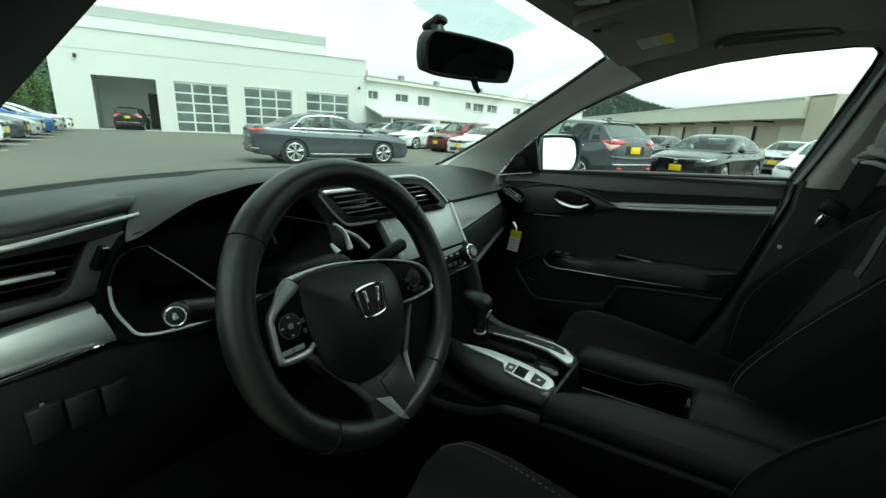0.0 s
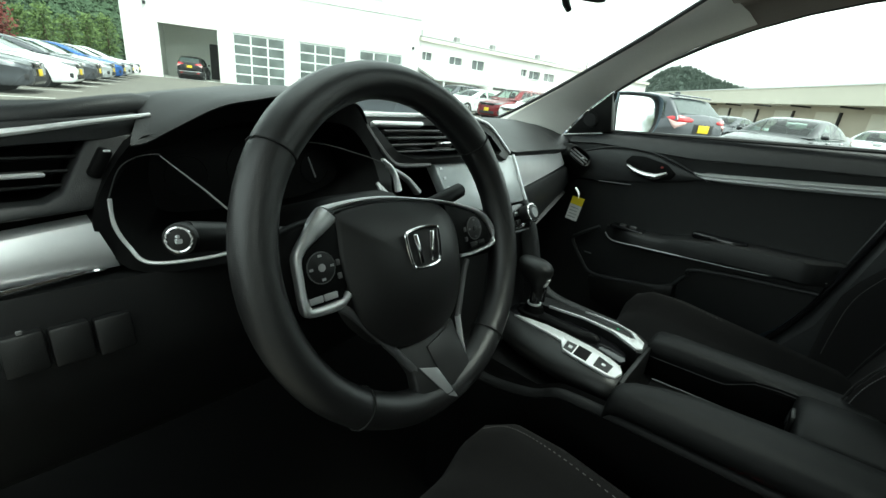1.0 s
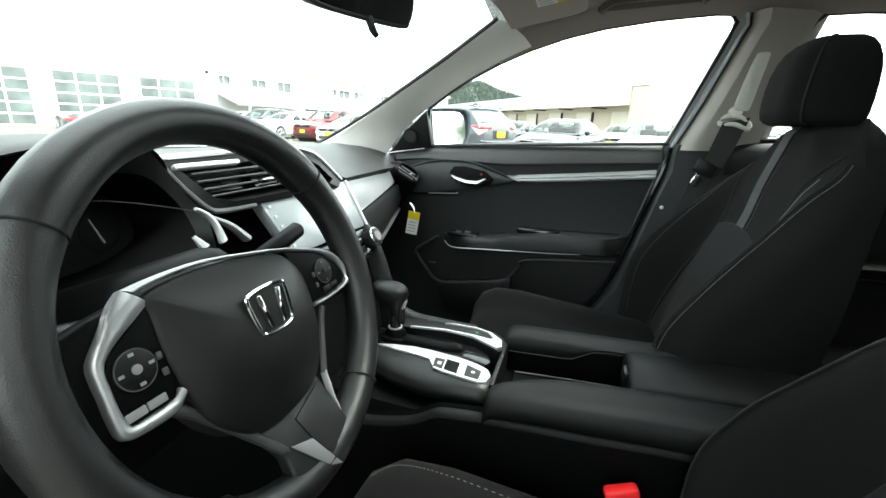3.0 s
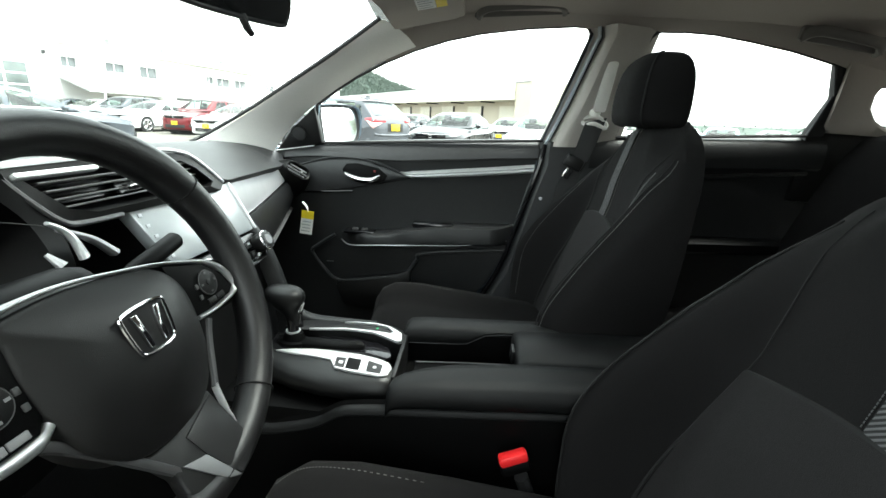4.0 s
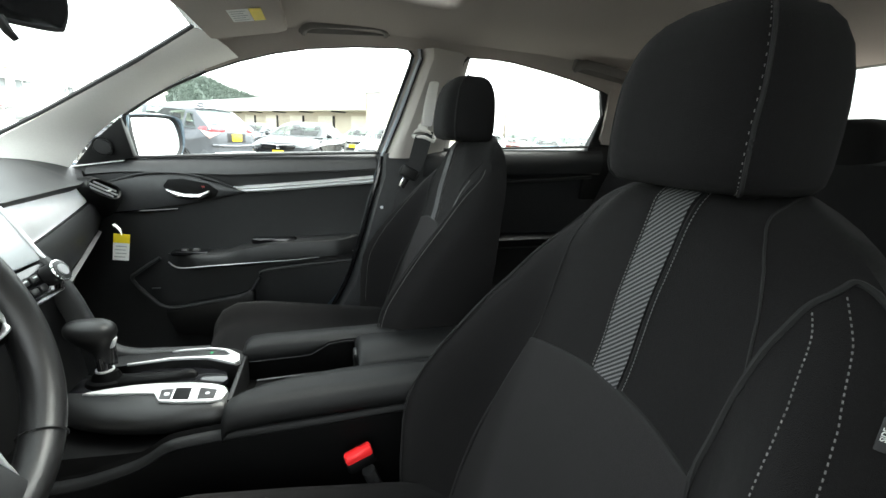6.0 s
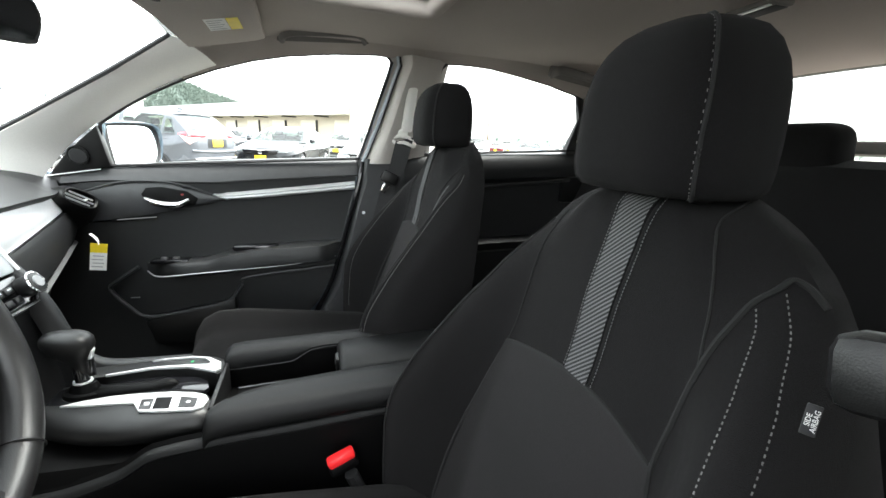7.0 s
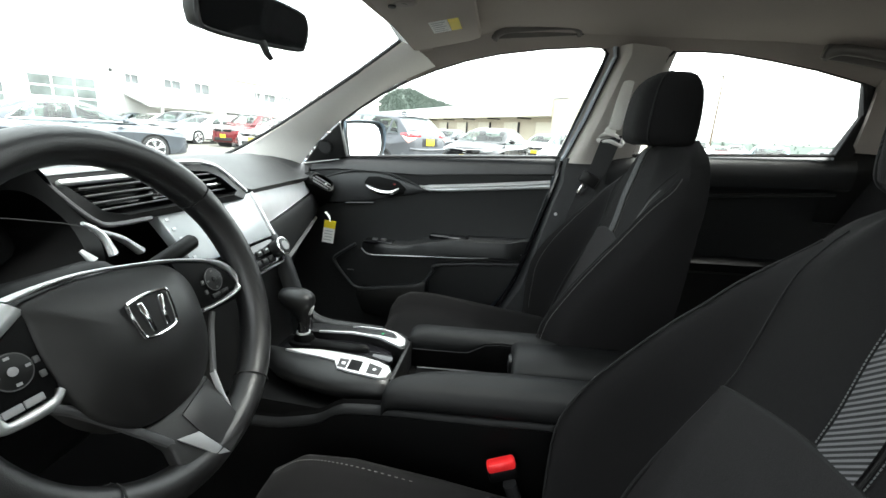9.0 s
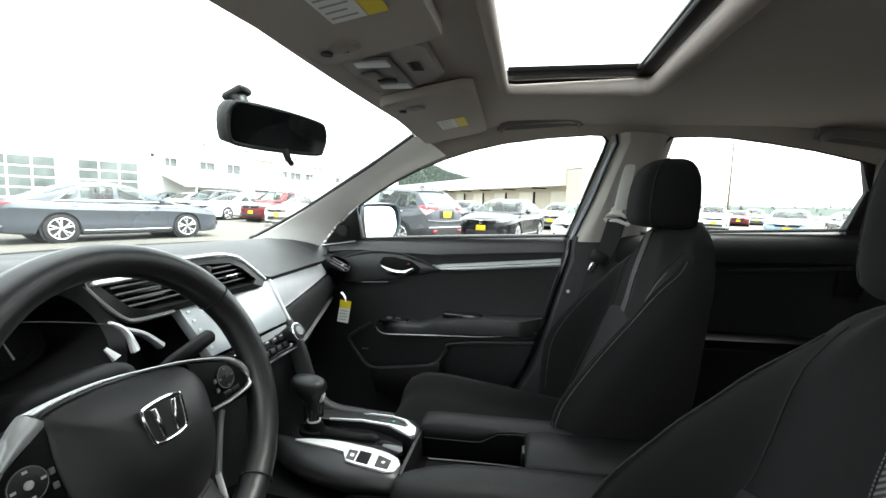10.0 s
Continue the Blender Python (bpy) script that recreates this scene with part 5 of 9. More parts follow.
        for a in range(0, 360, 90):
            part("pad_mark", box((cx + 0.0095 * math.cos(radians(a)), cy + 0.0095 * math.sin(radians(a)), 0.0016), (0.0034, 0.002, 0.0006)), M["greyink" if s < 0 else "lowgrey"], spoke, "grey control mark", local=True)
        part("pad_centre", disc((cx, cy, 0.0016), 0.0032, 0.002, (0, 0, 1), 16, 0.0006), M["greyink" if s < 0 else "plastic"], spoke, local=True)
        for j in range(2):
            part("control_button", box((cx - s * 0.004 + s * 0.0135 * j, -0.0235 if s < 0 else -0.0185, 0.0002), (0.0125, 0.0055, 0.002), 0.0008), M["greyink" if s < 0 else "plastic"], spoke, "grey control button", local=True)
        for j in range(2):
            part("side_button", box((cx - s * 0.016, cy + 0.001 - 0.011 * j, 0.0002), (0.004, 0.005, 0.002), 0.0008), M["lowgrey"], spoke, local=True)
    # lower spoke, rising towards the rim
    def up(x, y, o=0.0):
        return (x, y, lerp(-0.006, 0.0165, (-y - 0.09) / 0.065) + o)
    lo = [(-0.0396, -0.088), (-0.0055, -0.092), (0.0459, -0.088), (0.0445, -0.1157), (0.0430, -0.150), (0.0076, -0.154), (-0.020, -0.150), (-0.034, -0.135), (-0.03, -0.12)]
    part("lower_spoke", prism([up(x, y, -0.014) for x, y in lo], (0, 0, 0.014), 0.003, 3), M["cover"], th, "dark grey lower spoke", local=True)
    part("spoke_strip", ribbon([(0.0450, -0.087), (0.0435, -0.116), (0.044, -0.121), (0.0425, -0.151)], [(0.0475, -0.085), (0.0460, -0.114), (0.0468, -0.121), (0.0455, -0.150)], 0.004, 0.001), M["satin"], th, "satin lower spoke strip", local=True)
    part("spoke_plate", prism([up(x, y, -0.0005) for x, y in ((-0.0035, -0.1025), (0.0424, -0.0915), (0.0425, -0.150), (0.010, -0.157), (-0.001, -0.1235))], (0, 0, 0.002), 0.0006), M["spoke_satin"], th, "dark satin lower spoke plate", local=True)
    part("spoke_fillet", prism([up(x, y, 0.0) for x, y in ((-0.0229, -0.1155), (-0.0015, -0.1235), (0.0086, -0.157), (-0.0032, -0.1495))], (0, 0, 0.002), 0.0006), M["satin_mid"], th, "satin lower spoke fillet", local=True)
    part("spoke_rod", tube(smooth_path([(-0.088, -0.036, -0.006), (-0.0774, -0.0456, -0.006), (-0.0544, -0.0746, -0.006), (-0.0242, -0.1195, 0.001)], 4), 0.0042, 8, flat=0.7), M["satin_dark"], th, "dark satin rod", local=True)
    part("spoke_rod", tube(smooth_path([(0.086, -0.034, -0.006), (0.075, -0.05, -0.006), (0.0465, -0.088, 0.001)], 4), 0.0038, 8, flat=0.7), M["satin_dark"], th, "dark satin rod", local=True)
    part("hub_shroud", disc((0, -0.01, -0.05), 0.055, 0.06, (0, 0, 1), 28, 0.008), M["plastic"], th, "black hub shroud", local=True)
    # column, with its stalks
    col = thing("steering_column", "black steering column shroud with two control stalks", "steering column", (-0.372, 0.1, 0.85))
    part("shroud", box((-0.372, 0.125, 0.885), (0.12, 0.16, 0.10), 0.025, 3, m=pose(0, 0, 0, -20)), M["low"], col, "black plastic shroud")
    a, b = Vector((-0.42, 0.075, 0.917)), Vector((-0.543, 0.066, 0.941))
    d = (b - a).normalized()
    st = part("turn_stalk", tube([a, a.lerp(b, 0.4), a.lerp(b, 0.6), b], [0.008, 0.0085, 0.0110, 0.0120], 16), M["plastic"], col, "black turn signal stalk")
    ax = Vector((-0.62, -0.75, 0.2)).normalized()
    c = b + Vector((-0.004, -0.002, 0.0))
    part("stalk_tip", disc(c, 0.0122, 0.014, ax, 24, 0.003, ), M["plastic"], st, "black round stalk tip")
    o1 = ax.orthogonal().normalized()
    o2 = ax.cross(o1)
    part("tip_ring", tube([c + ax * 0.007 + (o1 * math.cos(q) + o2 * math.sin(q)) * 0.0088 for q in (k * math.pi / 12 for k in range(24))], 0.0011, 6, True), M["chrome"], st, "bright ring")
    part("tip_mark", box(c + ax * 0.0074 + Vector((0, 0, -0.001)), (0.0045, 0.0035, 0.0035), 0.0008), M["icon"], st, "pale camera mark")
    part("tip_mark", box(c + ax * 0.0074 + Vector((-0.0005, 0, 0.0024)), (0.0028, 0.003, 0.002), 0.0008), M["icon"], st)
    for k in range(3):
        part("stalk_mark", box(a.lerp(b, 0.55 + 0.1 * k) + Vector((0, -0.0112, 0.002)), (0.006, 0.001, 0.002)), M["icon"], st, "pale stalk mark")
    a, b = Vector((-0.32, 0.085, 0.905)), Vector((-0.19, 0.085, 0.938))
    part("wiper_stalk", tube([a, a.lerp(b, 0.35), a.lerp(b, 0.5), a.lerp(b, 0.97), b], [0.007, 0.0075, 0.0105, 0.010, 0.007], 16), M["low"], col, "black wiper stalk")


dashboard()
steering_wheel()


# ---- centre console ----
def console():
    th = thing("centre_console", "black centre console with silver-edged gear panel and open bin", "console", (0.02, -0.2, 0.25))
    ring = []
    for y, zt in ((0.17, 0.64), (0.05, 0.635), (-0.14, 0.63), (-0.3, 0.60), (-0.62, 0.60)):
        ring.append([Vector((-0.088, y, 0.25)), Vector((-0.092, y, zt - 0.02)), Vector((-0.088, y, zt)), Vector((0.142, y, zt)), Vector((0.150, y, zt - 0.02)), Vector((0.155, y, 0.25))])
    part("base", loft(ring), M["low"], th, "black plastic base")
    # ledge along the side: low by the dash, stepping up beside the gear panel
    path = smooth_path([(0, 0.16, 0.597), (0, 0.06, 0.601), (0, 0.02, 0.606), (0, -0.036, 0.622), (0, -0.072, 0.644), (0, -0.10, 0.651), (0, -0.17, 0.657), (0, -0.30, 0.664), (0, -0.42, 0.672), (0, -0.62, 0.680)], 5)
    part("base_ledge", loft([[Vector((x, p.y, p.z + z)) for x, z in ((-0.088, 0.005), (-0.099, 0.004), (-0.104, 0.0), (-0.105, -0.007), (-0.101, -0.011), (-0.088, -0.014))] for p in path]), M["pad"], th, "raised ledge along the side", angle=50)
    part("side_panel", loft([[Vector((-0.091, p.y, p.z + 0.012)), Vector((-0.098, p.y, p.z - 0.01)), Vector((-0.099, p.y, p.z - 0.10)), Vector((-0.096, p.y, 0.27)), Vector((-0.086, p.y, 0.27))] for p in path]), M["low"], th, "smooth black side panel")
    # long island beside the driver, its top carrying the silver strip
    rows = [(0.104, 0.002, -0.004, -0.010), (0.085, 0.0, -0.008, -0.030), (0.062, -0.004, -0.014, -0.047), (0.02, 0.006, -0.02, -0.064), (-0.03, 0.010, -0.027, -0.075), (-0.06, 0.007, -0.05, -0.078), (-0.08, 0.004, -0.055, -0.079), (-0.125, -0.010, -0.062, -0.078), (-0.140, -0.022, -0.060, -0.076), (-0.147, -0.036, -0.058, -0.072)]
    rings = []
    for y, xi, xs, xo in rows:
        d = 0.004 * (y < -0.145)
        rings.append([Vector((xi, y, 0.638)), Vector((xi, y, 0.6865 - d)), Vector((xs, y, 0.6865 - d)), Vector((lerp(xs, xo, 0.5), y, 0.682 - d)), Vector((lerp(xs, xo, 0.86), y, 0.674 - d)), Vector((xo, y, 0.664)), Vector((xo + 0.003, y, 0.652)), Vector((xo + 0.016, y, 0.640))])
    part("gear_panel", loft(rings), M["plastic"], th, "black gear panel with a rounded flank", angle=50)
    lf = [(-0.011, 0.064), (-0.003, 0.035), (0.002, 0.0), (0.001, -0.03), (-0.005, -0.085), (-0.014, -0.118), (-0.025, -0.138), (-0.040, -0.146), (-0.060, -0.142), (-0.064, -0.128), (-0.056, -0.075), (-0.050, -0.052), (-0.026, -0.038), (-0.021, -0.01), (-0.017, 0.03)]
    part("left_strip", prism([(x, y, 0.686) for x, y in lf], (0, 0, 0.005), 0.0014), M["satin"], th, "satin silver strip with parking brake button")

    def key(name, pts, mat, z, h, label=""):
        return part(name, prism([(x, y, z) for x, y in pts], (0, 0, h), 0.0008), M[mat], th, label)
    key("econ_button", [(-0.020, -0.047), (-0.021, -0.065), (-0.051, -0.068), (-0.047, -0.051)], "spoke_satin", 0.690, 0.0018, "dull grey button")
    key("button_mark", [(-0.031, -0.055), (-0.032, -0.062), (-0.040, -0.063), (-0.039, -0.056)], "icon", 0.6915, 0.0006, "pale mark")
    key("brake_button", [(-0.018, -0.067), (-0.022, -0.091), (-0.0555, -0.094), (-0.0515, -0.070)], "void", 0.690, 0.0014, "black recessed button")
    key("hold_button", [(-0.024, -0.103), (-0.035, -0.130), (-0.0595, -0.130), (-0.0565, -0.106)], "cover", 0.690, 0.0020, "dark square button")
    part("button_mark", disc((-0.044, -0.118, 0.6923), 0.0032, 0.0006, (0, 0, 1), 14), M["icon"], th, "pale round mark")
    # island beside the passenger, with its thin silver loop
    rows = [(0.085, 0.078, 0.110), (0.05, 0.074, 0.124), (0.0, 0.080, 0.130), (-0.04, 0.084, 0.132), (-0.09, 0.074, 0.131), (-0.125, 0.055, 0.122), (-0.142, 0.046, 0.108), (-0.148, 0.050, 0.096)]
    rings = []
    for y, xi, xo in rows:
        zt = 0.6865 + 0.10 * max(0.0, y - 0.03) ** 1.3
        rings.append([Vector((xi, y, 0.638)), Vector((xi, y, zt)), Vector((lerp(xi, xo, 0.75), y, zt)), Vector((xo, y, zt - 0.005)), Vector((xo + 0.012, y, zt - 0.02)), Vector((xo + 0.02, y, 0.638))])
    part("right_panel", loft(rings), M["plastic"], th, "black panel beside the passenger", angle=50)
    rt = [(0.073, 0.036), (0.083, -0.03), (0.078, -0.088), (0.058, -0.124), (0.050, -0.138), (0.058, -0.146), (0.082, -0.142), (0.106, -0.118), (0.116, -0.088), (0.116, -0.045), (0.112, -0.022), (0.1132, -0.045), (0.1128, -0.087), (0.1035, -0.112), (0.084, -0.126), (0.079, -0.120), (0.0845, -0.088), (0.0872, -0.03), (0.076, 0.036)]
    part("right_strip", prism([(x, y, 0.686) for x, y in rt], (0, 0, 0.005), 0.001), M["satin"], th, "satin silver loop")
    key("seat_heat_button", [(0.0905, -0.03), (0.1105, -0.035), (0.1105, -0.085), (0.101, -0.110), (0.083, -0.122), (0.087, -0.08)], "plastic", 0.686, 0.003, "black button plate")
    part("button_light", box((0.096, -0.092, 0.6895), (0.007, 0.004, 0.0008)), material("green_light_mark", (0.02, 0.35, 0.12), 0.4, bump=0), th, "small green mark")
    # sunken gate between them
    gate = [(0.006, 0.10), (0.07, 0.10), (0.078, 0.03), (0.082, -0.03), (0.072, -0.09), (0.05, -0.125), (-0.006, -0.122), (0.006, -0.08), (0.009, -0.03), (0.004, 0.03)]
    part("gate", prism([(x, y, 0.655) for x, y in gate], (0, 0, 0.019), 0.002), M["piano"], th, "gloss black gear gate")
    key("gate_end", [(0.010, -0.072), (0.052, -0.083), (0.062, -0.100), (0.044, -0.126), (0.018, -0.134), (-0.004, -0.122), (0.004, -0.098)], "piano", 0.670, 0.008, "gloss plate at the end of the gate")
    part("gate_slot", loft([[Vector((0.046 + w * math.cos(a), y, 0.674 + h * max(0.0, math.sin(a)))) for a in (math.pi * 2 * k / 14 for k in range(14))] for y, w, h in ((0.05, 0.012, 0.008), (0.04, 0.015, 0.011), (-0.045, 0.013, 0.010), (-0.062, 0.010, 0.013), (-0.072, 0.009, 0.012), (-0.079, 0.005, 0.006))]), M["low"], th, "dark ribbed lever slide", angle=50)
    for k in range(7):
        part("gear_mark", box((0.016 - 0.0002 * k, 0.03 - 0.015 * k, 0.6745), (0.004, 0.006, 0.0008)), M["icon"], th, "pale gear mark bar")
    boot = [[Vector((0.047 + 0.027 * w * math.cos(a), 0.055 + 0.040 * w * math.sin(a), lerp(0.668, 0.695, f))) for a in (q * math.pi / 12 for q in range(24))] for f, w in ((0, 1.0), (0.12, 0.97), (0.2, 0.80), (0.42, 0.74), (0.52, 0.56), (0.8, 0.5), (1, 0.42))]
    part("lever_boot", loft(boot), M["low"], th, "black lever boot")
    lv = part("lever", tube([(0.045, 0.055, 0.70), (0.047, 0.058, 0.735), (0.049, 0.06, 0.755)], [0.0105, 0.009, 0.009], 14), M["piano"], th, "dark lever shaft")
    part("lever_front", tube([(0.052, 0.043, 0.704), (0.054, 0.045, 0.735)], [0.005, 0.006], 10, flat=0.6), M["piano"], lv, "gloss black lever front")
    part("lever_collar", disc((0.047, 0.056, 0.698), 0.0135, 0.004, (0, 0, 1), 18, 0.001), M["satin"], lv, "bright collar")
    kr = []
    for z, rx_, ry_, dy in ((0.704, 0.0095, 0.010, -0.004), (0.722, 0.0100, 0.011, -0.004), (0.733, 0.0120, 0.0135, -0.002), (0.742, 0.0165, 0.020, 0.001), (0.752, 0.0215, 0.028, 0.004), (0.762, 0.0240, 0.034, 0.006), (0.771, 0.0240, 0.035, 0.008), (0.778, 0.0215, 0.032, 0.010), (0.783, 0.0165, 0.026, 0.012), (0.786, 0.008, 0.014, 0.013)):
        kr.append([Vector((0.047 + rx_ * math.copysign(abs(math.cos(a)) ** 0.8, math.cos(a)), 0.060 + dy + ry_ * math.copysign(abs(math.sin(a)) ** 0.8, math.sin(a)), z)) for a in (2 * math.pi * q / 24 for q in range(24))])
    part("lever_knob", loft(kr), M["plastic"], lv, "black leather gear knob", angle=70)
    part("lever_button", prism([(0.041, 0.034, 0.753), (0.055, 0.034, 0.753), (0.053, 0.039, 0.736), (0.043, 0.039, 0.736)], (0.001, 0.012, 0), 0.0018), M["satin"], lv, "bright release button")
    # padded rails of the bin
    ring = []
    for y, xi, zt in ((-0.148, -0.086, 0.682), (-0.151, -0.078, 0.693), (-0.157, -0.072, 0.700), (-0.172, -0.064, 0.7045), (-0.205, -0.050, 0.7075), (-0.25, -0.038, 0.7105), (-0.35, -0.033, 0.716), (-0.45, -0.034, 0.720), (-0.62, -0.034, 0.724)):
        xo = -0.106 if y > -0.15 else -0.1115
        ring.append([Vector((xo + 0.014, y, zt - 0.046)), Vector((xo + 0.001, y, zt - 0.037)), Vector((xo - 0.0015, y, zt - 0.030)), Vector((xo + 0.002, y, zt - 0.012)), Vector((xo + 0.010, y, zt - 0.004)), Vector((lerp(xo, xi, 0.4), y, zt - 0.001)), Vector((lerp(xo, xi, 0.7), y, zt)), Vector((xi - 0.006, y, zt - 0.001)), Vector((xi, y, zt - 0.007)), Vector((xi + 0.002, y, 0.60)), Vector((xo + 0.02, y, 0.60))])
    part("rail", loft(ring), M["pad"], th, "padded black rail beside the driver", angle=50)
    ring, edge = [], []
    for y, zt, lo in ((-0.142, 0.680, 0.668), (-0.146, 0.692, 0.668), (-0.155, 0.700, 0.668), (-0.18, 0.7035, 0.669), (-0.25, 0.7055, 0.672), (-0.268, 0.706, 0.674), (-0.285, 0.7065, 0.684), (-0.302, 0.707, 0.694), (-0.33, 0.708, 0.698), (-0.45, 0.711, 0.70), (-0.62, 0.715, 0.70)):
        xi, xo = 0.088, 0.153
        ring.append([Vector((xi + 0.008, y, lo)), Vector((xi + 0.001, y, lo + 0.001)), Vector((xi, y, lo + 0.005)), Vector((xi + 0.001, y, zt - 0.007)), Vector((xi + 0.008, y, zt - 0.001)), Vector((xi + 0.03, y, zt)), Vector((xo - 0.014, y, zt - 0.002)), Vector((xo - 0.003, y, zt - 0.010)), Vector((xo, y, zt - 0.03)), Vector((xo, y, 0.60)), Vector((xi + 0.012, y, 0.60))])
        edge.append(Vector((xi + 0.002, y, lo)))
    rl = part("rail", loft(ring), M["pad"], th, "padded black rail beside the passenger, stepped along the bin", angle=50)
    part("piping", tube(edge[2:], 0.0009, 5), M["lowgrey"], rl, "dull piping along the step")
    # bin
    part("bin_wall", box((0.102, -0.25, 0.645), (0.014, 0.212, 0.09), 0.002), M["low"], th, "dark bin wall")
    part("bin_floor", box((0.03, -0.25, 0.612), (0.132, 0.212, 0.01)), M["void"], th, "black rubber bin floor")
    part("bin_front", box((0.02, -0.150, 0.655), (0.15, 0.008, 0.058), 0.003), M["plastic"], th, "black bin front wall")
    part("bin_tray", box((0.008, -0.262, 0.648), (0.09, 0.176, 0.005), 0.002), M["void"], th, "dark sliding tray")
    part("bin_slide", tube([(0.046, -0.175, 0.6535), (0.054, -0.262, 0.6535), (0.060, -0.352, 0.6535)], 0.0013, 6), M["satin_dark"], th, "thin dull slide edge")
    ring = []
    for y, h, w in ((-0.352, -0.034, -0.004), (-0.351, -0.012, -0.002), (-0.354, -0.004, 0.0), (-0.362, 0.0, 0.0), (-0.40, 0.002, 0.0), (-0.50, 0.005, 0.0), (-0.60, 0.008, 0.0), (-0.645, 0.004, -0.002), (-0.655, -0.02, -0.006)):
        ring.append([Vector((-0.0315 - w, y, 0.665)), Vector((-0.0325 - w, y, 0.708 + h)), Vector((-0.027, y, 0.7155 + h)), Vector((0.03, y, 0.718 + h)), Vector((0.076, y, 0.7155 + h)), Vector((0.086 + w, y, 0.708 + h)), Vector((0.0865 + w, y, 0.665))])
    lid = part("armrest_lid", loft(ring), M["pad"], th, "black padded armrest lid", angle=60)
    part("lid_latch", box((0.030, -0.3495, 0.694), (0.030, 0.008, 0.026), 0.0035), M["plastic"], lid, "black latch")
    part("latch_slot", box((0.030, -0.3455, 0.690), (0.018, 0.002, 0.010), 0.0008), M["void"], lid, "dark finger slot")


console()


# ---- seats ----
def seat(name, cx, s, label, dy=0.0, dz=0.0, airbag_tag=False):
    """A front seat; s: +1 where the car's middle lies towards +x."""
    th = thing(name, label, "car seat", (cx, -0.35, 0.28), "front seats")

    def axis_y(z):
        return table(z, [(0.50, -0.495), (0.60, -0.512), (0.72, -0.540), (0.84, -0.575), (0.95, -0.605), (1.05, -0.632), (1.10, -0.645)])[0]

    def half(z, a=1.0):
        h = table(z, [(0.44, 0.255), (0.56, 0.276), (0.66, 0.276), (0.78, 0.266), (0.88, 0.243), (0.94, 0.219), (0.98, 0.196), (1.01, 0.173), (1.03, 0.150), (1.045, 0.128), (1.06, 0.098), (1.07, 0.07), (1.077, 0.045)])[0]
        return h

    def bol(z):
        return spline(z, [(0.44, 0.075), (0.6, 0.102), (0.7, 0.118), (0.77, 0.104), (0.85, 0.068), (0.91, 0.034), (0.95, 0.012), (0.99, -0.015), (1.045, -0.034), (1.09, -0.04)])[0]

    def front(a, z, o=0.0):
        """Front of the backrest at a across (-1 outboard, 1 inboard), height z, raised by o."""
        y = axis_y(min(z, 1.05)) + bol(z) * step01(abs(a), 0.52, 0.88) - 0.055 * step01(abs(a), 0.86, 1.0) * (1 - 0.9 * step01(z, 0.92, 1.04))
        y += 0.006 * math.exp(-(a / 0.45) ** 2) * step01(z, 0.88, 0.96) - 0.035 * step01(z, 1.045, 1.085)
        return Vector((cx + s * (0.05 * (z - 0.75) + a * half(z, a)), y + o + dy, z + 0.25 * o + dz))

    def across(dx, z):
        """a at dx inboard of the seat's middle."""
        return (dx - 0.05 * (z - 0.75)) / half(z, dx)

    def dseat_ring(z):
        f = [front(-1 + 2 * i / 32, z) for i in range(33)]
        th_ = 0.115 - 0.035 * step01(z, 0.62, 0.95) - 0.008 * step01(z, 0.95, 1.07)
        bk = [Vector((cx + s * (0.05 * (z - 0.75) + a * half(z, a) * lerp(0.88, 0.93, abs(a))), axis_y(min(z, 1.05)) - th_ - 0.02 * (1 - a * a) + dy, z + dz)) for a in (1 - 2 * i / 10 for i in range(11))]
        return f + bk
    zs = [0.44, 0.5, 0.55, 0.6, 0.65, 0.7, 0.74, 0.78, 0.82, 0.85, 0.88, 0.91, 0.94, 0.97, 1.0, 1.015, 1.03, 1.042, 1.052, 1.062, 1.07, 1.077]
    back = part("backrest", loft([dseat_ring(z) for z in zs]), M["cloth"], th, "black cloth backrest with side bolsters", angle=60)

    def seam(pts, mat="seam", r=0.0022, o=0.0008, parent=None):
        q = smooth_path([(a, z, 0) for a, z in pts], 6)
        part("seam" if mat == "seam" else "piping", tube([front(p.x, p.y, o) for p in q], r, 6), M[mat], parent or back)

    def stitches(pts, fn, n, ln=0.006, r=0.0011, mat="thread"):
        q = smooth_path([(a, z, 0) for a, z in pts], 12)
        bm = bmesh.new()
        w = [fn(p.x, p.y) for p in q]
        run = [0.0]
        for a, b in zip(w, w[1:]):
            run.append(run[-1] + (b - a).length)
        i = 0
        for k in range(n):
            at = (k + 0.5) / n * run[-1]
            while i < len(w) - 2 and run[i + 1] < at:
                i += 1
            d = (w[i + 1] - w[i]).normalized()
            A = w[i] + d * (at - run[i])
            tube([A - d * ln / 2, A + d * ln / 2], r, 5, bm=bm)
        tagged(part("stitching", bm, M[mat], back, "light grey stitching" if mat == "thread" else "dark grey stitching"), kind="stuff")

    # lower centre insert under an arched seam
    def arch(a):
        return table(a, [(-0.50, 0.845), (-0.3, 0.857), (-0.1, 0.861), (0.1, 0.859), (0.3, 0.851), (0.56, 0.836)])[0]
    def flank(v):
        """Edges of the insert, from its foot (0) to its shoulders (1)."""
        return lerp(-0.64, -0.50, v), lerp(0.66, 0.56, v)
    ins = grid(lambda u, v: front(lerp(*flank(v), u), lerp(0.50, arch(lerp(*flank(1), u)), v), 0.0035), 24, 16)
    part("insert", ins, M["cloth2"], back, "charcoal cloth centre insert", angle=60)
    seam([(-0.50, 0.845), (-0.3, 0.857), (-0.1, 0.861), (0.1, 0.859), (0.3, 0.851), (0.56, 0.836)], r=0.0030)
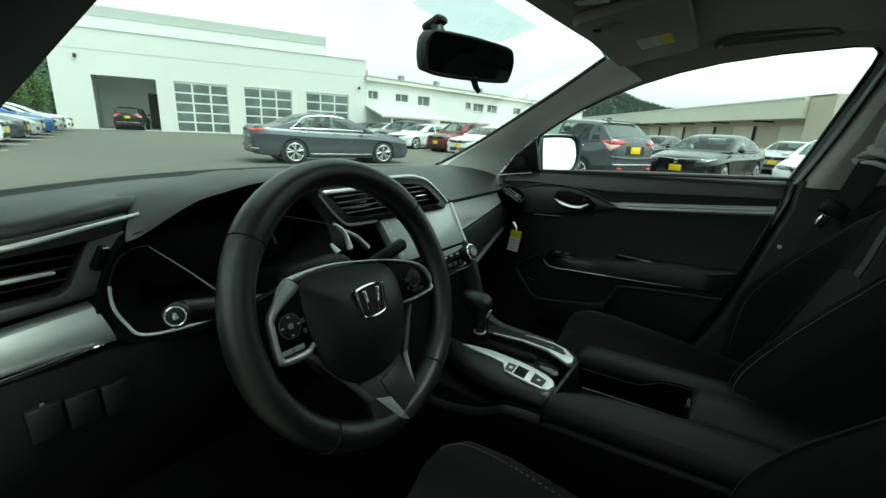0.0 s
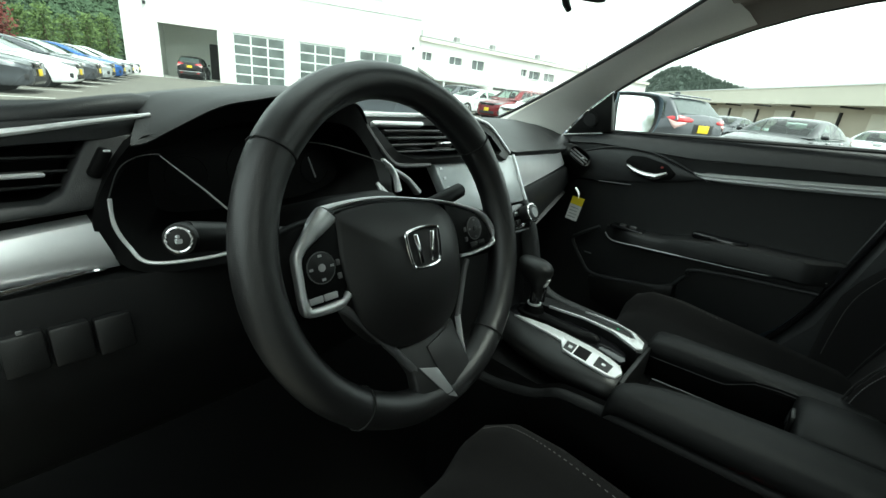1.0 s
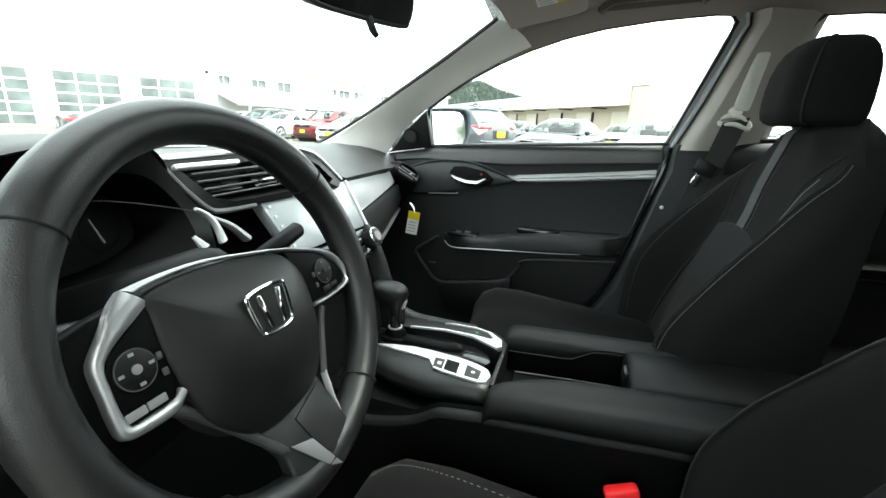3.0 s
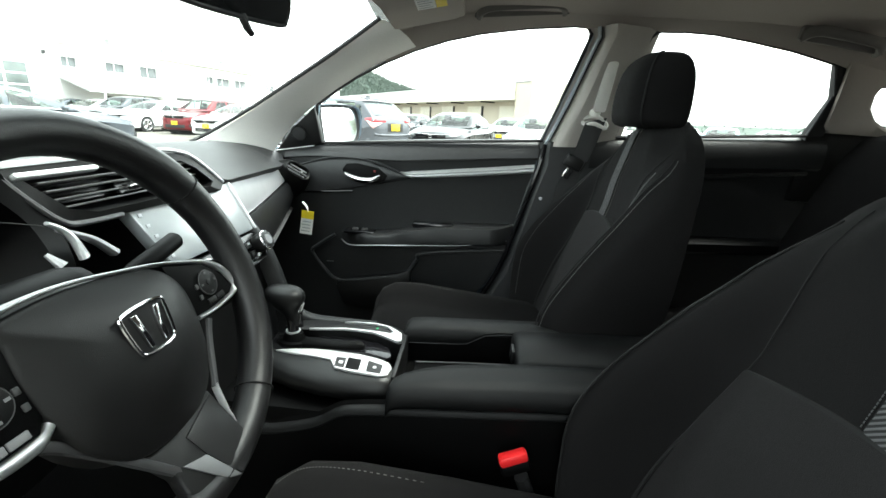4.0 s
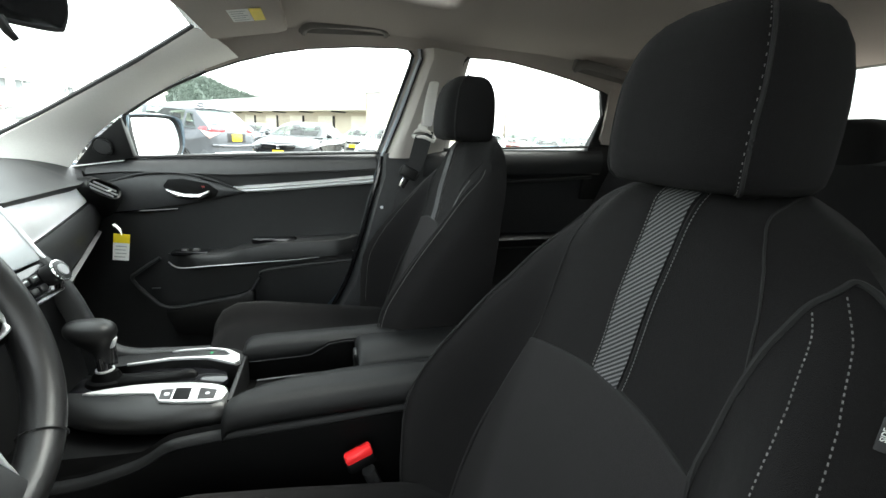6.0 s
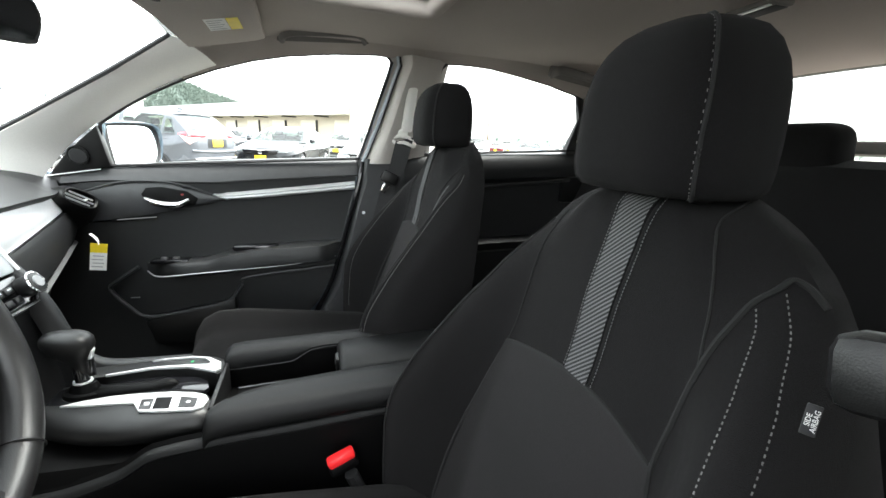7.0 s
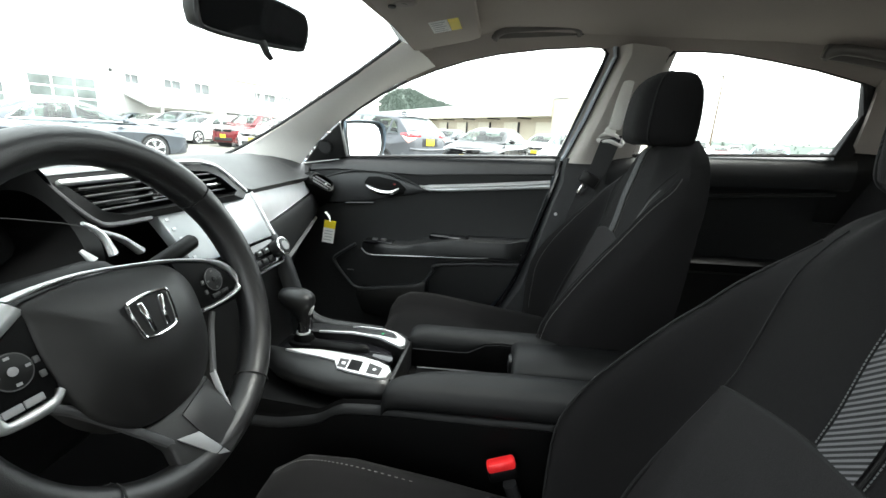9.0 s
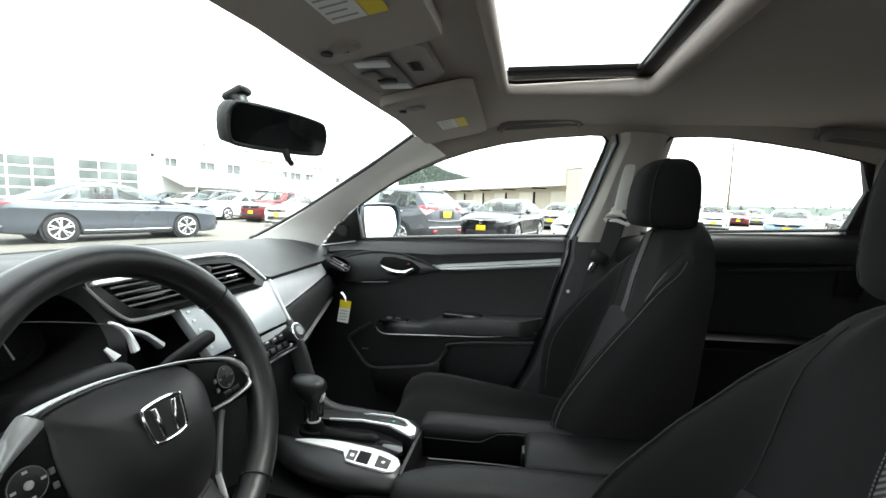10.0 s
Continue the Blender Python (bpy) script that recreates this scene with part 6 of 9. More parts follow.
    seam([(0.66, 0.52), (0.625, 0.66), (0.59, 0.755), (0.56, 0.836)], r=0.0022)
    seam([(0.56, 0.836), (0.555, 0.875), (0.61, 0.945), (0.72, 0.99), (0.84, 1.02)], r=0.0010)
    seam([(-0.62, 0.93), (-0.64, 0.985), (-0.66, 1.02), (-0.72, 1.045), (-0.86, 1.058), (-0.96, 1.062)], r=0.0012)
    # patterned stripe down the middle
    z1 = 1.06
    def sx(u, v):
        z = lerp(arch(0.0) + 0.003, z1, v)
        return front(across(-0.002 + (u - 0.5) * 0.039, z), z, 0.0035)
    part("stripe", grid(sx, 6, 24), M["stripe"], back, "grey slanting-stripe cloth panel")
    for k in (-0.5, 0.5):
        seam([(across(-0.002 + k * 0.042, z), z) for z in (0.864, 0.92, 0.98, 1.03, z1)], r=0.0012)
        stitches([(across(-0.002 + k * 0.050, z), z) for z in (0.864, 0.92, 0.98, 1.03, z1)], lambda a, z: front(a, z, 0.0012), 56, 0.0024, 0.0005, "thread" if s < 0 else "lowgrey")
    # stitched bolster crest
    seam([(0.85, 0.5), (0.86, 0.62), (0.865, 0.75), (0.86, 0.86), (0.86, 0.94), (0.90, 1.005)], r=0.0016)
    stitches([(0.885, 0.5), (0.89, 0.62), (0.895, 0.75), (0.89, 0.86), (0.89, 0.94), (0.93, 1.005)], lambda a, z: front(a, z, 0.0012), 150, 0.0026, 0.0006)
    if s < 0:
        seam([(0.72, 0.5), (0.72, 0.62), (0.71, 0.74), (0.69, 0.84), (0.70, 0.92), (0.76, 0.98)], "lowgrey", 0.0009, 0.0008)
    # outboard wing panel
    seam([(-0.64, 0.52), (-0.60, 0.68), (-0.55, 0.78), (-0.50, 0.848), (-0.60, 0.925), (-0.75, 0.985), (-0.87, 1.006), (-0.93, 1.014), (-0.97, 1.010), (-0.995, 1.0)], r=0.0026)
    stitches([(-0.78, 0.56), (-0.785, 0.7), (-0.79, 0.82), (-0.79, 0.895), (-0.80, 0.93), (-0.81, 0.97), (-0.80, 0.992)], lambda a, z: front(a, z, 0.0012), 112, 0.0022, 0.00055)
    stitches([(-0.90, 0.55), (-0.90, 0.8), (-0.905, 0.895), (-0.905, 0.935), (-0.905, 0.975), (-0.90, 1.006)], lambda a, z: front(a, z, 0.0012), 112, 0.0022, 0.00055)
    if airbag_tag:
        nz = Vector((-0.66, 0.70, 0.28)).normalized()
        ny = (Vector((0, 0, 1)) - nz * nz.z).normalized()
        nx = ny.cross(nz)
        mt = Matrix.Translation((-0.5915, -0.559, 0.9705)) @ Matrix((nx, ny, nz)).transposed().to_4x4() @ Matrix.Rotation(radians(-6), 4, "Z")
        t = part("tag", absorb(bmesh.new(), box((0, 0, 0), (0.0068, 0.0165, 0.0016), 0.0005), mt), M["rubber"], th, "small black woven tag with white lettering")
        for nm, dx in (("SIDE", -0.0015), ("AIRBAG", 0.0015)):
            cu = bpy.data.curves.new("lettering", "FONT")
            cu.body, cu.size, cu.align_x, cu.align_y, cu.extrude = nm, 0.0034, "CENTER", "CENTER", 0.0002
            dg = bpy.data.objects.new("lettering", cu)
            scene.collection.objects.link(dg)
            me = bpy.data.meshes.new_from_object(dg.evaluated_get(bpy.context.evaluated_depsgraph_get()))
            bpy.data.objects.remove(dg)
            me.materials.clear()
            me.materials.append(M["paper"])
            me.transform(ORIGIN[th.name].inverted() @ mt @ Matrix.Translation((dx, 0, 0.0014)) @ Matrix.Rotation(radians(90), 4, "Z"))
            ob = new("lettering", me)
            ob.parent = t
            ob["label"] = "white block lettering"
    # headrest on two posts: flat front, slab sides, rounded crown
    hy = -0.650 + dy + (0.010 if dy else 0.006)
    hx = cx + s * 0.002
    rings = []
    for f, w, d, yo in ((0.0, 0.074, 0.036, 0.0), (0.02, 0.086, 0.050, 0.0), (0.07, 0.0915, 0.058, 0.0), (0.16, 0.0930, 0.061, 0.0), (0.3, 0.093, 0.062, -0.001), (0.45, 0.0925, 0.061, -0.003), (0.6, 0.090, 0.059, -0.006), (0.74, 0.084, 0.055, -0.010), (0.85, 0.075, 0.048, -0.014), (0.93, 0.063, 0.038, -0.018), (0.98, 0.046, 0.026, -0.021), (1.0, 0.028, 0.013, -0.023)):
        z = lerp(1.062, 1.212 if dy else 1.220, f) + dz
        d *= 1.0 if dy else 0.9
        ring = []
        for i in range(40):
            a = 2 * math.pi * i / 40
            ca, sa_ = math.cos(a), math.sin(a)
            ring.append(Vector((hx + w * math.copysign(abs(ca) ** 0.55, ca), hy + 0.35 * yo + d * math.copysign(abs(sa_) ** 0.55, sa_) - 0.016 * abs(ca) ** 3, z)))
        rings.append(ring)
    hr = part("headrest", loft(rings), M["cloth"], th, "black cloth headrest", angle=70)
    for k in (-1, 1):
        part("headrest_post", tube([(hx + 0.052 * k, hy - 0.03, 1.03 + dz), (hx + 0.052 * k, hy - 0.005, 1.075 + dz)], 0.006, 10), M["chrome"], th, "chrome headrest post")
        part("post_collar", disc((hx + 0.052 * k, hy - 0.012, 1.066 + dz), 0.011, 0.012, (0, 0.3, 1), 16, 0.002), M["plastic"], th, "black post collar")
        bm = bmesh.new()
        line = []
        for r_ in rings:
            line.append((r_[4] if k > 0 else r_[16]).lerp(r_[5] if k > 0 else r_[15], 0.4))
        line = smooth_path(line, 6)
        for i in range(len(line) - 1):
            if i % 2 == 0:
                tube([line[i] + Vector((0, 0.0008, 0)), line[i].lerp(line[i + 1], 0.55) + Vector((0, 0.0008, 0))], 0.00045, 5, bm=bm)
        tagged(part("stitching", bm, M["thread" if k < 0 and airbag_tag else "rubber"], hr, "fine headrest stitching"), kind="stuff")
        part("seam", tube([p + Vector((0.003 * k, 0.0002, 0)) for p in line], 0.0018, 5), M["seam"], hr)
    # cushion
    rings = []
    for y, w, zt, zb in ((-0.60, 0.22, 0.60, 0.40), (-0.5, 0.238, 0.605, 0.38), (-0.4, 0.244, 0.615, 0.37), (-0.25, 0.246, 0.632, 0.37), (-0.12, 0.242, 0.648, 0.38), (-0.05, 0.235, 0.648, 0.4), (-0.015, 0.21, 0.635, 0.43), (0.0, 0.18, 0.61, 0.47)):
        ring = []
        for i in range(23):
            a = -1 + 2 * i / 22
            z = zt - 0.07 + 0.034 * step01(abs(a), 0.5, 0.8) - 0.04 * step01(abs(a), 0.84, 1.0)
            ring.append(Vector((cx + s * w * a, y, z)))
        ring += [Vector((cx + s * w, y, zb + 0.05)), Vector((cx + s * w * 0.9, y, zb)), Vector((cx - s * w * 0.9, y, zb)), Vector((cx - s * w, y, zb + 0.05))]
        rings.append(ring)
    cu = part("cushion", loft(rings), M["cloth"], th, "black cloth seat cushion", angle=60)
    for k in (-0.78, 0.78):
        line = smooth_path([Vector((cx + s * k * w, y, zt - 0.0365)) for y, w, zt in ((-0.5, 0.238, 0.603), (-0.4, 0.244, 0.613), (-0.25, 0.246, 0.63), (-0.12, 0.242, 0.648), (-0.05, 0.235, 0.648), (-0.016, 0.21, 0.636))], 26)
        bm = bmesh.new()
        for i in range(0, len(line) - 1, 2):
            tube([line[i] + Vector((0, 0, -0.0004)), line[i].lerp(line[i + 1], 0.9) + Vector((0, 0, -0.0004))], 0.0006, 5, bm=bm)
        tagged(part("stitching", bm, M["thread"], cu, "light grey stitching"), kind="stuff")
    part("side_cover", box((cx + s * 0.24, -0.35, 0.44), (0.02, 0.4, 0.12), 0.01), M["plastic"], th, "black plastic side cover")
    part("side_cover", box((cx - s * 0.24, -0.35, 0.44), (0.02, 0.4, 0.12), 0.01), M["plastic"], th, "black plastic side cover")
    part("rail", box((cx + 0.2, -0.32, 0.30), (0.03, 0.6, 0.08), 0.006), M["rubber"], th, "dark seat rail")
    part("rail", box((cx - 0.2, -0.32, 0.30), (0.03, 0.6, 0.08), 0.006), M["rubber"], th, "dark seat rail")
    return th


seat("driver_seat", -0.365, 1, "black cloth driver seat with grey striped panel", airbag_tag=True)
seat("passenger_seat", 0.355, -1, "black cloth front passenger seat with grey striped panel", 0.014, 0.028)


def rear_bench():
    th = thing("rear_bench", "black cloth rear bench seat with three headrests", "car seat", (0, -1.3, 0.4))
    rings = []
    for x in [lerp(-0.64, 0.64, i / 24) for i in range(25)]:
        k = 0.02 * math.cos(x * 9.8)
        rings.append([Vector((x, y + k * f, z)) for y, z, f in ((-1.12, 0.55, 0), (-1.17, 0.7, 1), (-1.24, 0.9, 1), (-1.29, 1.03, 0.6), (-1.32, 1.085, 0), (-1.37, 1.10, 0), (-1.43, 1.09, 0), (-1.45, 0.55, 0))])
    part("backrest", loft(rings), M["cloth"], th, "black cloth rear backrest")
    rings = [[Vector((x, y, z + 0.012 * math.cos(x * 9.8))) for y, z in ((-0.84, 0.40), (-0.83, 0.50), (-0.86, 0.54), (-0.98, 0.545), (-1.16, 0.53), (-1.16, 0.4))] for x in [lerp(-0.64, 0.64, i / 24) for i in range(25)]]
    part("cushion", loft(rings), M["cloth"], th, "black cloth rear cushion")
    for x, w in ((-0.37, 0.125), (0.0, 0.10), (0.37, 0.125)):
        part("headrest", ellipsoid((x, -1.36, 1.10), (w, 0.045, 0.075), pose(0, 0, 0, -6), 4.5, 28, 14), M["cloth"], th, "low black cloth headrest")


rear_bench()


# ---- fittings ----
def buckle():
    th = thing("belt_buckle", "red and black driver seat belt buckle on its stalk", "belt buckle", (-0.10, -0.38, 0.55))
    m = pose(0, 0, 0, -18, 8, 6)
    part("housing", box((-0.127, -0.348, 0.600), (0.023, 0.046, 0.022), 0.006, m=m), M["void"], th, "black housing")
    part("release_button", box((-0.128, -0.344, 0.613), (0.02, 0.044, 0.016), 0.005, m=m), M["red"], th, "bright red release button")
    part("stalk", tube([(-0.122, -0.36, 0.575), (-0.11, -0.40, 0.47)], 0.011, 8), M["rubber"], th, "black stalk")


def seat_belt():
    th = thing("seat_belt", "dark seat belt with pale upper guide on the centre pillar", "seat belt", (0.64, -0.58, 0.9))
    def strap(pts, w):
        bm = bmesh.new()
        rows = [[bm.verts.new(Vector(p) + Vector(d) * k) for d, k in ((w_, 1), (w_, -1))] for p, w_ in pts]
        rows2 = [[bm.verts.new(v.co + Vector((-0.002, 0, 0))) for v in r] for r in rows]
        for R in (rows, rows2):
            for a, b in zip(R, R[1:]):
                bm.faces.new((a[0], a[1], b[1], b[0]))
        for a, b, c, d in zip(rows, rows[1:], rows2, rows2[1:]):
            bm.faces.new((a[0], b[0], d[0], c[0]))
            bm.faces.new((a[1], b[1], d[1], c[1]))
        return bm
    w = (0, 0.028, -0.007)
    part("upper_slot", box((0.602, -0.600, 1.19), (0.016, 0.034, 0.13), 0.006, m=pose(0, 0, 0, 4, -14)), M["pillar"], th, "pale height adjuster")
    part("guide", tube(smooth_path([Vector((0.628, -0.59, 1.098)) + Vector(p) for p in ((0, 0.030, 0.012), (-0.006, 0.0, 0.017), (0, -0.031, 0.0), (0, -0.031, -0.014), (-0.006, 0.0, -0.003), (0, 0.030, -0.003))], 4, True), 0.006, 8, True), M["pillar"], th, "pale plastic belt guide")
    part("guide_cap", disc((0.625, -0.586, 1.125), 0.016, 0.014, (-1, 0, 0.2), 18, 0.003), M["pillar"], th, "pale bolt cover")
    part("strap", strap([((0.622, -0.592, 1.105), w), ((0.63, -0.575, 1.03), w), ((0.645, -0.545, 0.94), w), ((0.655, -0.51, 0.8), w), ((0.66, -0.48, 0.6), w), ((0.665, -0.47, 0.4), w)], 1), M["strap"], th, "dark grey webbing")
    part("tongue", box((0.63, -0.548, 0.985), (0.018, 0.055, 0.035), 0.006, m=pose(0, 0, 0, 25)), M["plastic"], th, "black belt tongue")
    part("tongue_plate", box((0.618, -0.53, 0.955), (0.004, 0.02, 0.03), 0.001, m=pose(0, 0, 0, 30)), M["chrome"], th, "bright metal tongue")
    part("trim_clip", disc((0.664, -0.47, 0.87), 0.005, 0.006, (-1, 0, 0), 14, 0.001), M["satin"], th, "small bright trim clip")


def driver_belt():
    th = thing("seat_belt", "black driver seat belt tongue hanging at the centre pillar", "seat belt", (-0.62, -0.62, 0.9))
    part("tongue", box((-0.628, -0.535, 1.019), (0.040, 0.03, 0.034), 0.009, m=pose(0, 0, 0, 10, 10, 20)), M["plastic"], th, "black belt tongue")
    part("strap", tube([(-0.655, -0.60, 1.16), (-0.638, -0.548, 1.02), (-0.665, -0.56, 0.9), (-0.675, -0.57, 0.5)], 0.02, 8, flat=0.08, up=(0, 1, 0)), M["strap"], th, "dark webbing")


def inner_mirror():
    th = thing("rear_view_mirror", "black interior rear-view mirror on the windscreen", "mirror", (-0.05, 0.06, 1.23))
    m = pose(-0.052, 0.062, 1.2345, 9, 0, -18)
    def outline(k, y):
        return [m @ Vector((p.x * k * 0.88, y, p.y * k * 0.9)) for p in smooth_path([(x, z, 0) for x, z in ((-0.110, 0.012), (-0.103, 0.028), (-0.087, 0.034), (0.0, 0.035), (0.087, 0.03), (0.105, 0.02), (0.110, 0.0), (0.105, -0.02), (0.092, -0.03), (0.0, -0.034), (-0.087, -0.033), (-0.105, -0.022))], 3, True)]
    part("housing", loft([outline(1.0, -0.004), outline(1.03, 0.004), outline(1.0, 0.02), outline(0.75, 0.036), outline(0.3, 0.042)]), M["plastic"], th, "black plastic housing")
    bm = bmesh.new()
    dip = m @ pose(0, 0, 0, 4) @ m.inverted()
    bm.faces.new([bm.verts.new(dip @ p) for p in outline(0.955, -0.0075)])
    part("glass", bm, M["mirror"], th, "mirror glass", smooth=False)
    part("rim", tube(outline(0.98, -0.004), 0.0035, 6, True), M["rubber"], th, "black rim")
    part("tab", tube([m @ Vector((0.01, -0.002, -0.027)), m @ Vector((0.015, -0.008, -0.042)), m @ Vector((0.022, -0.01, -0.049))], [0.006, 0.0055, 0.004], 8), M["plastic"], th, "black dipping tab")
    part("stem", tube([m @ Vector((-0.06, 0.03, 0.02)), (-0.09, 0.10, 1.268), (-0.085, 0.115, 1.284)], [0.011, 0.01, 0.014], 12), M["plastic"], th, "black stem")
    part("foot", box((-0.085, 0.115, 1.286), (0.03, 0.04, 0.014), 0.008, m=pose(0, 0, 0, -24)), M["plastic"], th, "black foot on the glass")


def visor(cx, w, sx, label):
    th = thing("sun_visor", label, "sun visor", (cx, -0.1, 1.32), "sun visors")
    rings = []
    z0 = lambda x, y: roof_z(x, y) - 0.016
    pts = [(-w, -0.055), (-w * 0.97, -0.045), (w * 0.97, -0.045), (w, -0.055), (w, -0.195), (w * 0.93, -0.215), (-w * 0.93, -0.222), (-w, -0.205)]
    up = [Vector((cx + x, y, z0(cx + x, y) + 0.006)) for x, y in pts]
    lo = [Vector((cx + x, y, z0(cx + x, y) - 0.012)) for x, y in pts]
    mid = [Vector((cx + (p.x - cx) * 1.012, p.y + 0.002 * (1 if p.y > -0.1 else -1), p.z + 0.009)) for p in lo]
    inner = [Vector((cx + (p.x - cx) * 0.97, lerp(p.y, -0.13, 0.05), p.z - 0.002)) for p in lo]
    part("board", loft([up, mid, lo, inner]), M["liner"], th, "grey fabric visor board")
    # label plate on the underside
    lx = cx + 0.03
    f = lambda x, y, o: Vector((x, y, z0(x, y) - 0.0185 - o))
    for nm, mt, y0, y1 in (("label", "paper", -0.118, -0.158), ("label", "yellow", -0.159, -0.182)):
        bm = bmesh.new()
        bm.faces.new([bm.verts.new(f(x, y, 0.0)) for x, y in ((lx - 0.04, y1), (lx + 0.04, y1), (lx + 0.04, y0), (lx - 0.04, y0))])
        p = part("label_" + ("white" if mt == "paper" else "yellow"), bm, M[mt], th, "white printed warning label" if mt == "paper" else "yellow warning label", smooth=False)
    for k in range(5):
        bm = bmesh.new()
        x = lx - 0.03 + 0.014 * k
        bm.faces.new([bm.verts.new(f(xx, y, 0.0006)) for xx, y in ((x, -0.122), (x, -0.152 + 0.006 * (k % 2)), (x + 0.004, -0.152 + 0.006 * (k % 2)), (x + 0.004, -0.122))])
        part("print_bar", bm, M["greyink"], th, smooth=False)
    part("hinge", tube([(cx - sx * w * 0.9, -0.045, z0(cx - sx * w, -0.045) - 0.004), (cx + sx * w * 0.2, -0.045, z0(cx, -0.045) - 0.004)], 0.005, 8), M["liner"], th, "grey hinge rod")
    xc = cx + sx * (w - 0.054)
    part("clip", ellipsoid((xc, -0.088, z0(xc, -0.088) - 0.012), (0.020, 0.034, 0.006), None, 2.4, 24, 10), M["console_grey"], th, "grey oval visor clip")
    for y in (-0.076, -0.098):
        part("clip_hole", disc((xc + sx * 0.003, y, z0(xc, y) - 0.0180), 0.0075, 0.003, (0, 0, 1), 16), M["rubber"], th, "dark clip hole")


def overhead():
    th = thing("overhead_console", "grey overhead console with map lights and switches", "console", (0, -0.1, 1.34))
    f = lambda x, y, o=0.0: Vector((x, y, roof_z(x, y) - 0.006 - o))
    ol = [(-0.096, -0.062), (-0.085, -0.050), (0.085, -0.050), (0.100, -0.062), (0.108, -0.10), (0.09, -0.165), (0.07, -0.180), (-0.07, -0.180), (-0.09, -0.165), (-0.108, -0.10)]
    cen = (0.0, -0.112)
    part("housing", loft([[f(x, y, -0.01) for x, y in ol], [f(x, y, 0.003) for x, y in ol], [f(lerp(x, cen[0], 0.05), lerp(y, cen[1], 0.05), 0.008) for x, y in ol], [f(lerp(x, cen[0], 0.12), lerp(y, cen[1], 0.12), 0.007) for x, y in ol]]), M["console_grey"], th, "grey plastic housing", angle=30)
    part("lamp_recess", box(f(0.004, -0.090, 0.0075), (0.155, 0.07, 0.003), 0.006), M["handle_grey"], th, "darker lamp recess")
    for x in (-0.056, 0.064):
        part("map_light", box(f(x, -0.090, 0.010), (0.026, 0.060, 0.004), 0.003, 3), M["lens"], th, "frosted map light lens")
    for y in (-0.075, -0.105):
        part("switch", box(f(-0.008, y, 0.010), (0.028, 0.026, 0.005), 0.002, 3), M["handle_grey"], th, "dark rocker switch")
    part("sunroof_switch", box(f(0.028, -0.09, 0.011), (0.014, 0.034, 0.006), 0.003), M["rubber"], th, "black sunroof switch")
    for k in range(6):
        part("speaker_slot", box(f(-0.017 + 0.007 * k, -0.144, 0.0085), (0.0034, 0.024, 0.002)), M["rubber"], th, "dark speaker slot")


def grab_handle(x, y0, y1, z0, z1, s=1):
    th = thing("grab_handle", "grey fold-up grab handle on the roof rail", "grab handle", (s * x, (y0 + y1) / 2, z0), "grab handles")
    a, b = Vector((x, y0, z0)), Vector((x, y1, z1))
    pts = [a + Vector((0.012, 0, -0.012)), a + Vector((-0.012, -0.008, -0.004)), a.lerp(b, 0.2) + Vector((-0.02, 0, 0.002)), a.lerp(b, 0.8) + Vector((-0.02, 0, 0.002)), b + Vector((-0.012, 0.008, -0.004)), b + Vector((0.012, 0, -0.012))]
    part("bar", flip(tube(smooth_path(pts, 6), 0.009, 10, flat=1.4), s), M["handle_grey"], th, "grey grip bar")
    part("backplate", flip(prism([a + Vector((0.002, 0.012, -0.02)), b + Vector((0.002, -0.012, -0.02)), b + Vector((-0.008, -0.01, 0.018)), a + Vector((-0.008, 0.01, 0.018))], (0.012, 0, 0.004), 0.004), s), M["handle_grey"], th, "dark grey recess plate")


def roof_hook():
    th = thing("roof_lamp", "slim dark rear roof lamp with a bright edge", "lamp", (-0.055, -1.1, 1.36))
    m = pose(-0.055, -1.10, roof_z(-0.05, -1.1) - 0.004, 3, 0, -8)
    part("housing", absorb(bmesh.new(), box((0, 0, 0), (0.11, 0.045, 0.012), 0.005), m), M["handle_grey"], th, "dark grey housing")
    part("bright_edge", absorb(bmesh.new(), box((0, 0.016, -0.0065), (0.09, 0.006, 0.003), 0.001), m), M["satin"], th, "thin bright edge")
    part("lens", absorb(bmesh.new(), box((0, -0.006, -0.0062), (0.09, 0.026, 0.002), 0.001), m), M["rubber"], th, "unlit dark lens")


def hang_tag():
    th = thing("hang_tag", "yellow and white paper tag hanging from the glovebox", "tag", (0.594, 0.235, 0.77))
    m = Matrix.Translation((0.594, 0.236, 0.772)) @ pose(0, 0, 0, 4, 9, -78)
    part("card", absorb(bmesh.new(), box((0, 0, -0.017), (0.036, 0.0012, 0.05)), m), M["paper"], th, "white card")
    part("yellow_band", absorb(bmesh.new(), box((0, 0, 0.02), (0.036, 0.0016, 0.025)), m), M["yellow"], th, "yellow header")
    for k in range(4):
        part("print_bar", absorb(bmesh.new(), box((-0.002 * (k % 2), 0, -0.002 - 0.01 * k), (0.024, 0.0019, 0.0022)), m), M["greyink"], th)
    part("strap", tube(smooth_path([m @ Vector((0.0, 0, 0.03)), m @ Vector((-0.006, 0.002, 0.045)), m @ Vector((-0.02, 0.01, 0.055))], 5), 0.005, 8, flat=0.25), M["paper"], th, "white paper strap")


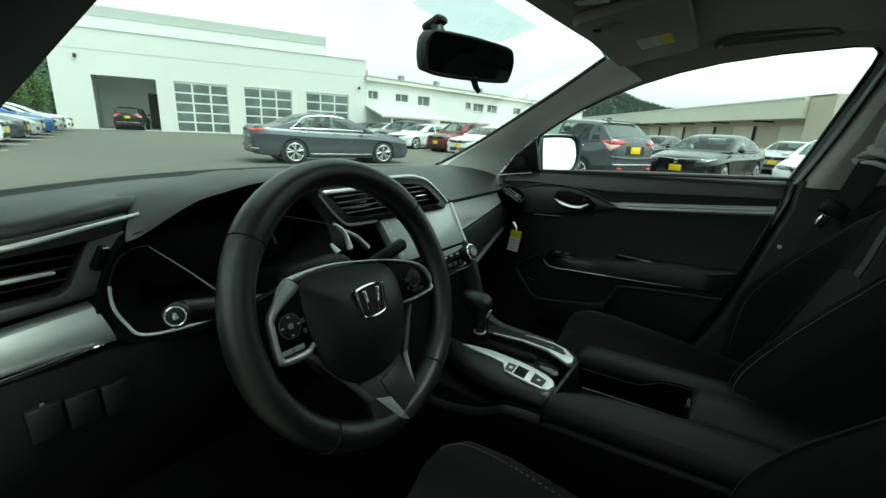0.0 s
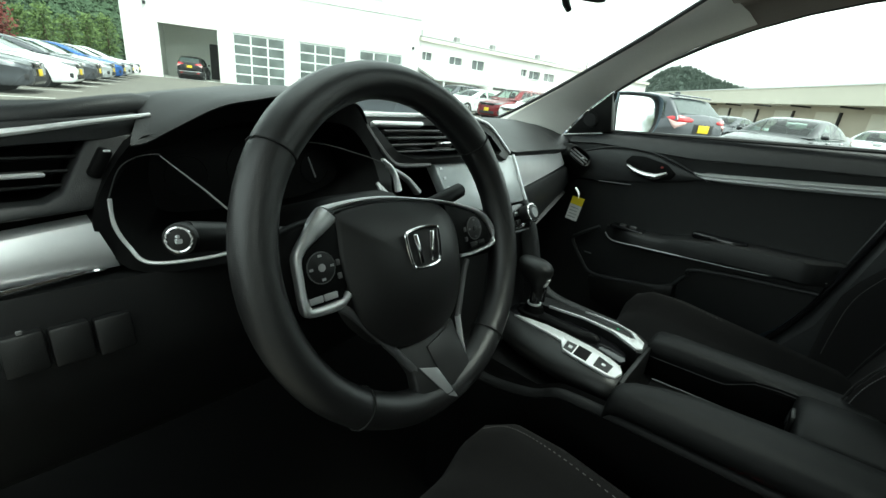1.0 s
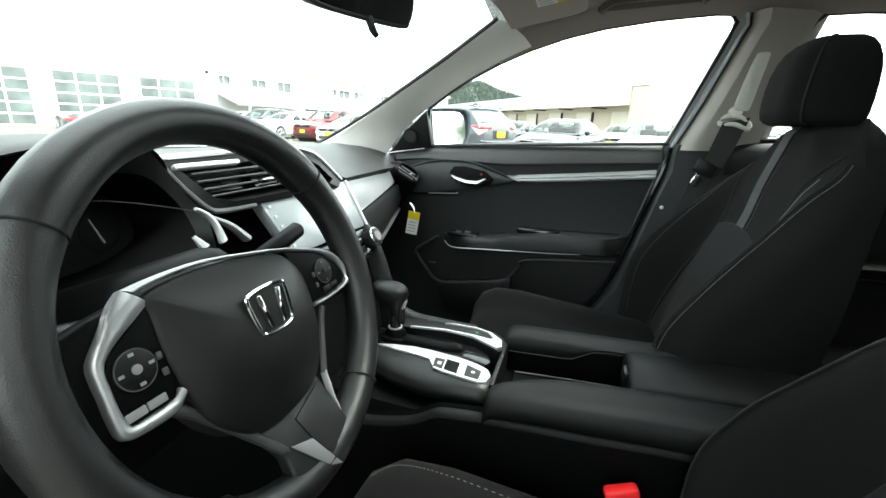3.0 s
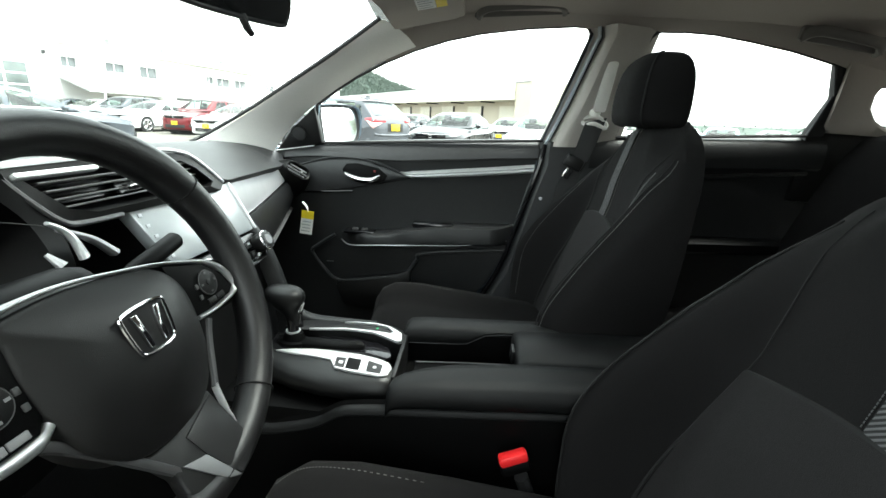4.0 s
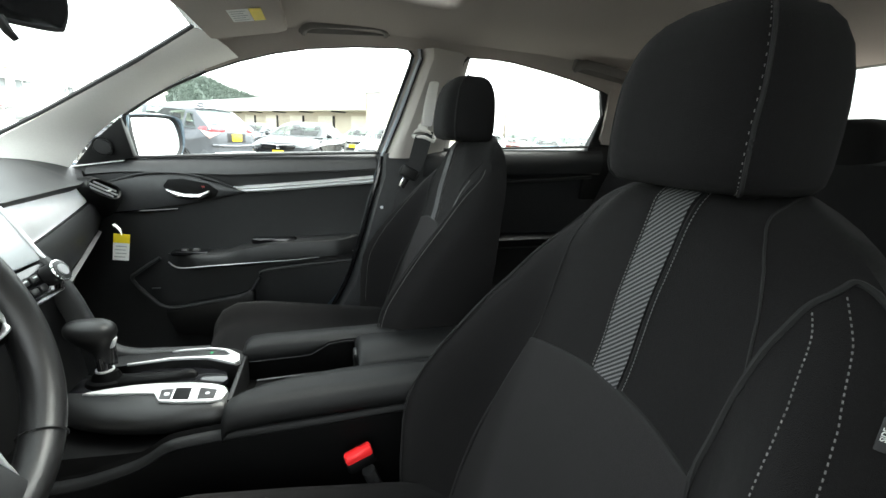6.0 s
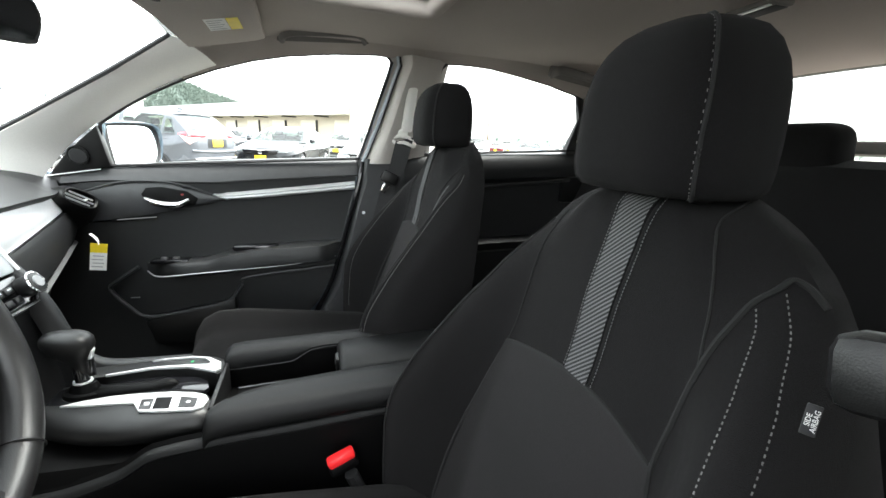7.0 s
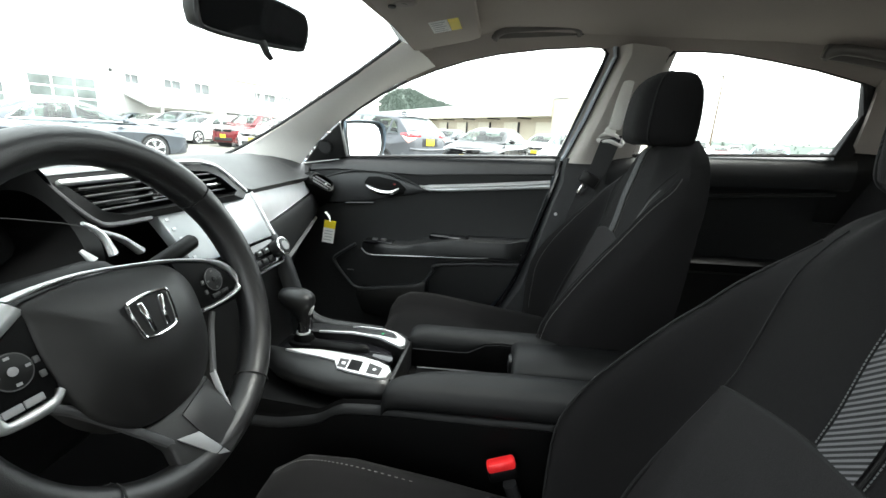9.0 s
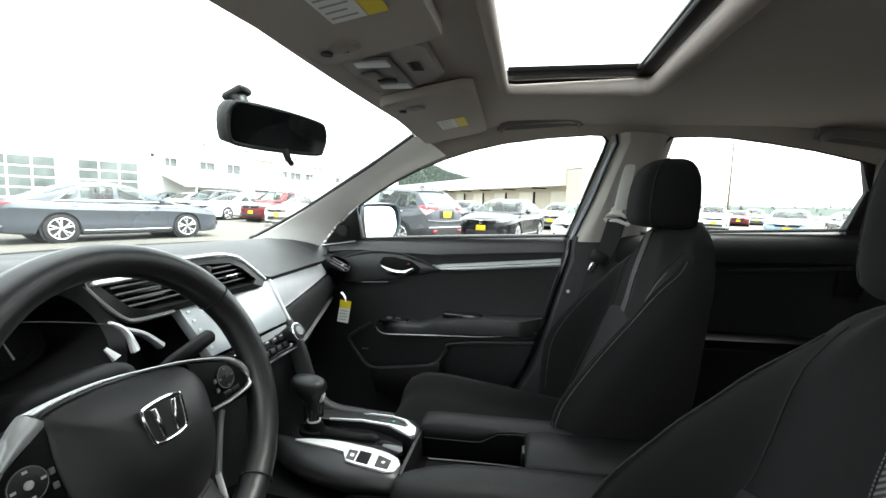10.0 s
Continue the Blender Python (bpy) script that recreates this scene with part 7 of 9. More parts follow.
def outer_mirror():
    th = thing("door_mirror", "blue-grey passenger door mirror with bright glass", "mirror", (0.86, 0.22, 0.98))
    ol = [(p.x, p.y) for p in smooth_path([(-0.074, -0.052, 0), (-0.076, 0.046, 0), (-0.064, 0.060, 0), (0.02, 0.064, 0), (0.062, 0.058, 0), (0.078, 0.036, 0), (0.076, -0.02, 0), (0.056, -0.052, 0), (0.02, -0.064, 0), (-0.05, -0.062, 0)], 4, True)]
    turn = pose(0.858, 0.217, 1.051, 0, 0, -37)

    def at(k, y, dx=0.0):
        return [turn @ Vector((x * k + dx, y, z * k)) for x, z in ol]
    part("housing", loft([at(1.0, 0.012), at(1.05, -0.020), at(1.11, -0.022), at(1.14, 0.0), at(1.10, 0.03, 0.008), at(0.95, 0.065, 0.02), at(0.6, 0.09, 0.03), at(0.2, 0.1, 0.03)]), M["door_paint"], th, "blue-grey painted housing")
    m = turn @ pose(0, -0.016, 0, -8, 0, 4)
    bm = bmesh.new()
    bm.faces.new([bm.verts.new(m @ Vector((x, 0, z))) for x, z in ol])
    part("glass", bm, M["mirror"], th, "mirror glass", smooth=False)
    part("rim", tube([m @ Vector((x * 1.04, 0.0, z * 1.04)) for x, z in ol], 0.0065, 6, True), M["rubber"], th, "black rim")
    part("foot", tube([(0.72, 0.30, 0.975), (0.78, 0.295, 0.985), (0.84, 0.285, 1.0)], [0.028, 0.022, 0.026], 10, flat=0.7), M["plastic"], th, "black foot")


buckle()
seat_belt()
driver_belt()
inner_mirror()
visor(0.31, 0.192, -1, "grey passenger sun visor with a warning label")
visor(-0.31, 0.192, 1, "grey driver sun visor with a warning label")
overhead()
grab_handle(0.552, -0.25, -0.463, 1.356, 1.371)
grab_handle(0.548, -1.04, -1.22, 1.331, 1.302)
grab_handle(0.548, -1.04, -1.22, 1.331, 1.302, -1)
hang_tag()
roof_hook()
outer_mirror()


# ---- outdoors ----
GZ = -0.05
M["asphalt"] = material("worn_grey_asphalt", (0.118, 0.112, 0.096), 0.9, var=0.3, scale=9, bump=0.6, bscale=90, big=0.12)
M["white_wall"] = material("white_painted_block", (0.70, 0.69, 0.672), 0.75, var=0.05, scale=1.5, bump=0.3, bscale=30, big=0.15)
M["parapet"] = material("pale_grey_flashing", (0.50, 0.51, 0.49), 0.7, var=0.08, scale=1.5, bump=0.1, big=0.2)
M["beige_wall"] = material("beige_painted_metal", (0.52, 0.47, 0.38), 0.75, var=0.07, scale=1.2, bump=0.2, bscale=20, big=0.1)
M["cream"] = material("cream_fascia_paint", (0.68, 0.65, 0.56), 0.7, var=0.06, scale=0.8, bump=0.1, big=0.1)
M["grey_wall"] = material("grey_room_paint", (0.86, 0.88, 0.83), 0.8, var=0.06, scale=2, bump=0.2, bscale=40, big=0.3)
M["door_frame"] = material("white_door_frame", (0.78, 0.8, 0.79), 0.5, var=0.04, bump=0)
M["bay_glass"] = material("dull_bay_glass", (0.13, 0.15, 0.145), 0.12, var=0.5, scale=0.8, bump=0, spec=0.7, big=0.4)
M["roof_grey"] = material("grey_shingle", (0.30, 0.30, 0.29), 0.85, var=0.15, scale=6, bump=0.5, bscale=30)
M["dark_open"] = material("dark_interior_wall", (0.05, 0.05, 0.048), 0.9, var=0.3, bump=0)
M["tyre"] = material("tyre_rubber", (0.025, 0.025, 0.026), 0.8, var=0.2, bump=0.3, bscale=200)
M["alloy"] = material("silver_alloy", (0.62, 0.63, 0.64), 0.28, metal=0.9, var=0.05, bump=0)
M["car_glass_side"] = glass("greenish_car_glass", (0.60, 0.70, 0.65), 0.8)
M["lamp_pale"] = material("pale_lamp_lens", (0.62, 0.40, 0.38), 0.12, var=0.15, scale=20, bump=0, coat=1.0)
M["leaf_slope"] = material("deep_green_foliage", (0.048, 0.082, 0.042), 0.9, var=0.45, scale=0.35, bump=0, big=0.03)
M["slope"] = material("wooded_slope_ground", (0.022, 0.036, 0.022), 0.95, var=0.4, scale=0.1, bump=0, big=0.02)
M["car_glass"] = material("dark_car_glass", (0.055, 0.07, 0.068), 0.06, var=0.15, bump=0, spec=0.6, coat=0.2)
M["office_glass"] = material("grey_office_glass", (0.14, 0.15, 0.155), 0.25, var=0.2, scale=0.8, bump=0, spec=0.25)
M["lamp_white"] = material("clear_headlamp", (0.14, 0.15, 0.155), 0.08, var=0.15, scale=30, bump=0, coat=1.0)
M["lamp_red"] = material("red_tail_lamp", (0.55, 0.02, 0.03), 0.12, var=0.15, scale=20, bump=0, coat=1.0)
M["plate"] = material("yellow_plain_plate", (0.78, 0.56, 0.02), 0.5, var=0.05, bump=0)
M["leaf"] = material("dark_green_foliage", (0.055, 0.075, 0.060), 0.9, var=0.2, scale=0.35, bump=0, big=0.02)
M["leaf2"] = material("light_green_foliage", (0.075, 0.12, 0.028), 0.85, var=0.5, scale=0.8, bump=0, big=0.05)
M["hill"] = material("wooded_hill_ground", (0.055, 0.075, 0.062), 0.95, var=0.2, scale=0.06, bump=0, big=0.01)
M["red_leaf"] = material("dark_red_foliage", (0.12, 0.025, 0.02), 0.85, var=0.4, scale=0.8, bump=0)
M["bark"] = material("brown_bark", (0.12, 0.09, 0.06), 0.9, var=0.3, scale=4, bump=0.4, bscale=20)
M["line"] = material("worn_white_road_paint", (0.55, 0.55, 0.52), 0.8, var=0.25, scale=6, bump=0, big=0.5)

PAINT = {}


def paint(name, c, metal=0.35):
    if name not in PAINT:
        PAINT[name] = material(name + "_car_paint", c, 0.26, metal=metal, var=0.04, scale=4, bump=0, coat=0.4, spec=0.3, big=0.8)
    return PAINT[name]


paint("grey", (0.080, 0.089, 0.104))
paint("slate", (0.095, 0.10, 0.112), 0.25)
paint("dark_grey", (0.07, 0.075, 0.085))
paint("silver", (0.42, 0.44, 0.45))
paint("white", (0.78, 0.8, 0.8), 0.0)
paint("black", (0.012, 0.013, 0.015))
paint("blue", (0.03, 0.10, 0.32))
paint("red", (0.16, 0.015, 0.02))
paint("pale_blue", (0.25, 0.36, 0.46))


def outdoors_ground():
    bm = bmesh.new()
    rings = [0, 6, 14, 30, 60, 120, 300, 900, 2500]
    prev = None
    c = bm.verts.new((0, 0, GZ))
    for r in rings[1:]:
        row = [bm.verts.new((r * math.cos(a), r * math.sin(a), GZ)) for a in (2 * math.pi * i / 40 for i in range(40))]
        for i in range(40):
            j = (i + 1) % 40
            if prev is None:
                bm.faces.new((c, row[i], row[j]))
            else:
                bm.faces.new((prev[i], row[i], row[j], prev[j]))
        prev = row
    single("ground", bm, M["asphalt"], "worn grey asphalt car lot reaching the horizon", "ground", (0, 0, GZ), kind="structure")
    for i in range(9):
        bm = box((0, 0, 0.002), (4.8, 0.1, 0.004))
        ob = single("parking_line", bm, M["line"], "worn white painted parking line", "road marking", (0, 0, 0), "parking lines", smooth=False)
        ob.matrix_world = pose(15.5 - 0.85 * (i - 3) * 0.98, 2.0 - 2.8 * (i - 3), GZ, 0, 0, -17)
    for i in range(9):
        bm = box((0, 0, 0.002), (5.0, 0.1, 0.004))
        ob = single("parking_line", bm, M["line"], "worn white painted parking line", "road marking", (0, 0, 0), "parking lines", smooth=False)
        ob.matrix_world = pose(-0.9 + 1.08 * i, 14.1 + 2.85 * i, GZ, 0, 0, -6)


outdoors_ground()

# cars: x ahead, y to the left, z up, origin on the ground under the middle
KINDS = {
    "sedan": dict(L=4.63, W=1.80, H=1.416, wb=2.70, belt=0.96, hood=0.93, trunk=1.05, nose=0.72, ws=(0.98, 0.12), rw=(-1.62, -0.98), r=0.32, kind="sedan"),
    "saloon": dict(L=4.89, W=1.85, H=1.465, wb=2.775, belt=0.98, hood=0.95, trunk=1.035, nose=0.74, ws=(1.05, 0.2), rw=(-1.72, -1.0), r=0.335, kind="sedan"),
    "crossover": dict(L=4.30, W=1.77, H=1.60, wb=2.61, belt=1.06, hood=1.0, trunk=1.19, nose=0.8, ws=(1.0, 0.32), rw=(-2.02, -1.55), r=0.335, kind="suv"),
}


def car_template(key, name):
    k = KINDS[key]
    L, W, H, wb, r = k["L"], k["W"] / 2, k["H"], k["wb"], k["r"]
    th = new(name)
    ORIGIN[th.name] = Matrix()
    suv = k["kind"] == "suv"
    P = lambda *a, **kw: part(*a, local=True, **kw)
    n0 = L / 2
    axles = (wb / 2 + 0.04, -wb / 2 + 0.04)
    # plan of the lower body, tail to nose: x, underside, top, half width
    if suv:
        st = [(-n0, 0.40, k["trunk"] - 0.14, 0.66), (-n0 + 0.05, 0.32, k["trunk"] - 0.04, 0.80), (-n0 + 0.16, 0.27, k["trunk"], 0.92), (-n0 + 0.42, 0.24, k["belt"] + 0.06, 0.985)]
    else:
        st = [(-n0, 0.36, k["trunk"] - 0.16, 0.66), (-n0 + 0.05, 0.29, k["trunk"] - 0.03, 0.80), (-n0 + 0.18, 0.25, k["trunk"] + 0.01, 0.92), (k["rw"][0] - 0.1, 0.21, k["trunk"], 0.985)]
    st += [(-1.2, 0.18, k["belt"] + 0.035, 1.0), (-0.6, 0.17, k["belt"] + 0.015, 1.0), (0.3, 0.17, k["belt"], 1.0), (k["ws"][0], 0.17, k["hood"] + 0.02, 1.0), (n0 - 0.8, 0.17, k["hood"] - 0.04, 1.0), (n0 - 0.45, 0.17, k["hood"] - 0.10, 0.985), (n0 - 0.2, 0.19, k["nose"] + 0.06, 0.92), (n0 - 0.06, 0.22, k["nose"], 0.78), (n0, 0.30, k["nose"] - 0.06, 0.62)]
    waist = [(0.0, 0.90), (0.05, 0.955), (0.22, 0.985), (0.45, 0.978), (0.66, 0.995), (0.72, 1.0), (0.80, 0.968), (0.90, 0.925), (0.97, 0.86), (1.0, 0.78)]

    def flank(x, z, o=0.0):
        """Half width of the lower body at height z."""
        zb, zt, w = spline(x, st)
        return W * w * table((z - zb) / (zt - zb), waist)[0] + o

    def arch_z(x):
        z = 0.0
        for ax in axles:
            q = (r + 0.05) ** 2 - (x - ax) ** 2
            if q > 0:
                z = max(z, r + math.sqrt(q))
        return z

    xs = sorted({round(-n0 + 0.06 * i, 3) for i in range(int(L / 0.06) + 1)} | {n0, -n0 + 0.02, n0 - 0.02})
    rings = []
    for x in xs:
        zb, zt, w = spline(x, st)
        za = max(zb, arch_z(x))
        pr = [(0.0, za), (0.6 * w * W, za)]
        for f in (0.0, 0.05, 0.14, 0.22, 0.34, 0.45, 0.58, 0.66, 0.72, 0.80, 0.90, 0.97):
            z = max(za, zb + f * (zt - zb))
            pr.append((W * w * table((z - zb) / (zt - zb), waist)[0], z))
        pr += [(0.55 * w * W, zt + 0.005), (0.0, zt + 0.02)]
        rings.append([Vector((x, y, z)) for y, z in pr] + [Vector((x, -y, z)) for y, z in pr[-2:0:-1]])
    P("body", loft(rings), paint("grey", None), th, "painted lower body", angle=28)
    # cabin: sections across, under a smooth roof line
    zb, zr = k["belt"] - 0.02, H
    f0, f1, r0, r1 = k["ws"][0], k["ws"][1], k["rw"][0], k["rw"][1]
    if suv:
        ctl = [(f0 + 0.12, zb), (f0, zb + 0.06), (lerp(f0, f1, 0.6), zb + 0.36), (f1 - 0.05, zr - 0.045), (-0.35, zr), (-1.1, zr - 0.02), (r1 - 0.05, zr - 0.075), (r1 - 0.16, zr - 0.14), (r0 - 0.02, zb + 0.1), (r0 - 0.06, zb)]
    else:
        ctl = [(f0 + 0.12, zb), (f0, zb + 0.045), (lerp(f0, f1, 0.6), zb + 0.30), (f1 - 0.1, zr - 0.045), (-0.4, zr), (r1 + 0.1, zr - 0.055), (lerp(r1, r0, 0.55), zb + 0.27), (r0 - 0.05, zb + 0.105), (r0 - 0.3, zb + 0.06)]
    prof = sorted((-p.x, p.y) for p in smooth_path([(x, z, 0) for x, z in ctl], 8))

    def skin(x, q, o=0.0):
        """q: 0 at the belt, 1 at the middle of the roof; o lifts off the skin."""
        h = max(0.002, table(-x, prof)[0] - zb)
        wbelt = W * (0.93 - 0.06 * max(0.0, abs(x + 0.3) - 0.9))
        ws_ = wbelt - 0.33 * h
        y, z = table(q, [(0.0, wbelt, 0.0), (0.3, wbelt - 0.14 * h, 0.42 * h), (0.55, ws_ + 0.03 * h, 0.80 * h), (0.64, ws_ - 0.03, 0.88 * h), (0.74, ws_ * 0.86, 0.95 * h), (0.87, ws_ * 0.5, 0.988 * h), (1.0, 0.0, h)])
        return Vector((x, y + o, zb + z + 0.6 * o))

    xm = lerp(f0, r0, 0.46)
    # side windows: front edge, rear edge (both lean), lower and upper limits
    lean = lambda a, b: (lambda v: lerp(a, b, v))
    panes = [(lean(f0 - 0.28, f1 - 0.08), lean(xm + 0.05, xm + 0.05), 0.07, 0.56),
             (lean(xm - 0.03, xm - 0.03), lean(r0 + 0.62, r1 + 0.12), 0.07, 0.56),
             (lean(r0 + 0.57, r1 + 0.07), lean(r0 + 0.26, r1 - 0.06), 0.09, 0.53)]
    rear_x = (r1 - (0.14 if suv else 0.06), r0 + (0.03 if suv else 0.12))
    front_x = (f0 - 0.02, f1 - 0.02)

    def glazed(x, q):
        for a, b, q0, q1 in panes:
            if q0 <= q <= q1 and b((q - q0) / (q1 - q0)) < x < a((q - q0) / (q1 - q0)):
                return True
        return q > 0.75 and (front_x[1] < x < front_x[0] or rear_x[1] < x < rear_x[0])

    lo, hi = prof[0][0], prof[-1][0]
    n = int((hi - lo) / 0.035)
    xs = [-(lo + (hi - lo) * i / n) for i in range(n + 1)]
    qs = [0, 0.07, 0.12, 0.18, 0.24, 0.3, 0.36, 0.42, 0.48, 0.56, 0.64, 0.69, 0.75, 0.8, 0.87, 0.94, 1.0]
    bm = bmesh.new()
    for s in (1, -1):
        vs = [[bm.verts.new((p.x, s * p.y, p.z)) for p in (skin(x, q) for q in qs)] for x in xs]
        for i in range(n):
            for j in range(len(qs) - 1):
                if all(glazed(x, q) for x in (xs[i], xs[i + 1]) for q in (qs[j] + 0.001, qs[j + 1] - 0.001)):
                    continue
                f = (vs[i][j], vs[i + 1][j], vs[i + 1][j + 1], vs[i][j + 1])
                bm.faces.new(f if s == 1 else f[::-1])
    bmesh.ops.remove_doubles(bm, verts=bm.verts, dist=0.0005)
    P("roof", bm, paint("grey", None), th, label="painted roof and pillars", angle=50)

    def screen_patch(name, xa, xb, label):
        """Glass across the whole width, between two stations."""
        def fn(u, v):
            x = lerp(xa, xb, v)
            t = 2 * u - 1
            p = skin(x, 1.0 - (0.30 if suv and x < 0 else 0.27) * abs(t) ** 0.9)
            q = skin(x + 0.01, 1.0) - skin(x - 0.01, 1.0)
            nrm = Vector((-q.z, 0, q.x)).normalized()
            if nrm.z < 0:
                nrm = -nrm
            return Vector((p.x, math.copysign(p.y, t), p.z)) + nrm * 0.007
        P(name, grid(fn, 14, 10), M["car_glass" if suv and xa < 0 else "car_glass_side"], th, label=label, angle=60)
    screen_patch("windscreen", *front_x, "tinted windscreen")
    screen_patch("rear_window", *rear_x, "tinted rear window")
    # dark cabin: a tub under the glass, two front seats and a bench
    P("cabin_floor", box(((f0 + r0) / 2 - 0.05, 0, zb + 0.035), (f0 - r0 - 0.3, 1.56 * W, 0.03), 0.01), M["dark_open"], th, "dark cabin lining")
    for s in (1, -1):
        P("front_seat", box((-0.18, s * 0.36, zb + 0.11), (0.14, 0.46, 0.22), 0.05), M["tyre"], th, "dark seat back")
        P("front_headrest", box((-0.22, s * 0.36, zb + 0.30), (0.09, 0.25, 0.15), 0.04), M["tyre"], th)
    P("rear_bench", box((-1.05, 0, zb + 0.10), (0.16, 1.2, 0.18), 0.05), M["tyre"], th, "dark rear bench")

    def outline(u, z, front, s, o):
        """A point on the body round its corner: u from the flank (0) to the middle of the end (1)."""
        e = 1 if front else -1
        if u < 0.65:
            x = e * lerp(n0 - 0.60, n0, math.sin(u / 0.65 * math.pi / 2))
            y = flank(x, z)
            c = u / 0.65
            return Vector((x + e * o * c, s * (y + o * (1 - 0.6 * c)), z))
        y = flank(e * n0, z) * (1 - (u - 0.65) / 0.35)
        return Vector((e * (n0 + o), s * y, z))

    def lamp(name, front, s, u0, u1, lower, upper, mat, label):
        """A lens that follows the body's corner; lower and upper: heights along it."""
        def fn(u, v):
            e = math.sin(math.pi * v) ** 0.5 * math.sin(math.pi * min(1, max(0, u))) ** 0.4
            return outline(lerp(u0, u1, u), lerp(table(u, lower)[0], table(u, upper)[0], v), front, s, 0.006 + 0.018 * e)
        P(name, grid(fn, 18, 6), mat, th, label=label, angle=60)

    for s in (1, -1):
        for a, b, q0, q1 in panes:
            def fn(u, v):
                p = skin(lerp(a(v), b(v), u), lerp(q0, q1, v), 0.004)
                return Vector((p.x, s * p.y, p.z))
            P("side_window", grid(fn, 10, 6), M["car_glass_side"], th, label="greenish side glass", angle=60)
        P("window_trim", tube([Vector((p.x, s * p.y, p.z)) for p in (skin(lerp(f0 - 0.25, r0 + 0.28, i / 12), 0.055, 0.006) for i in range(13))], 0.008, 6), M["chrome" if key == "saloon" else "rubber"], th, "window trim")
        if key == "saloon":
            top = [skin(lerp(f1 - 0.02, r1 + 0.0, i / 8), 0.575, 0.006) for i in range(9)]
            top += [skin(r1 - 0.12, 0.50, 0.006), skin(lerp(r1, r0, 0.5) + 0.06, 0.26, 0.006), skin(r0 + 0.30, 0.11, 0.008), skin(r0 + 0.40, 0.05, 0.008)]
            P("window_arch", tube(smooth_path([Vector((p.x, s * p.y, p.z)) for p in top], 3), 0.011, 6), M["chrome"], th, "bright arch over the side windows")
        zs = 0.235
        P("sill", tube([(x, s * flank(x, zs, 0.0), zs) for x in (axles[1] + r + 0.08, -0.4, 0.4, axles[0] - r - 0.08)], 0.022, 8), M["rubber"], th, "black sill")
        P("sill_trim", tube([(x, s * flank(x, 0.29, 0.004), 0.29) for x in (axles[1] + r + 0.1, -0.4, 0.4, axles[0] - r - 0.1)], 0.007, 6), M["satin"], th, "bright sill line")
        # thin black tube draws the shade along the pressed waist crease
        P("waist_line", tube([(lerp(f0 + 0.25, -n0 + 0.55, i / 12), s * flank(lerp(f0 + 0.25, -n0 + 0.55, i / 12), zb - 0.135 + 0.006 * i, 0.001), zb - 0.135 + 0.006 * i) for i in range(13)], 0.005, 4), M["rubber"], th, "pressed waist crease")
        for lx in (xm, f0 - 0.13):
            P("door_line", tube([(lx + 0.02 - 0.02 * i / 6, s * flank(lx, lerp(0.30, zb - 0.03, i / 6), 0.0), lerp(0.30, zb - 0.03, i / 6)) for i in range(7)], 0.004, 4), M["rubber"], th)
        for hx in (xm + 0.15, xm - 0.85):
            P("door_handle", box((hx, s * flank(hx, zb - 0.075, 0.012), zb - 0.075), (0.17, 0.03, 0.028), 0.01), M["satin"], th, "bright door handle")
        P("mirror", ellipsoid((f0 - 0.30, s * (W + 0.07), zb + 0.05), (0.06, 0.085, 0.05), None, 3.0, 14, 8), paint("grey", None), th, "painted door mirror")
        zh = k["nose"] - 0.02
        lamp("headlamp", True, s, 0.10, 0.80, [(0, zh + 0.07), (0.5, zh - 0.035), (1, zh - 0.045)], [(0, zh + 0.085), (0.5, zh + 0.055), (1, zh - 0.005)], M["lamp_white"], "clear wrap-round headlamp")
        if suv:
            zl = 1.03
            lamp("tail_lamp", False, s, 0.14, 0.72, [(0, zl + 0.06), (0.45, zl - 0.015), (1, zl - 0.005)], [(0, zl + 0.09), (0.45, zl + 0.115), (1, zl + 0.06)], M["lamp_red"], "red wrap-round tail lamp")
            lamp("reverse_lamp", False, s, 0.24, 0.60, [(0, zl + 0.02), (0.5, zl - 0.16), (1, zl - 0.04)], [(0, zl + 0.03), (0.5, zl - 0.018), (1, zl - 0.014)], M["lamp_pale"], "pale lower lamp lens")
        else:
            zl = k["trunk"] - 0.13
            lamp("tail_lamp", False, s, 0.20, 0.80, [(0, zl + 0.02), (0.4, zl - 0.045), (1, zl - 0.02)], [(0, zl + 0.045), (0.4, zl + 0.055), (1, zl + 0.03)], M["lamp_red"], "red wrap-round tail lamp")
            lamp("reverse_lamp", False, s, 0.30, 0.80, [(0, zl + 0.0), (0.4, zl + 0.018), (1, zl - 0.005)], [(0, zl + 0.012), (0.4, zl + 0.04), (1, zl + 0.012)], M["lamp_pale"], "pale lens strip")
            lamp("bumper_trim", False, s, 0.36, 0.70, [(0, 0.40), (1, 0.39)], [(0, 0.43), (1, 0.435)], M["chrome"], "bright rear bumper trim")
        P("reflector", tube([outline(u, 0.47, False, s, 0.03) for u in (0.60, 0.66, 0.72)], 0.02, 8, flat=1.3), M["lamp_red"], th, "small red reflector")
        P("fog_surround", box((n0 - 0.155, s * W * 0.66, 0.40), (0.14, 0.34, 0.15), 0.04, m=pose(0, 0, 0, 0, 0, -20 * s)), M["rubber"], th, "black fog lamp surround")
        for x in axles:
            if suv:
                P("arch", tube([(x + (r + 0.06) * math.cos(q * math.pi / 12), s * (W * 0.985), r + (r + 0.06) * math.sin(q * math.pi / 12)) for q in range(13)], 0.035, 6, flat=0.6), M["rubber"], th, "black wheel arch cladding")
            wheel = P("wheel", disc((x, s * (W - 0.125), r), r, 0.215, (0, 1, 0), 32, 0.035), M["tyre"], th, "black tyre")
            ORIGIN[wheel.name] = Matrix()
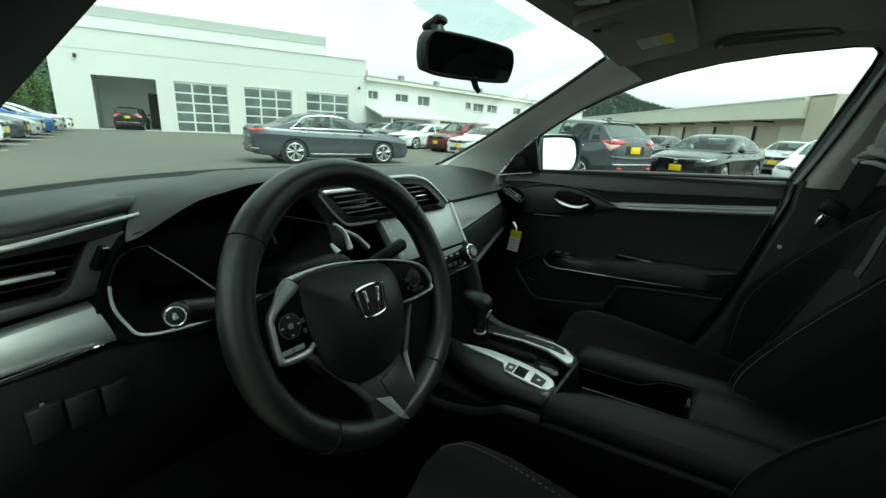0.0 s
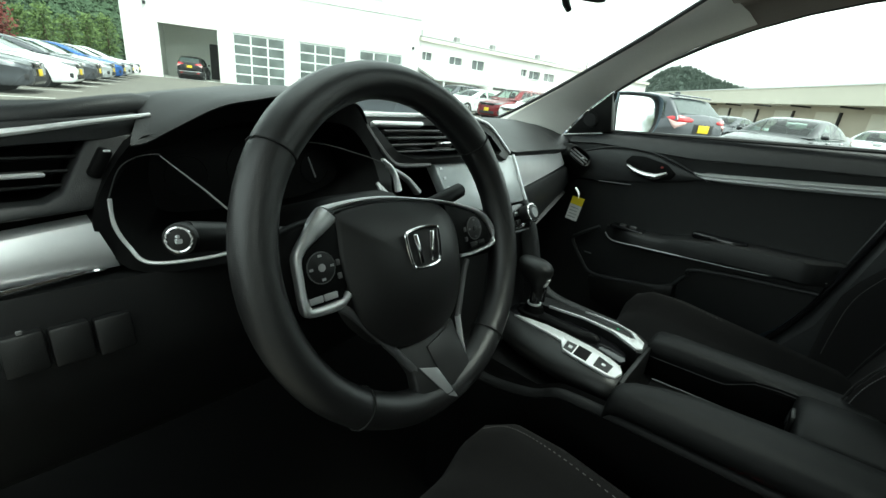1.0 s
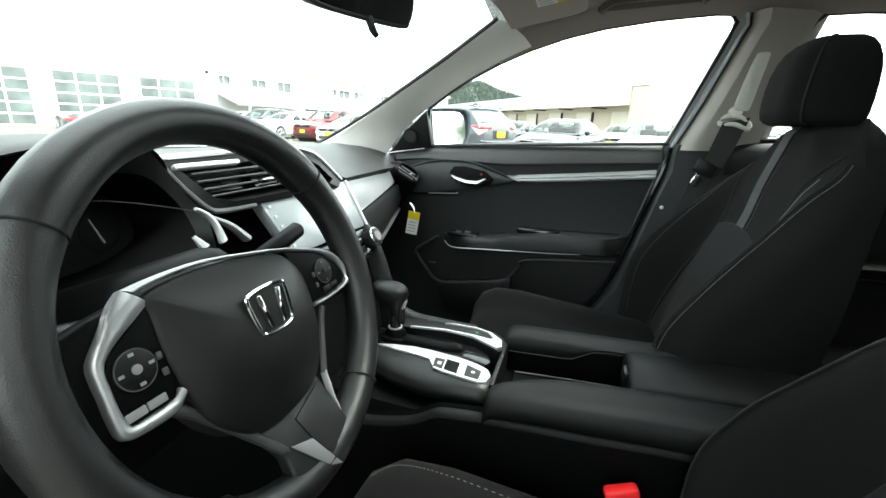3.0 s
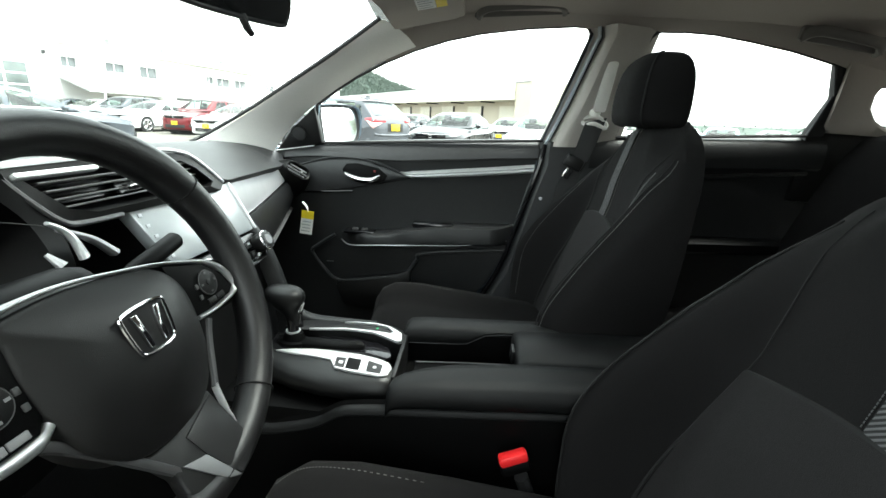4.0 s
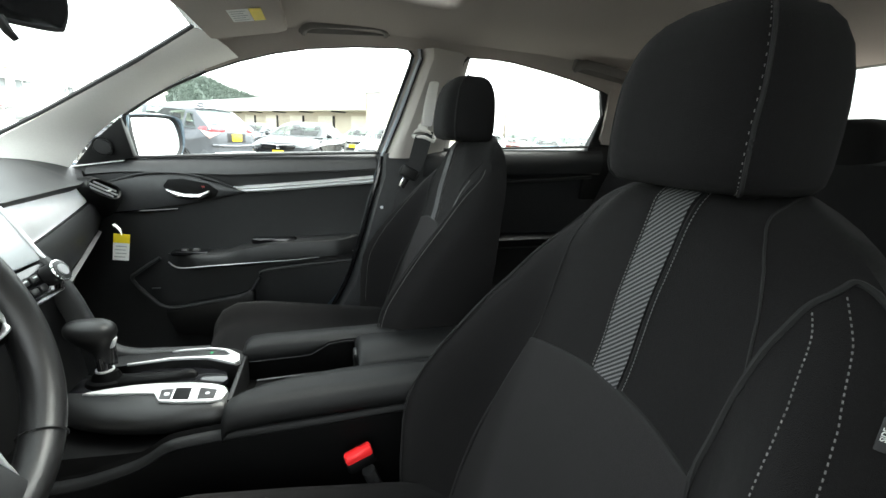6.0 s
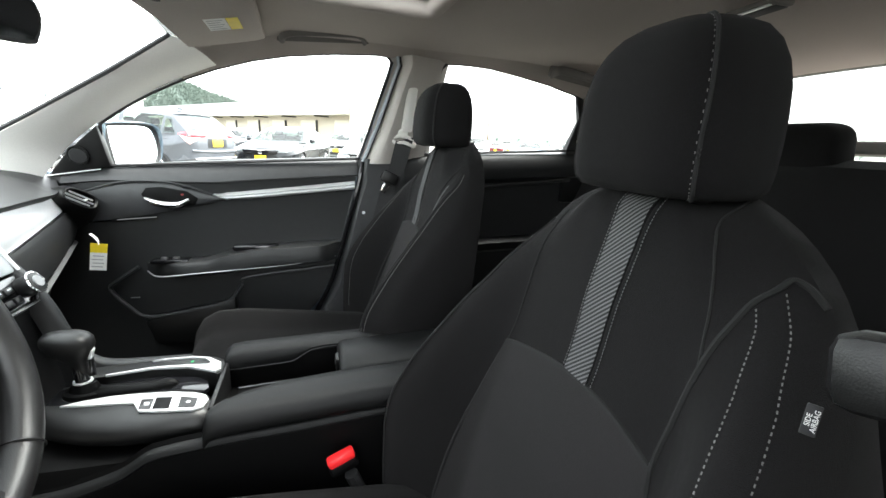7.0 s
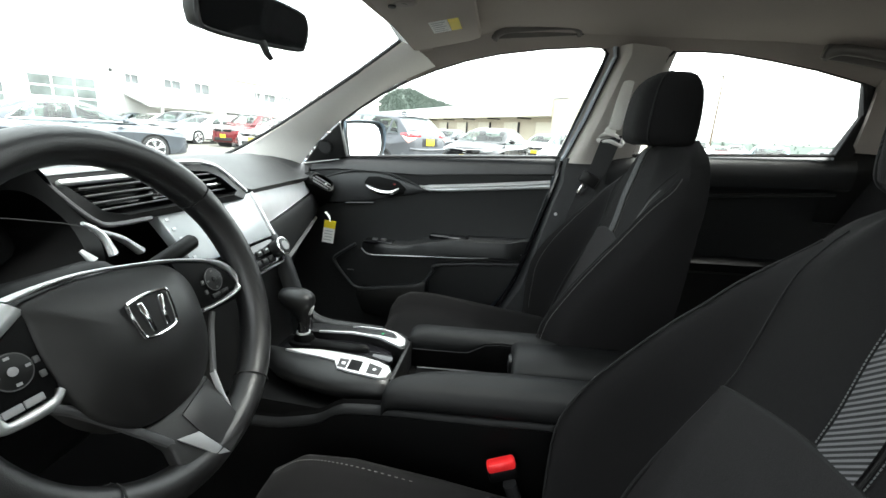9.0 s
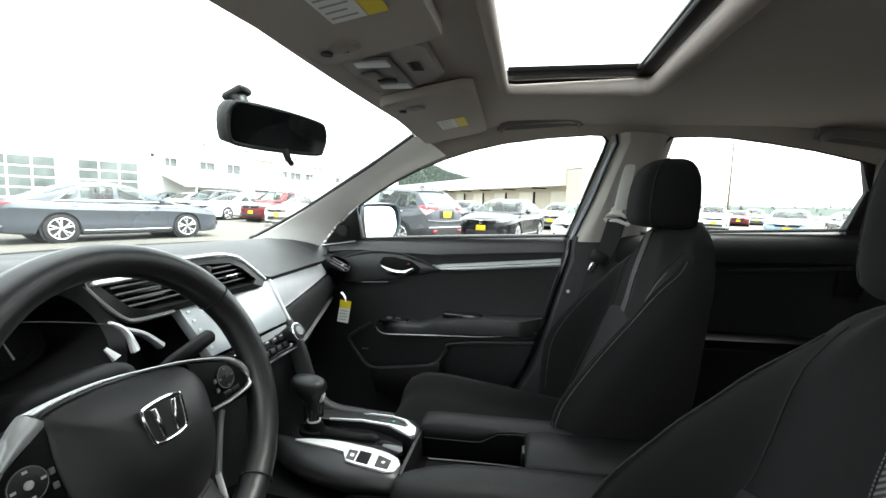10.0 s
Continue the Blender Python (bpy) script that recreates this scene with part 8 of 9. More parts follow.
            part("rim_well", disc((x, s * (W - 0.022), r), r * 0.70, 0.012, (0, 1, 0), 28), M["rubber"], wheel, "dark rim well", local=True)
            part("rim", tube([(x + r * 0.71 * math.cos(a), s * (W - 0.016), r + r * 0.71 * math.sin(a)) for a in (q * math.pi / 14 for q in range(28))], 0.015, 6, True), M["alloy"], wheel, "silver alloy rim", local=True)
            for q in range(5):
                a = 2 * math.pi * q / 5 + 0.3
                for da in (-0.05, 0.42):
                    part("spoke", tube([(x + 0.05 * math.cos(a), s * (W - 0.010), r + 0.05 * math.sin(a)), (x + r * 0.4 * math.cos(a + 0.7 * da), s * (W - 0.008), r + r * 0.4 * math.sin(a + 0.7 * da)), (x + r * 0.70 * math.cos(a + da), s * (W - 0.014), r + r * 0.70 * math.sin(a + da))], [0.024, 0.02, 0.024], 6, flat=0.5, up=(0, 1, 0)), M["alloy"], wheel, local=True)
            part("hub_cap", disc((x, s * (W - 0.010), r), 0.045, 0.02, (0, 1, 0), 14), M["alloy"], wheel, local=True)
    for x in axles:
        P("wheel_well", disc((x, 0, r), r + 0.045, 2 * W - 0.12, (0, 1, 0), 28), M["rubber"], th, "black wheel well")
    P("grille", prism([(n0 - 0.005, -0.5, k["nose"] + 0.0), (n0 - 0.005, 0.5, k["nose"] + 0.0), (n0 - 0.0, 0.42, k["nose"] - 0.11), (n0 - 0.0, -0.42, k["nose"] - 0.11)], (0.03, 0, 0), 0.008), M["piano"], th, "black grille bar")
    P("grille_line", tube([(n0 - 0.02, -0.6, k["nose"] + 0.03), (n0 + 0.025, 0.0, k["nose"] + 0.005), (n0 - 0.02, 0.6, k["nose"] + 0.03)], 0.012, 6), M["chrome"], th, "bright grille line")
    P("grille_mark", tube([(n0 + 0.035, -0.045, k["nose"] - 0.02), (n0 + 0.035, 0.045, k["nose"] - 0.02), (n0 + 0.035, 0.04, k["nose"] - 0.09), (n0 + 0.035, -0.04, k["nose"] - 0.09)], 0.010, 6, True), M["chrome"], th, "bright badge outline")
    P("lower_intake", box((n0 - 0.02, 0, 0.36), (0.08, 1.0, 0.15), 0.03), M["rubber"], th, "black lower intake")
    P("plate", box((n0 + 0.03, 0, 0.50), (0.012, 0.31, 0.16), 0.004), M["plate"], th, "plain yellow plate")
    if suv:
        P("plate", box((-n0 - 0.012, 0, 0.90), (0.012, 0.33, 0.16), 0.004), M["plate"], th, "plain yellow plate")
        P("plate_recess", box((-n0 - 0.001, 0, 0.895), (0.010, 0.62, 0.20), 0.004), M["rubber"], th, "dark plate recess")
        lip = [outline(u, 0.71 + 0.05 * (1 - u), False, s, 0.008) for s, us in ((1, (0.45, 0.55, 0.62, 0.7, 0.85, 1.0)), (-1, (0.85, 0.7, 0.62, 0.55, 0.45))) for u in us]
        P("hatch_lip", tube(smooth_path(lip, 3), 0.03, 8), paint("grey", None), th, "painted bumper step")
        P("rear_wiper", tube([(-n0 + 0.14, 0.0, 1.14), (-n0 + 0.2, 0.4, 1.2)], 0.01, 6), M["rubber"], th, "black rear wiper")
        for s in (1, -1):
            lamp("rear_valance", False, s, 0.05, 1.0, [(0, 0.33), (1, 0.36)], [(0, 0.50), (0.5, 0.58), (1, 0.58)], M["rubber"], "black rear valance")
        P("valance_line", tube([outline(u, 0.57, False, s, 0.012) for s, us in ((1, (0.5, 0.6, 0.7, 0.85)), (-1, (0.999, 0.85, 0.7, 0.6, 0.5))) for u in us], 0.011, 6), M["satin"], th, "bright valance line")
        P("spoiler", box((r1 - 0.06, 0, H - 0.035), (0.2, 1.15, 0.03), 0.012, m=pose(0, 0, 0, 0, -6)), paint("grey", None), th, "painted roof spoiler")
        P("roof_fin", ellipsoid((r1 + 0.30, 0, H + 0.015), (0.09, 0.02, 0.045), None, 2.0, 10, 6), paint("grey", None), th, "small roof aerial fin")
        for s in (1, -1):
            P("cladding", box((0.04, s * W * 0.965, 0.29), (wb - 2 * r - 0.15, 0.04, 0.16), 0.015), M["rubber"], th, "black lower cladding")
    else:
        P("rear_valance", box((-n0 + 0.10, 0, 0.33), (0.16, W * 1.6, 0.12), 0.05), M["rubber"], th, "black rear valance")
        P("trunk_line", tube([(-n0 - 0.002, -W * 0.6, 0.68), (-n0 - 0.004, 0, 0.67), (-n0 - 0.002, W * 0.6, 0.68)], 0.006, 4), M["rubber"], th)
    return th


def place_car(key, x, y, heading, colour, name, label, group=""):
    """A car of that kind at its spot, in its own paint; parts share the template's meshes."""
    first = key not in TEMPLATES
    if first:
        TEMPLATES[key] = car_template(key, name)
        ob = TEMPLATES[key]
        ob.matrix_basis = pose(x, y, GZ, 0, 0, heading)
    else:
        ob = copy_thing(TEMPLATES[key], pose(x, y, GZ, 0, 0, heading))
        ob.name = name
    tagged(ob, label, "car", group)
    for c in ob.children_recursive:
        if c.name.split(".")[0] in ("body", "roof", "spoiler", "mirror", "hatch_lip", "roof_fin"):
            c.material_slots[0].link = "OBJECT"
            c.material_slots[0].material = paint(colour, None)
    return ob


TEMPLATES = {}
place_car("saloon", 8.91, 10.52, -22, "grey", "saloon_car", "parked grey four-door saloon with alloy wheels")
place_car("crossover", 11.47, 3.66, 63, "slate", "crossover_car", "parked dark grey crossover with red tail lamps")
place_car("sedan", 14.53, 0.39, 164, "black", "sedan_car", "parked black sedan with a plain yellow plate", "cars on the lot")
place_car("sedan", 13.75, -2.4, 164, "white", "sedan_car", "parked white sedan beside a black one", "cars on the lot")
lot = "cars on the lot"
for x, y, hd, c, kk in ((26.0, 3.6, 162, "dark_grey", "sedan"), (25.2, 0.7, 162, "white", "sedan"), (24.3, -2.2, 162, "silver", "sedan"), (23.5, -5.0, 162, "white", "crossover"), (27.0, 6.6, 162, "silver", "sedan")):
    place_car(kk, x, y, hd, c, f"{'crossover' if kk == 'crossover' else 'sedan'}_car", f"parked {c.replace('_', ' ')} {'crossover' if kk == 'crossover' else 'sedan'} in the second row", lot)
for az, d, hd, c, kk in ((58.3, 24.5, 172, "red", "crossover"), (53.2, 26.5, 172, "white", "sedan"), (50.8, 30.0, 172, "dark_grey", "crossover"), (48.3, 34.5, 172, "silver", "sedan"), (61.8, 21.5, 172, "white", "sedan"), (45.8, 39.0, 172, "grey", "sedan")):
    place_car(kk, -0.7 + d * math.sin(radians(az)), -0.34 + d * math.cos(radians(az)), hd, c, f"{'crossover' if kk == 'crossover' else 'sedan'}_car", f"parked {c.replace('_', ' ')} {'crossover' if kk == 'crossover' else 'sedan'} before the office wing", lot)
for i, c in enumerate(("dark_grey", "white", "dark_grey", "silver", "blue", "silver", "white")):
    place_car("sedan", -0.32 - (0.25 if i == 0 else 0.0) + 1.15 * i, 16.1 + 2.85 * i, -21, c, "sedan_car", f"parked {c.replace('_', ' ')} sedan in the row beside the building", lot)
for az, d, hd, c, kk in ((117.8, 27, 150, "pale_blue", "sedan"), (111.0, 34, 160, "white", "crossover"), (113.2, 48, 160, "red", "sedan"), (122.6, 33, 160, "dark_grey", "sedan"), (109.0, 42, 160, "white", "sedan"), (114.8, 55, 160, "silver", "crossover"), (104.0, 40, 160, "white", "sedan"), (126, 30, 160, "white", "sedan")):
    place_car(kk, -0.7 + d * math.sin(radians(az)), -0.34 + d * math.cos(radians(az)), hd, c, f"{'crossover' if kk == 'crossover' else 'sedan'}_car", f"distant parked {c.replace('_', ' ')} {'crossover' if kk == 'crossover' else 'sedan'} across the lot", lot)


# ---- service building ----
def service_building():
    m = pose(11.36, 36.54, GZ, 0, 0, -28.76)
    th = thing("service_building", "white two-level service building with four vehicle bays", "building", m)
    P = lambda *a, **kw: part(*a, local=True, smooth=False, **kw)
    Wd, gap, Hd, HT = 3.66, 0.957, 3.55, 6.42
    x0, x1 = -2.1, 18.97
    doors = [(i * (Wd + gap), i * (Wd + gap) + Wd) for i in range(4)]
    edges = [x0] + [e for d in doors for e in d] + [x1]
    # piers and lintel with thickness, openings go through
    for a, b in zip(edges[0::2], edges[1::2]):
        P("pier", box(((a + b) / 2, 0.15, Hd / 2), (b - a, 0.3, Hd)), M["white_wall"], th)
    P("lintel", box(((x0 + x1) / 2, 0.15, (Hd + HT) / 2), (x1 - x0, 0.3, HT - Hd)), M["white_wall"], th)
    P("side_wall", box((x0 + 0.15, 9, HT / 2), (0.3, 17.7, HT)), M["white_wall"], th)
    P("side_wall", box((x1 - 0.15, 9, HT / 2), (0.3, 17.7, HT)), M["white_wall"], th)
    P("back_wall", box(((x0 + x1) / 2, 18, HT / 2), (x1 - x0, 0.3, HT)), M["white_wall"], th)
    P("roof", box(((x0 + x1) / 2, 9.0, HT - 0.3), (x1 - x0 - 0.6, 17.4, 0.2)), M["roof_grey"], th)
    P("upper_storey", box(((x0 + 15.8) / 2, 5.2, (HT - 0.2 + 7.95) / 2), (15.8 - x0, 9.0, 7.95 - HT + 0.2)), M["white_wall"], th)
    P("parapet_band", box(((x0 + 15.8) / 2, 0.69, 7.62), (15.8 - x0 + 0.02, 0.04, 0.66)), M["parapet"], th, label="pale grey parapet flashing")
    P("wall_band", box(((x0 + x1) / 2, -0.006, 5.1), (x1 - x0, 0.012, 0.05)), M["parapet"], th, label="shallow string course")
    P("coping", box(((x0 + x1) / 2, 0.15, HT + 0.03), (x1 - x0 + 0.1, 0.42, 0.06)), M["door_frame"], th, label="white coping")
    P("bay_floor", box(((x0 + x1) / 2, 9, 0.01), (x1 - x0 - 0.6, 17.4, 0.02)), M["grey_wall"], th)
    # walls of the open bay
    P("bay_wall", box((-0.9, 4, 2.6), (0.15, 7.4, 5.2)), M["grey_wall"], th)
    P("bay_wall", box((4.1, 4, 2.6), (0.15, 7.4, 5.2)), M["grey_wall"], th)
    P("bay_end_wall", box((1.6, 6.3, 2.6), (4.8, 0.15, 5.2)), M["grey_wall"], th)
    P("bay_door", box((3.2, 6.2, 1.4), (1.5, 0.2, 2.8), 0.02), M["dark_open"], th, label="dark inner doorway")
    P("bay_ceiling", box((1.6, 4, 4.1), (4.8, 7.2, 0.1)), M["grey_wall"], th)
    # sectional glass doors
    for a, b in doors[1:]:
        ob = P("bay_door", box(((a + b) / 2, 0.10, Hd / 2), (b - a - 0.02, 0.05, Hd - 0.02)), M["door_frame"], th, label="white sectional bay door")
        ORIGIN[ob.name] = Matrix()
        cols, rows = 3, 5
        cw, rh = (b - a - 0.16) / cols, (Hd - 0.14) / rows
        for i in range(cols):
            for j in range(rows):
                part("pane", box((a + 0.08 + cw * (i + 0.5), 0.068, 0.07 + rh * (j + 0.5)), (cw - 0.12, 0.02, rh - 0.11)), M["bay_glass"], ob, local=True, smooth=False)
        P("door_jamb", box((a + 0.03, 0.0, Hd / 2), (0.06, 0.06, Hd)), M["door_frame"], th)
        P("door_jamb", box((b - 0.03, 0.0, Hd / 2), (0.06, 0.06, Hd)), M["door_frame"], th)
    for x, z in ((-0.65, 4.65), (18.35, 4.2)):
        P("wall_lamp", box((x, -0.08, z), (0.18, 0.16, 0.22), 0.03), M["rubber"], th, label="small dark wall lamp")


def office_wing():
    m = pose(28.0, 27.4, GZ, 0, 0, -9.75)
    th = thing("office_wing", "white low office wing with small windows and awning", "building", m)
    P = lambda *a, **kw: part(*a, local=True, smooth=False, **kw)
    LN, HT = 40.0, 5.12
    wins = [(0.25, 1.3, 3.45, 4.08), (3.3, 4.85, 3.45, 4.08), (6.1, 7.7, 3.3, 4.12), (13.1, 14.0, 3.45, 4.08), (14.4, 16.2, 3.28, 4.06), (16.9, 18.8, 3.28, 4.06), (22.0, 23.6, 3.4, 4.08)]
    xs = sorted({0.0, LN, *[w[0] for w in wins], *[w[1] for w in wins]})
    for a, b in zip(xs, xs[1:]):
        hit = [w for w in wins if w[0] <= a and b <= w[1]]
        if hit:
            w = hit[0]
            P("wall", box(((a + b) / 2, 0.15, w[2] / 2), (b - a, 0.3, w[2])), M["white_wall"], th)
            P("wall", box(((a + b) / 2, 0.15, (w[3] + HT) / 2), (b - a, 0.3, HT - w[3])), M["white_wall"], th)
            win = P("window", box(((a + b) / 2, 0.2, (w[2] + w[3]) / 2), (b - a, 0.04, w[3] - w[2])), M["office_glass"], th, label="dull grey window pane")
            ORIGIN[win.name] = Matrix()
            part("sill", box(((a + b) / 2, -0.02, w[2] - 0.03), (b - a + 0.1, 0.1, 0.06)), M["door_frame"], win, local=True, smooth=False)
            part("mullion", box(((a + b) / 2, 0.17, (w[2] + w[3]) / 2), (0.05, 0.05, w[3] - w[2])), M["door_frame"], win, local=True, smooth=False)
        else:
            P("wall", box(((a + b) / 2, 0.15, HT / 2), (b - a, 0.3, HT)), M["white_wall"], th)
    P("end_wall", box((LN - 0.15, 6, HT / 2), (0.3, 11.7, HT)), M["white_wall"], th)
    P("eave", box((LN / 2, -0.05, HT - 0.12), (LN + 0.3, 0.5, 0.24)), M["cream"], th, label="pale eave board")
    P("roof", prism([(-0.1, -0.3, HT), (LN + 0.2, -0.3, HT), (LN + 0.2, 6, HT + 0.9), (-0.1, 6, HT + 0.9)], (0, 0, 0.12)), M["roof_grey"], th)
    # pent roof over the entrance
    bm = bmesh.new()
    v = [bm.verts.new(p) for p in ((-0.1, 0.0, 2.86), (8.0, 0.0, 2.86), (9.4, -2.4, 2.05), (-0.1, -2.4, 2.05), (-0.1, 0.0, 2.7), (8.0, 0.0, 2.7), (9.4, -2.4, 1.9), (-0.1, -2.4, 1.9))]
    for f in ((0, 1, 2, 3), (7, 6, 5, 4), (0, 3, 7, 4), (1, 5, 6, 2), (3, 2, 6, 7), (0, 4, 5, 1)):
        bm.faces.new([v[i] for i in f])
    P("awning", bm, M["parapet"], th, label="pale pent roof awning")
    P("dark_doorway", box((4.0, -0.02, 1.55), (2.4, 0.04, 0.35)), M["dark_open"], th, label="dark strip window")
    P("dark_doorway", box((10.6, -0.02, 1.9), (2.6, 0.04, 0.3)), M["dark_open"], th, label="dark strip window")
    for x in (1.0, 8.8):
        P("awning_post", box((x, -2.3, 0.95), (0.12, 0.12, 1.9)), M["door_frame"], th)
    for x in (2.0, 6.5, 11.5, 19.0):
        P("roof_vent", box((x, 3.0, HT + 0.75), (0.5, 0.5, 0.5), 0.03), M["roof_grey"], th, label="small grey roof vent")


def warehouse():
    C, Lp = Vector((47.9, -5.8)), Vector((97.0, 26.0))
    d = (Lp - C)
    ang = math.degrees(math.atan2(d.y, d.x))
    m = pose(C.x, C.y, GZ, 0, 0, ang)
    th = thing("warehouse", "long beige warehouse with cream canopy fascia and loading doors", "building", m)
    P = lambda *a, **kw: part(*a, local=True, smooth=False, **kw)
    LN = d.length + 15
    # x runs away along the front, y to the left of it (the front faces +y)
    P("wall", box((LN / 2, -2.4, 2.7), (LN, 0.3, 5.4)), M["beige_wall"], th)
    P("end_wall", box((-0.15, -9.0, 2.75), (0.3, 18.0, 5.5)), M["beige_wall"], th)
    P("end_block", box((1.2, -1.15, 2.75), (2.4, 2.3, 5.5)), M["beige_wall"], th)
    P("roof", box((LN / 2, -9, 5.45), (LN, 18, 0.2)), M["roof_grey"], th)
    P("canopy", box((LN / 2 + 1.2, -0.9, 4.55), (LN - 2.6, 2.6, 1.8)), M["cream"], th, label="deep cream canopy fascia")
    P("canopy_gutter", box((LN / 2 + 1.2, 0.45, 5.42), (LN - 2.6, 0.15, 0.12)), M["door_frame"], th, label="pale gutter")
    for i in range(7):
        x = 6.5 + 7.5 * i
        P("loading_door", box((x, -2.2, 1.6), (3.4, 0.1, 3.1)), M["cream"], th, label="pale roll-up loading door")
        P("door_bumper", box((x - 2.0, -2.15, 1.6), (0.25, 0.2, 3.1)), M["rubber"], th, label="dark door bumper")
        P("canopy_bracket", box((x + 3.0, -1.2, 3.6), (0.2, 2.0, 0.25)), M["dark_open"], th, label="dark canopy bracket")


service_building()
office_wing()
warehouse()
b = pose(11.36, 36.54, GZ, 0, 0, -28.76) @ Vector((1.75, 1.9, 0))
place_car("crossover", b.x, b.y, 61.2, "black", "crossover_car", "black crossover inside the open service bay")


# ---- poles, hills, trees ----
def light_pole(az, d, h):
    x, y = -0.7 + d * math.sin(radians(az)), -0.34 + d * math.cos(radians(az))
    th = thing("light_pole", "slim grey lot light pole with one lamp head", "street lamp", (x, y, GZ), "lot light poles")
    part("pole", tube([(x, y, GZ), (x, y, h)], [0.11, 0.08], 10), M["bark"], th, "grey steel pole")
    part("lamp_head", box((x + 0.3, y, h), (0.7, 0.3, 0.12), 0.03), M["roof_grey"], th, "grey lamp head")
    part("base", disc((x, y, GZ + 0.3), 0.25, 0.6, (0, 0, 1), 16, 0.03), M["grey_wall"], th, "concrete base")


light_pole(112.3, 60, 9.0)
light_pole(66.0, 95, 9.0)


def hill(name, az0, az1, d, profile, depth, seed, mat, label, trees, tall, leaf):
    """A wooded rise: a ridge whose outline follows profile (azimuth, elevation in degrees), with joined clumps of trees."""
    rnd = random.Random(seed)
    E = Vector((-0.7, -0.34, 1.1))
    n = 60
    rows = []
    for i in range(n + 1):
        az = lerp(az0, az1, i / n)
        el = table(az, profile)[0]
        top = d * math.tan(radians(el))
        row = []
        for f, g in ((0.55, 0.0), (0.65, 0.18), (0.75, 0.42), (0.85, 0.68), (0.95, 0.92), (1.0, 1.0), (1.15, 0.7)):
            dd = d * (1 - depth + depth * f)
            z = GZ - 0.5 + (E.z + top) * g * (1 + 0.06 * noise.noise(Vector((az * 0.6, f * 4, seed))))
            row.append(Vector((E.x + dd * math.sin(radians(az)), E.y + dd * math.cos(radians(az)), z)))
        rows.append(row)
    ob = single(name, loft(rows, False, False), M[mat], label, "hill", (E.x + d * math.sin(radians((az0 + az1) / 2)), E.y + d * math.cos(radians((az0 + az1) / 2)), GZ), kind="structure")
    vs, fs = [], []
    for _ in range(trees):
        i = rnd.randrange(n)
        j = rnd.choice((0, 1, 2, 3, 4, 4))
        a, b_ = rows[i][j].lerp(rows[i + 1][j], rnd.random()), rows[i][j + 1].lerp(rows[i + 1][j + 1], rnd.random())
        p = a.lerp(b_, rnd.random())
        h = tall * rnd.uniform(0.6, 1.3)
        w = h * rnd.uniform(0.22, 0.34)
        for _k in range(9):
            t = rnd.uniform(0.1, 1.0)
            c = p + Vector((rnd.gauss(0, 0.5) * w * (1.15 - t), rnd.gauss(0, 0.5) * w * (1.15 - t), h * t * 0.9))
            s = w * (1.25 - t) * rnd.uniform(0.5, 0.9)
            k0 = len(vs)
            pts = [Vector((s, 0, 0)), Vector((-0.5 * s, 0.87 * s, 0.1 * s)), Vector((-0.5 * s, -0.87 * s, -0.1 * s)), Vector((0, 0, 1.2 * s)), Vector((0, 0, -0.5 * s))]
            tw = rnd.random() * 6.28
            for q in pts:
                vs.append((c.x + q.x * math.cos(tw) - q.y * math.sin(tw), c.y + q.x * math.sin(tw) + q.y * math.cos(tw), c.z + q.z))
            fs += [(k0, k0 + 1, k0 + 3), (k0 + 1, k0 + 2, k0 + 3), (k0 + 2, k0, k0 + 3), (k0 + 1, k0, k0 + 4), (k0 + 2, k0 + 1, k0 + 4), (k0, k0 + 2, k0 + 4)]
    me = bpy.data.meshes.new("woods")
    me.from_pydata(vs, [], fs)
    me.materials.append(M[leaf])
    tagged(new("woods", me), "dense dark green woods on the rise", "trees", kind="stuff")


hill("hill", 60, 92, 700, [(60, 1.5), (66, 1.6), (70, 1.8), (72.5, 2.7), (74, 4.3), (75.8, 5.0), (77, 4.9), (78.4, 4.4), (81, 3.5), (84, 2.9), (88, 2.2), (92, 1.5)], 0.3, 3, "hill", "distant wooded hill under the overcast sky", 7000, 6.0, "leaf")
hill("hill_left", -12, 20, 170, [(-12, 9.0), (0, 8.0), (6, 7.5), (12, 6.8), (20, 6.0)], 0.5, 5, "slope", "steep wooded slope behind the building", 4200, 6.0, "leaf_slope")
hill("far_rise", 92, 175, 900, [(92, 0.7), (100, 0.6), (112, 0.75), (122, 0.8), (140, 1.2), (175, 1.5)], 0.2, 7, "hill", "low distant tree-covered horizon", 350, 5.0, "leaf")
hill("back_rise", 175, 348, 600, [(175, 2), (200, 3), (260, 2.5), (300, 3), (348, 6)], 0.2, 9, "hill", "low wooded rise behind the lot", 600, 9.0, "leaf")


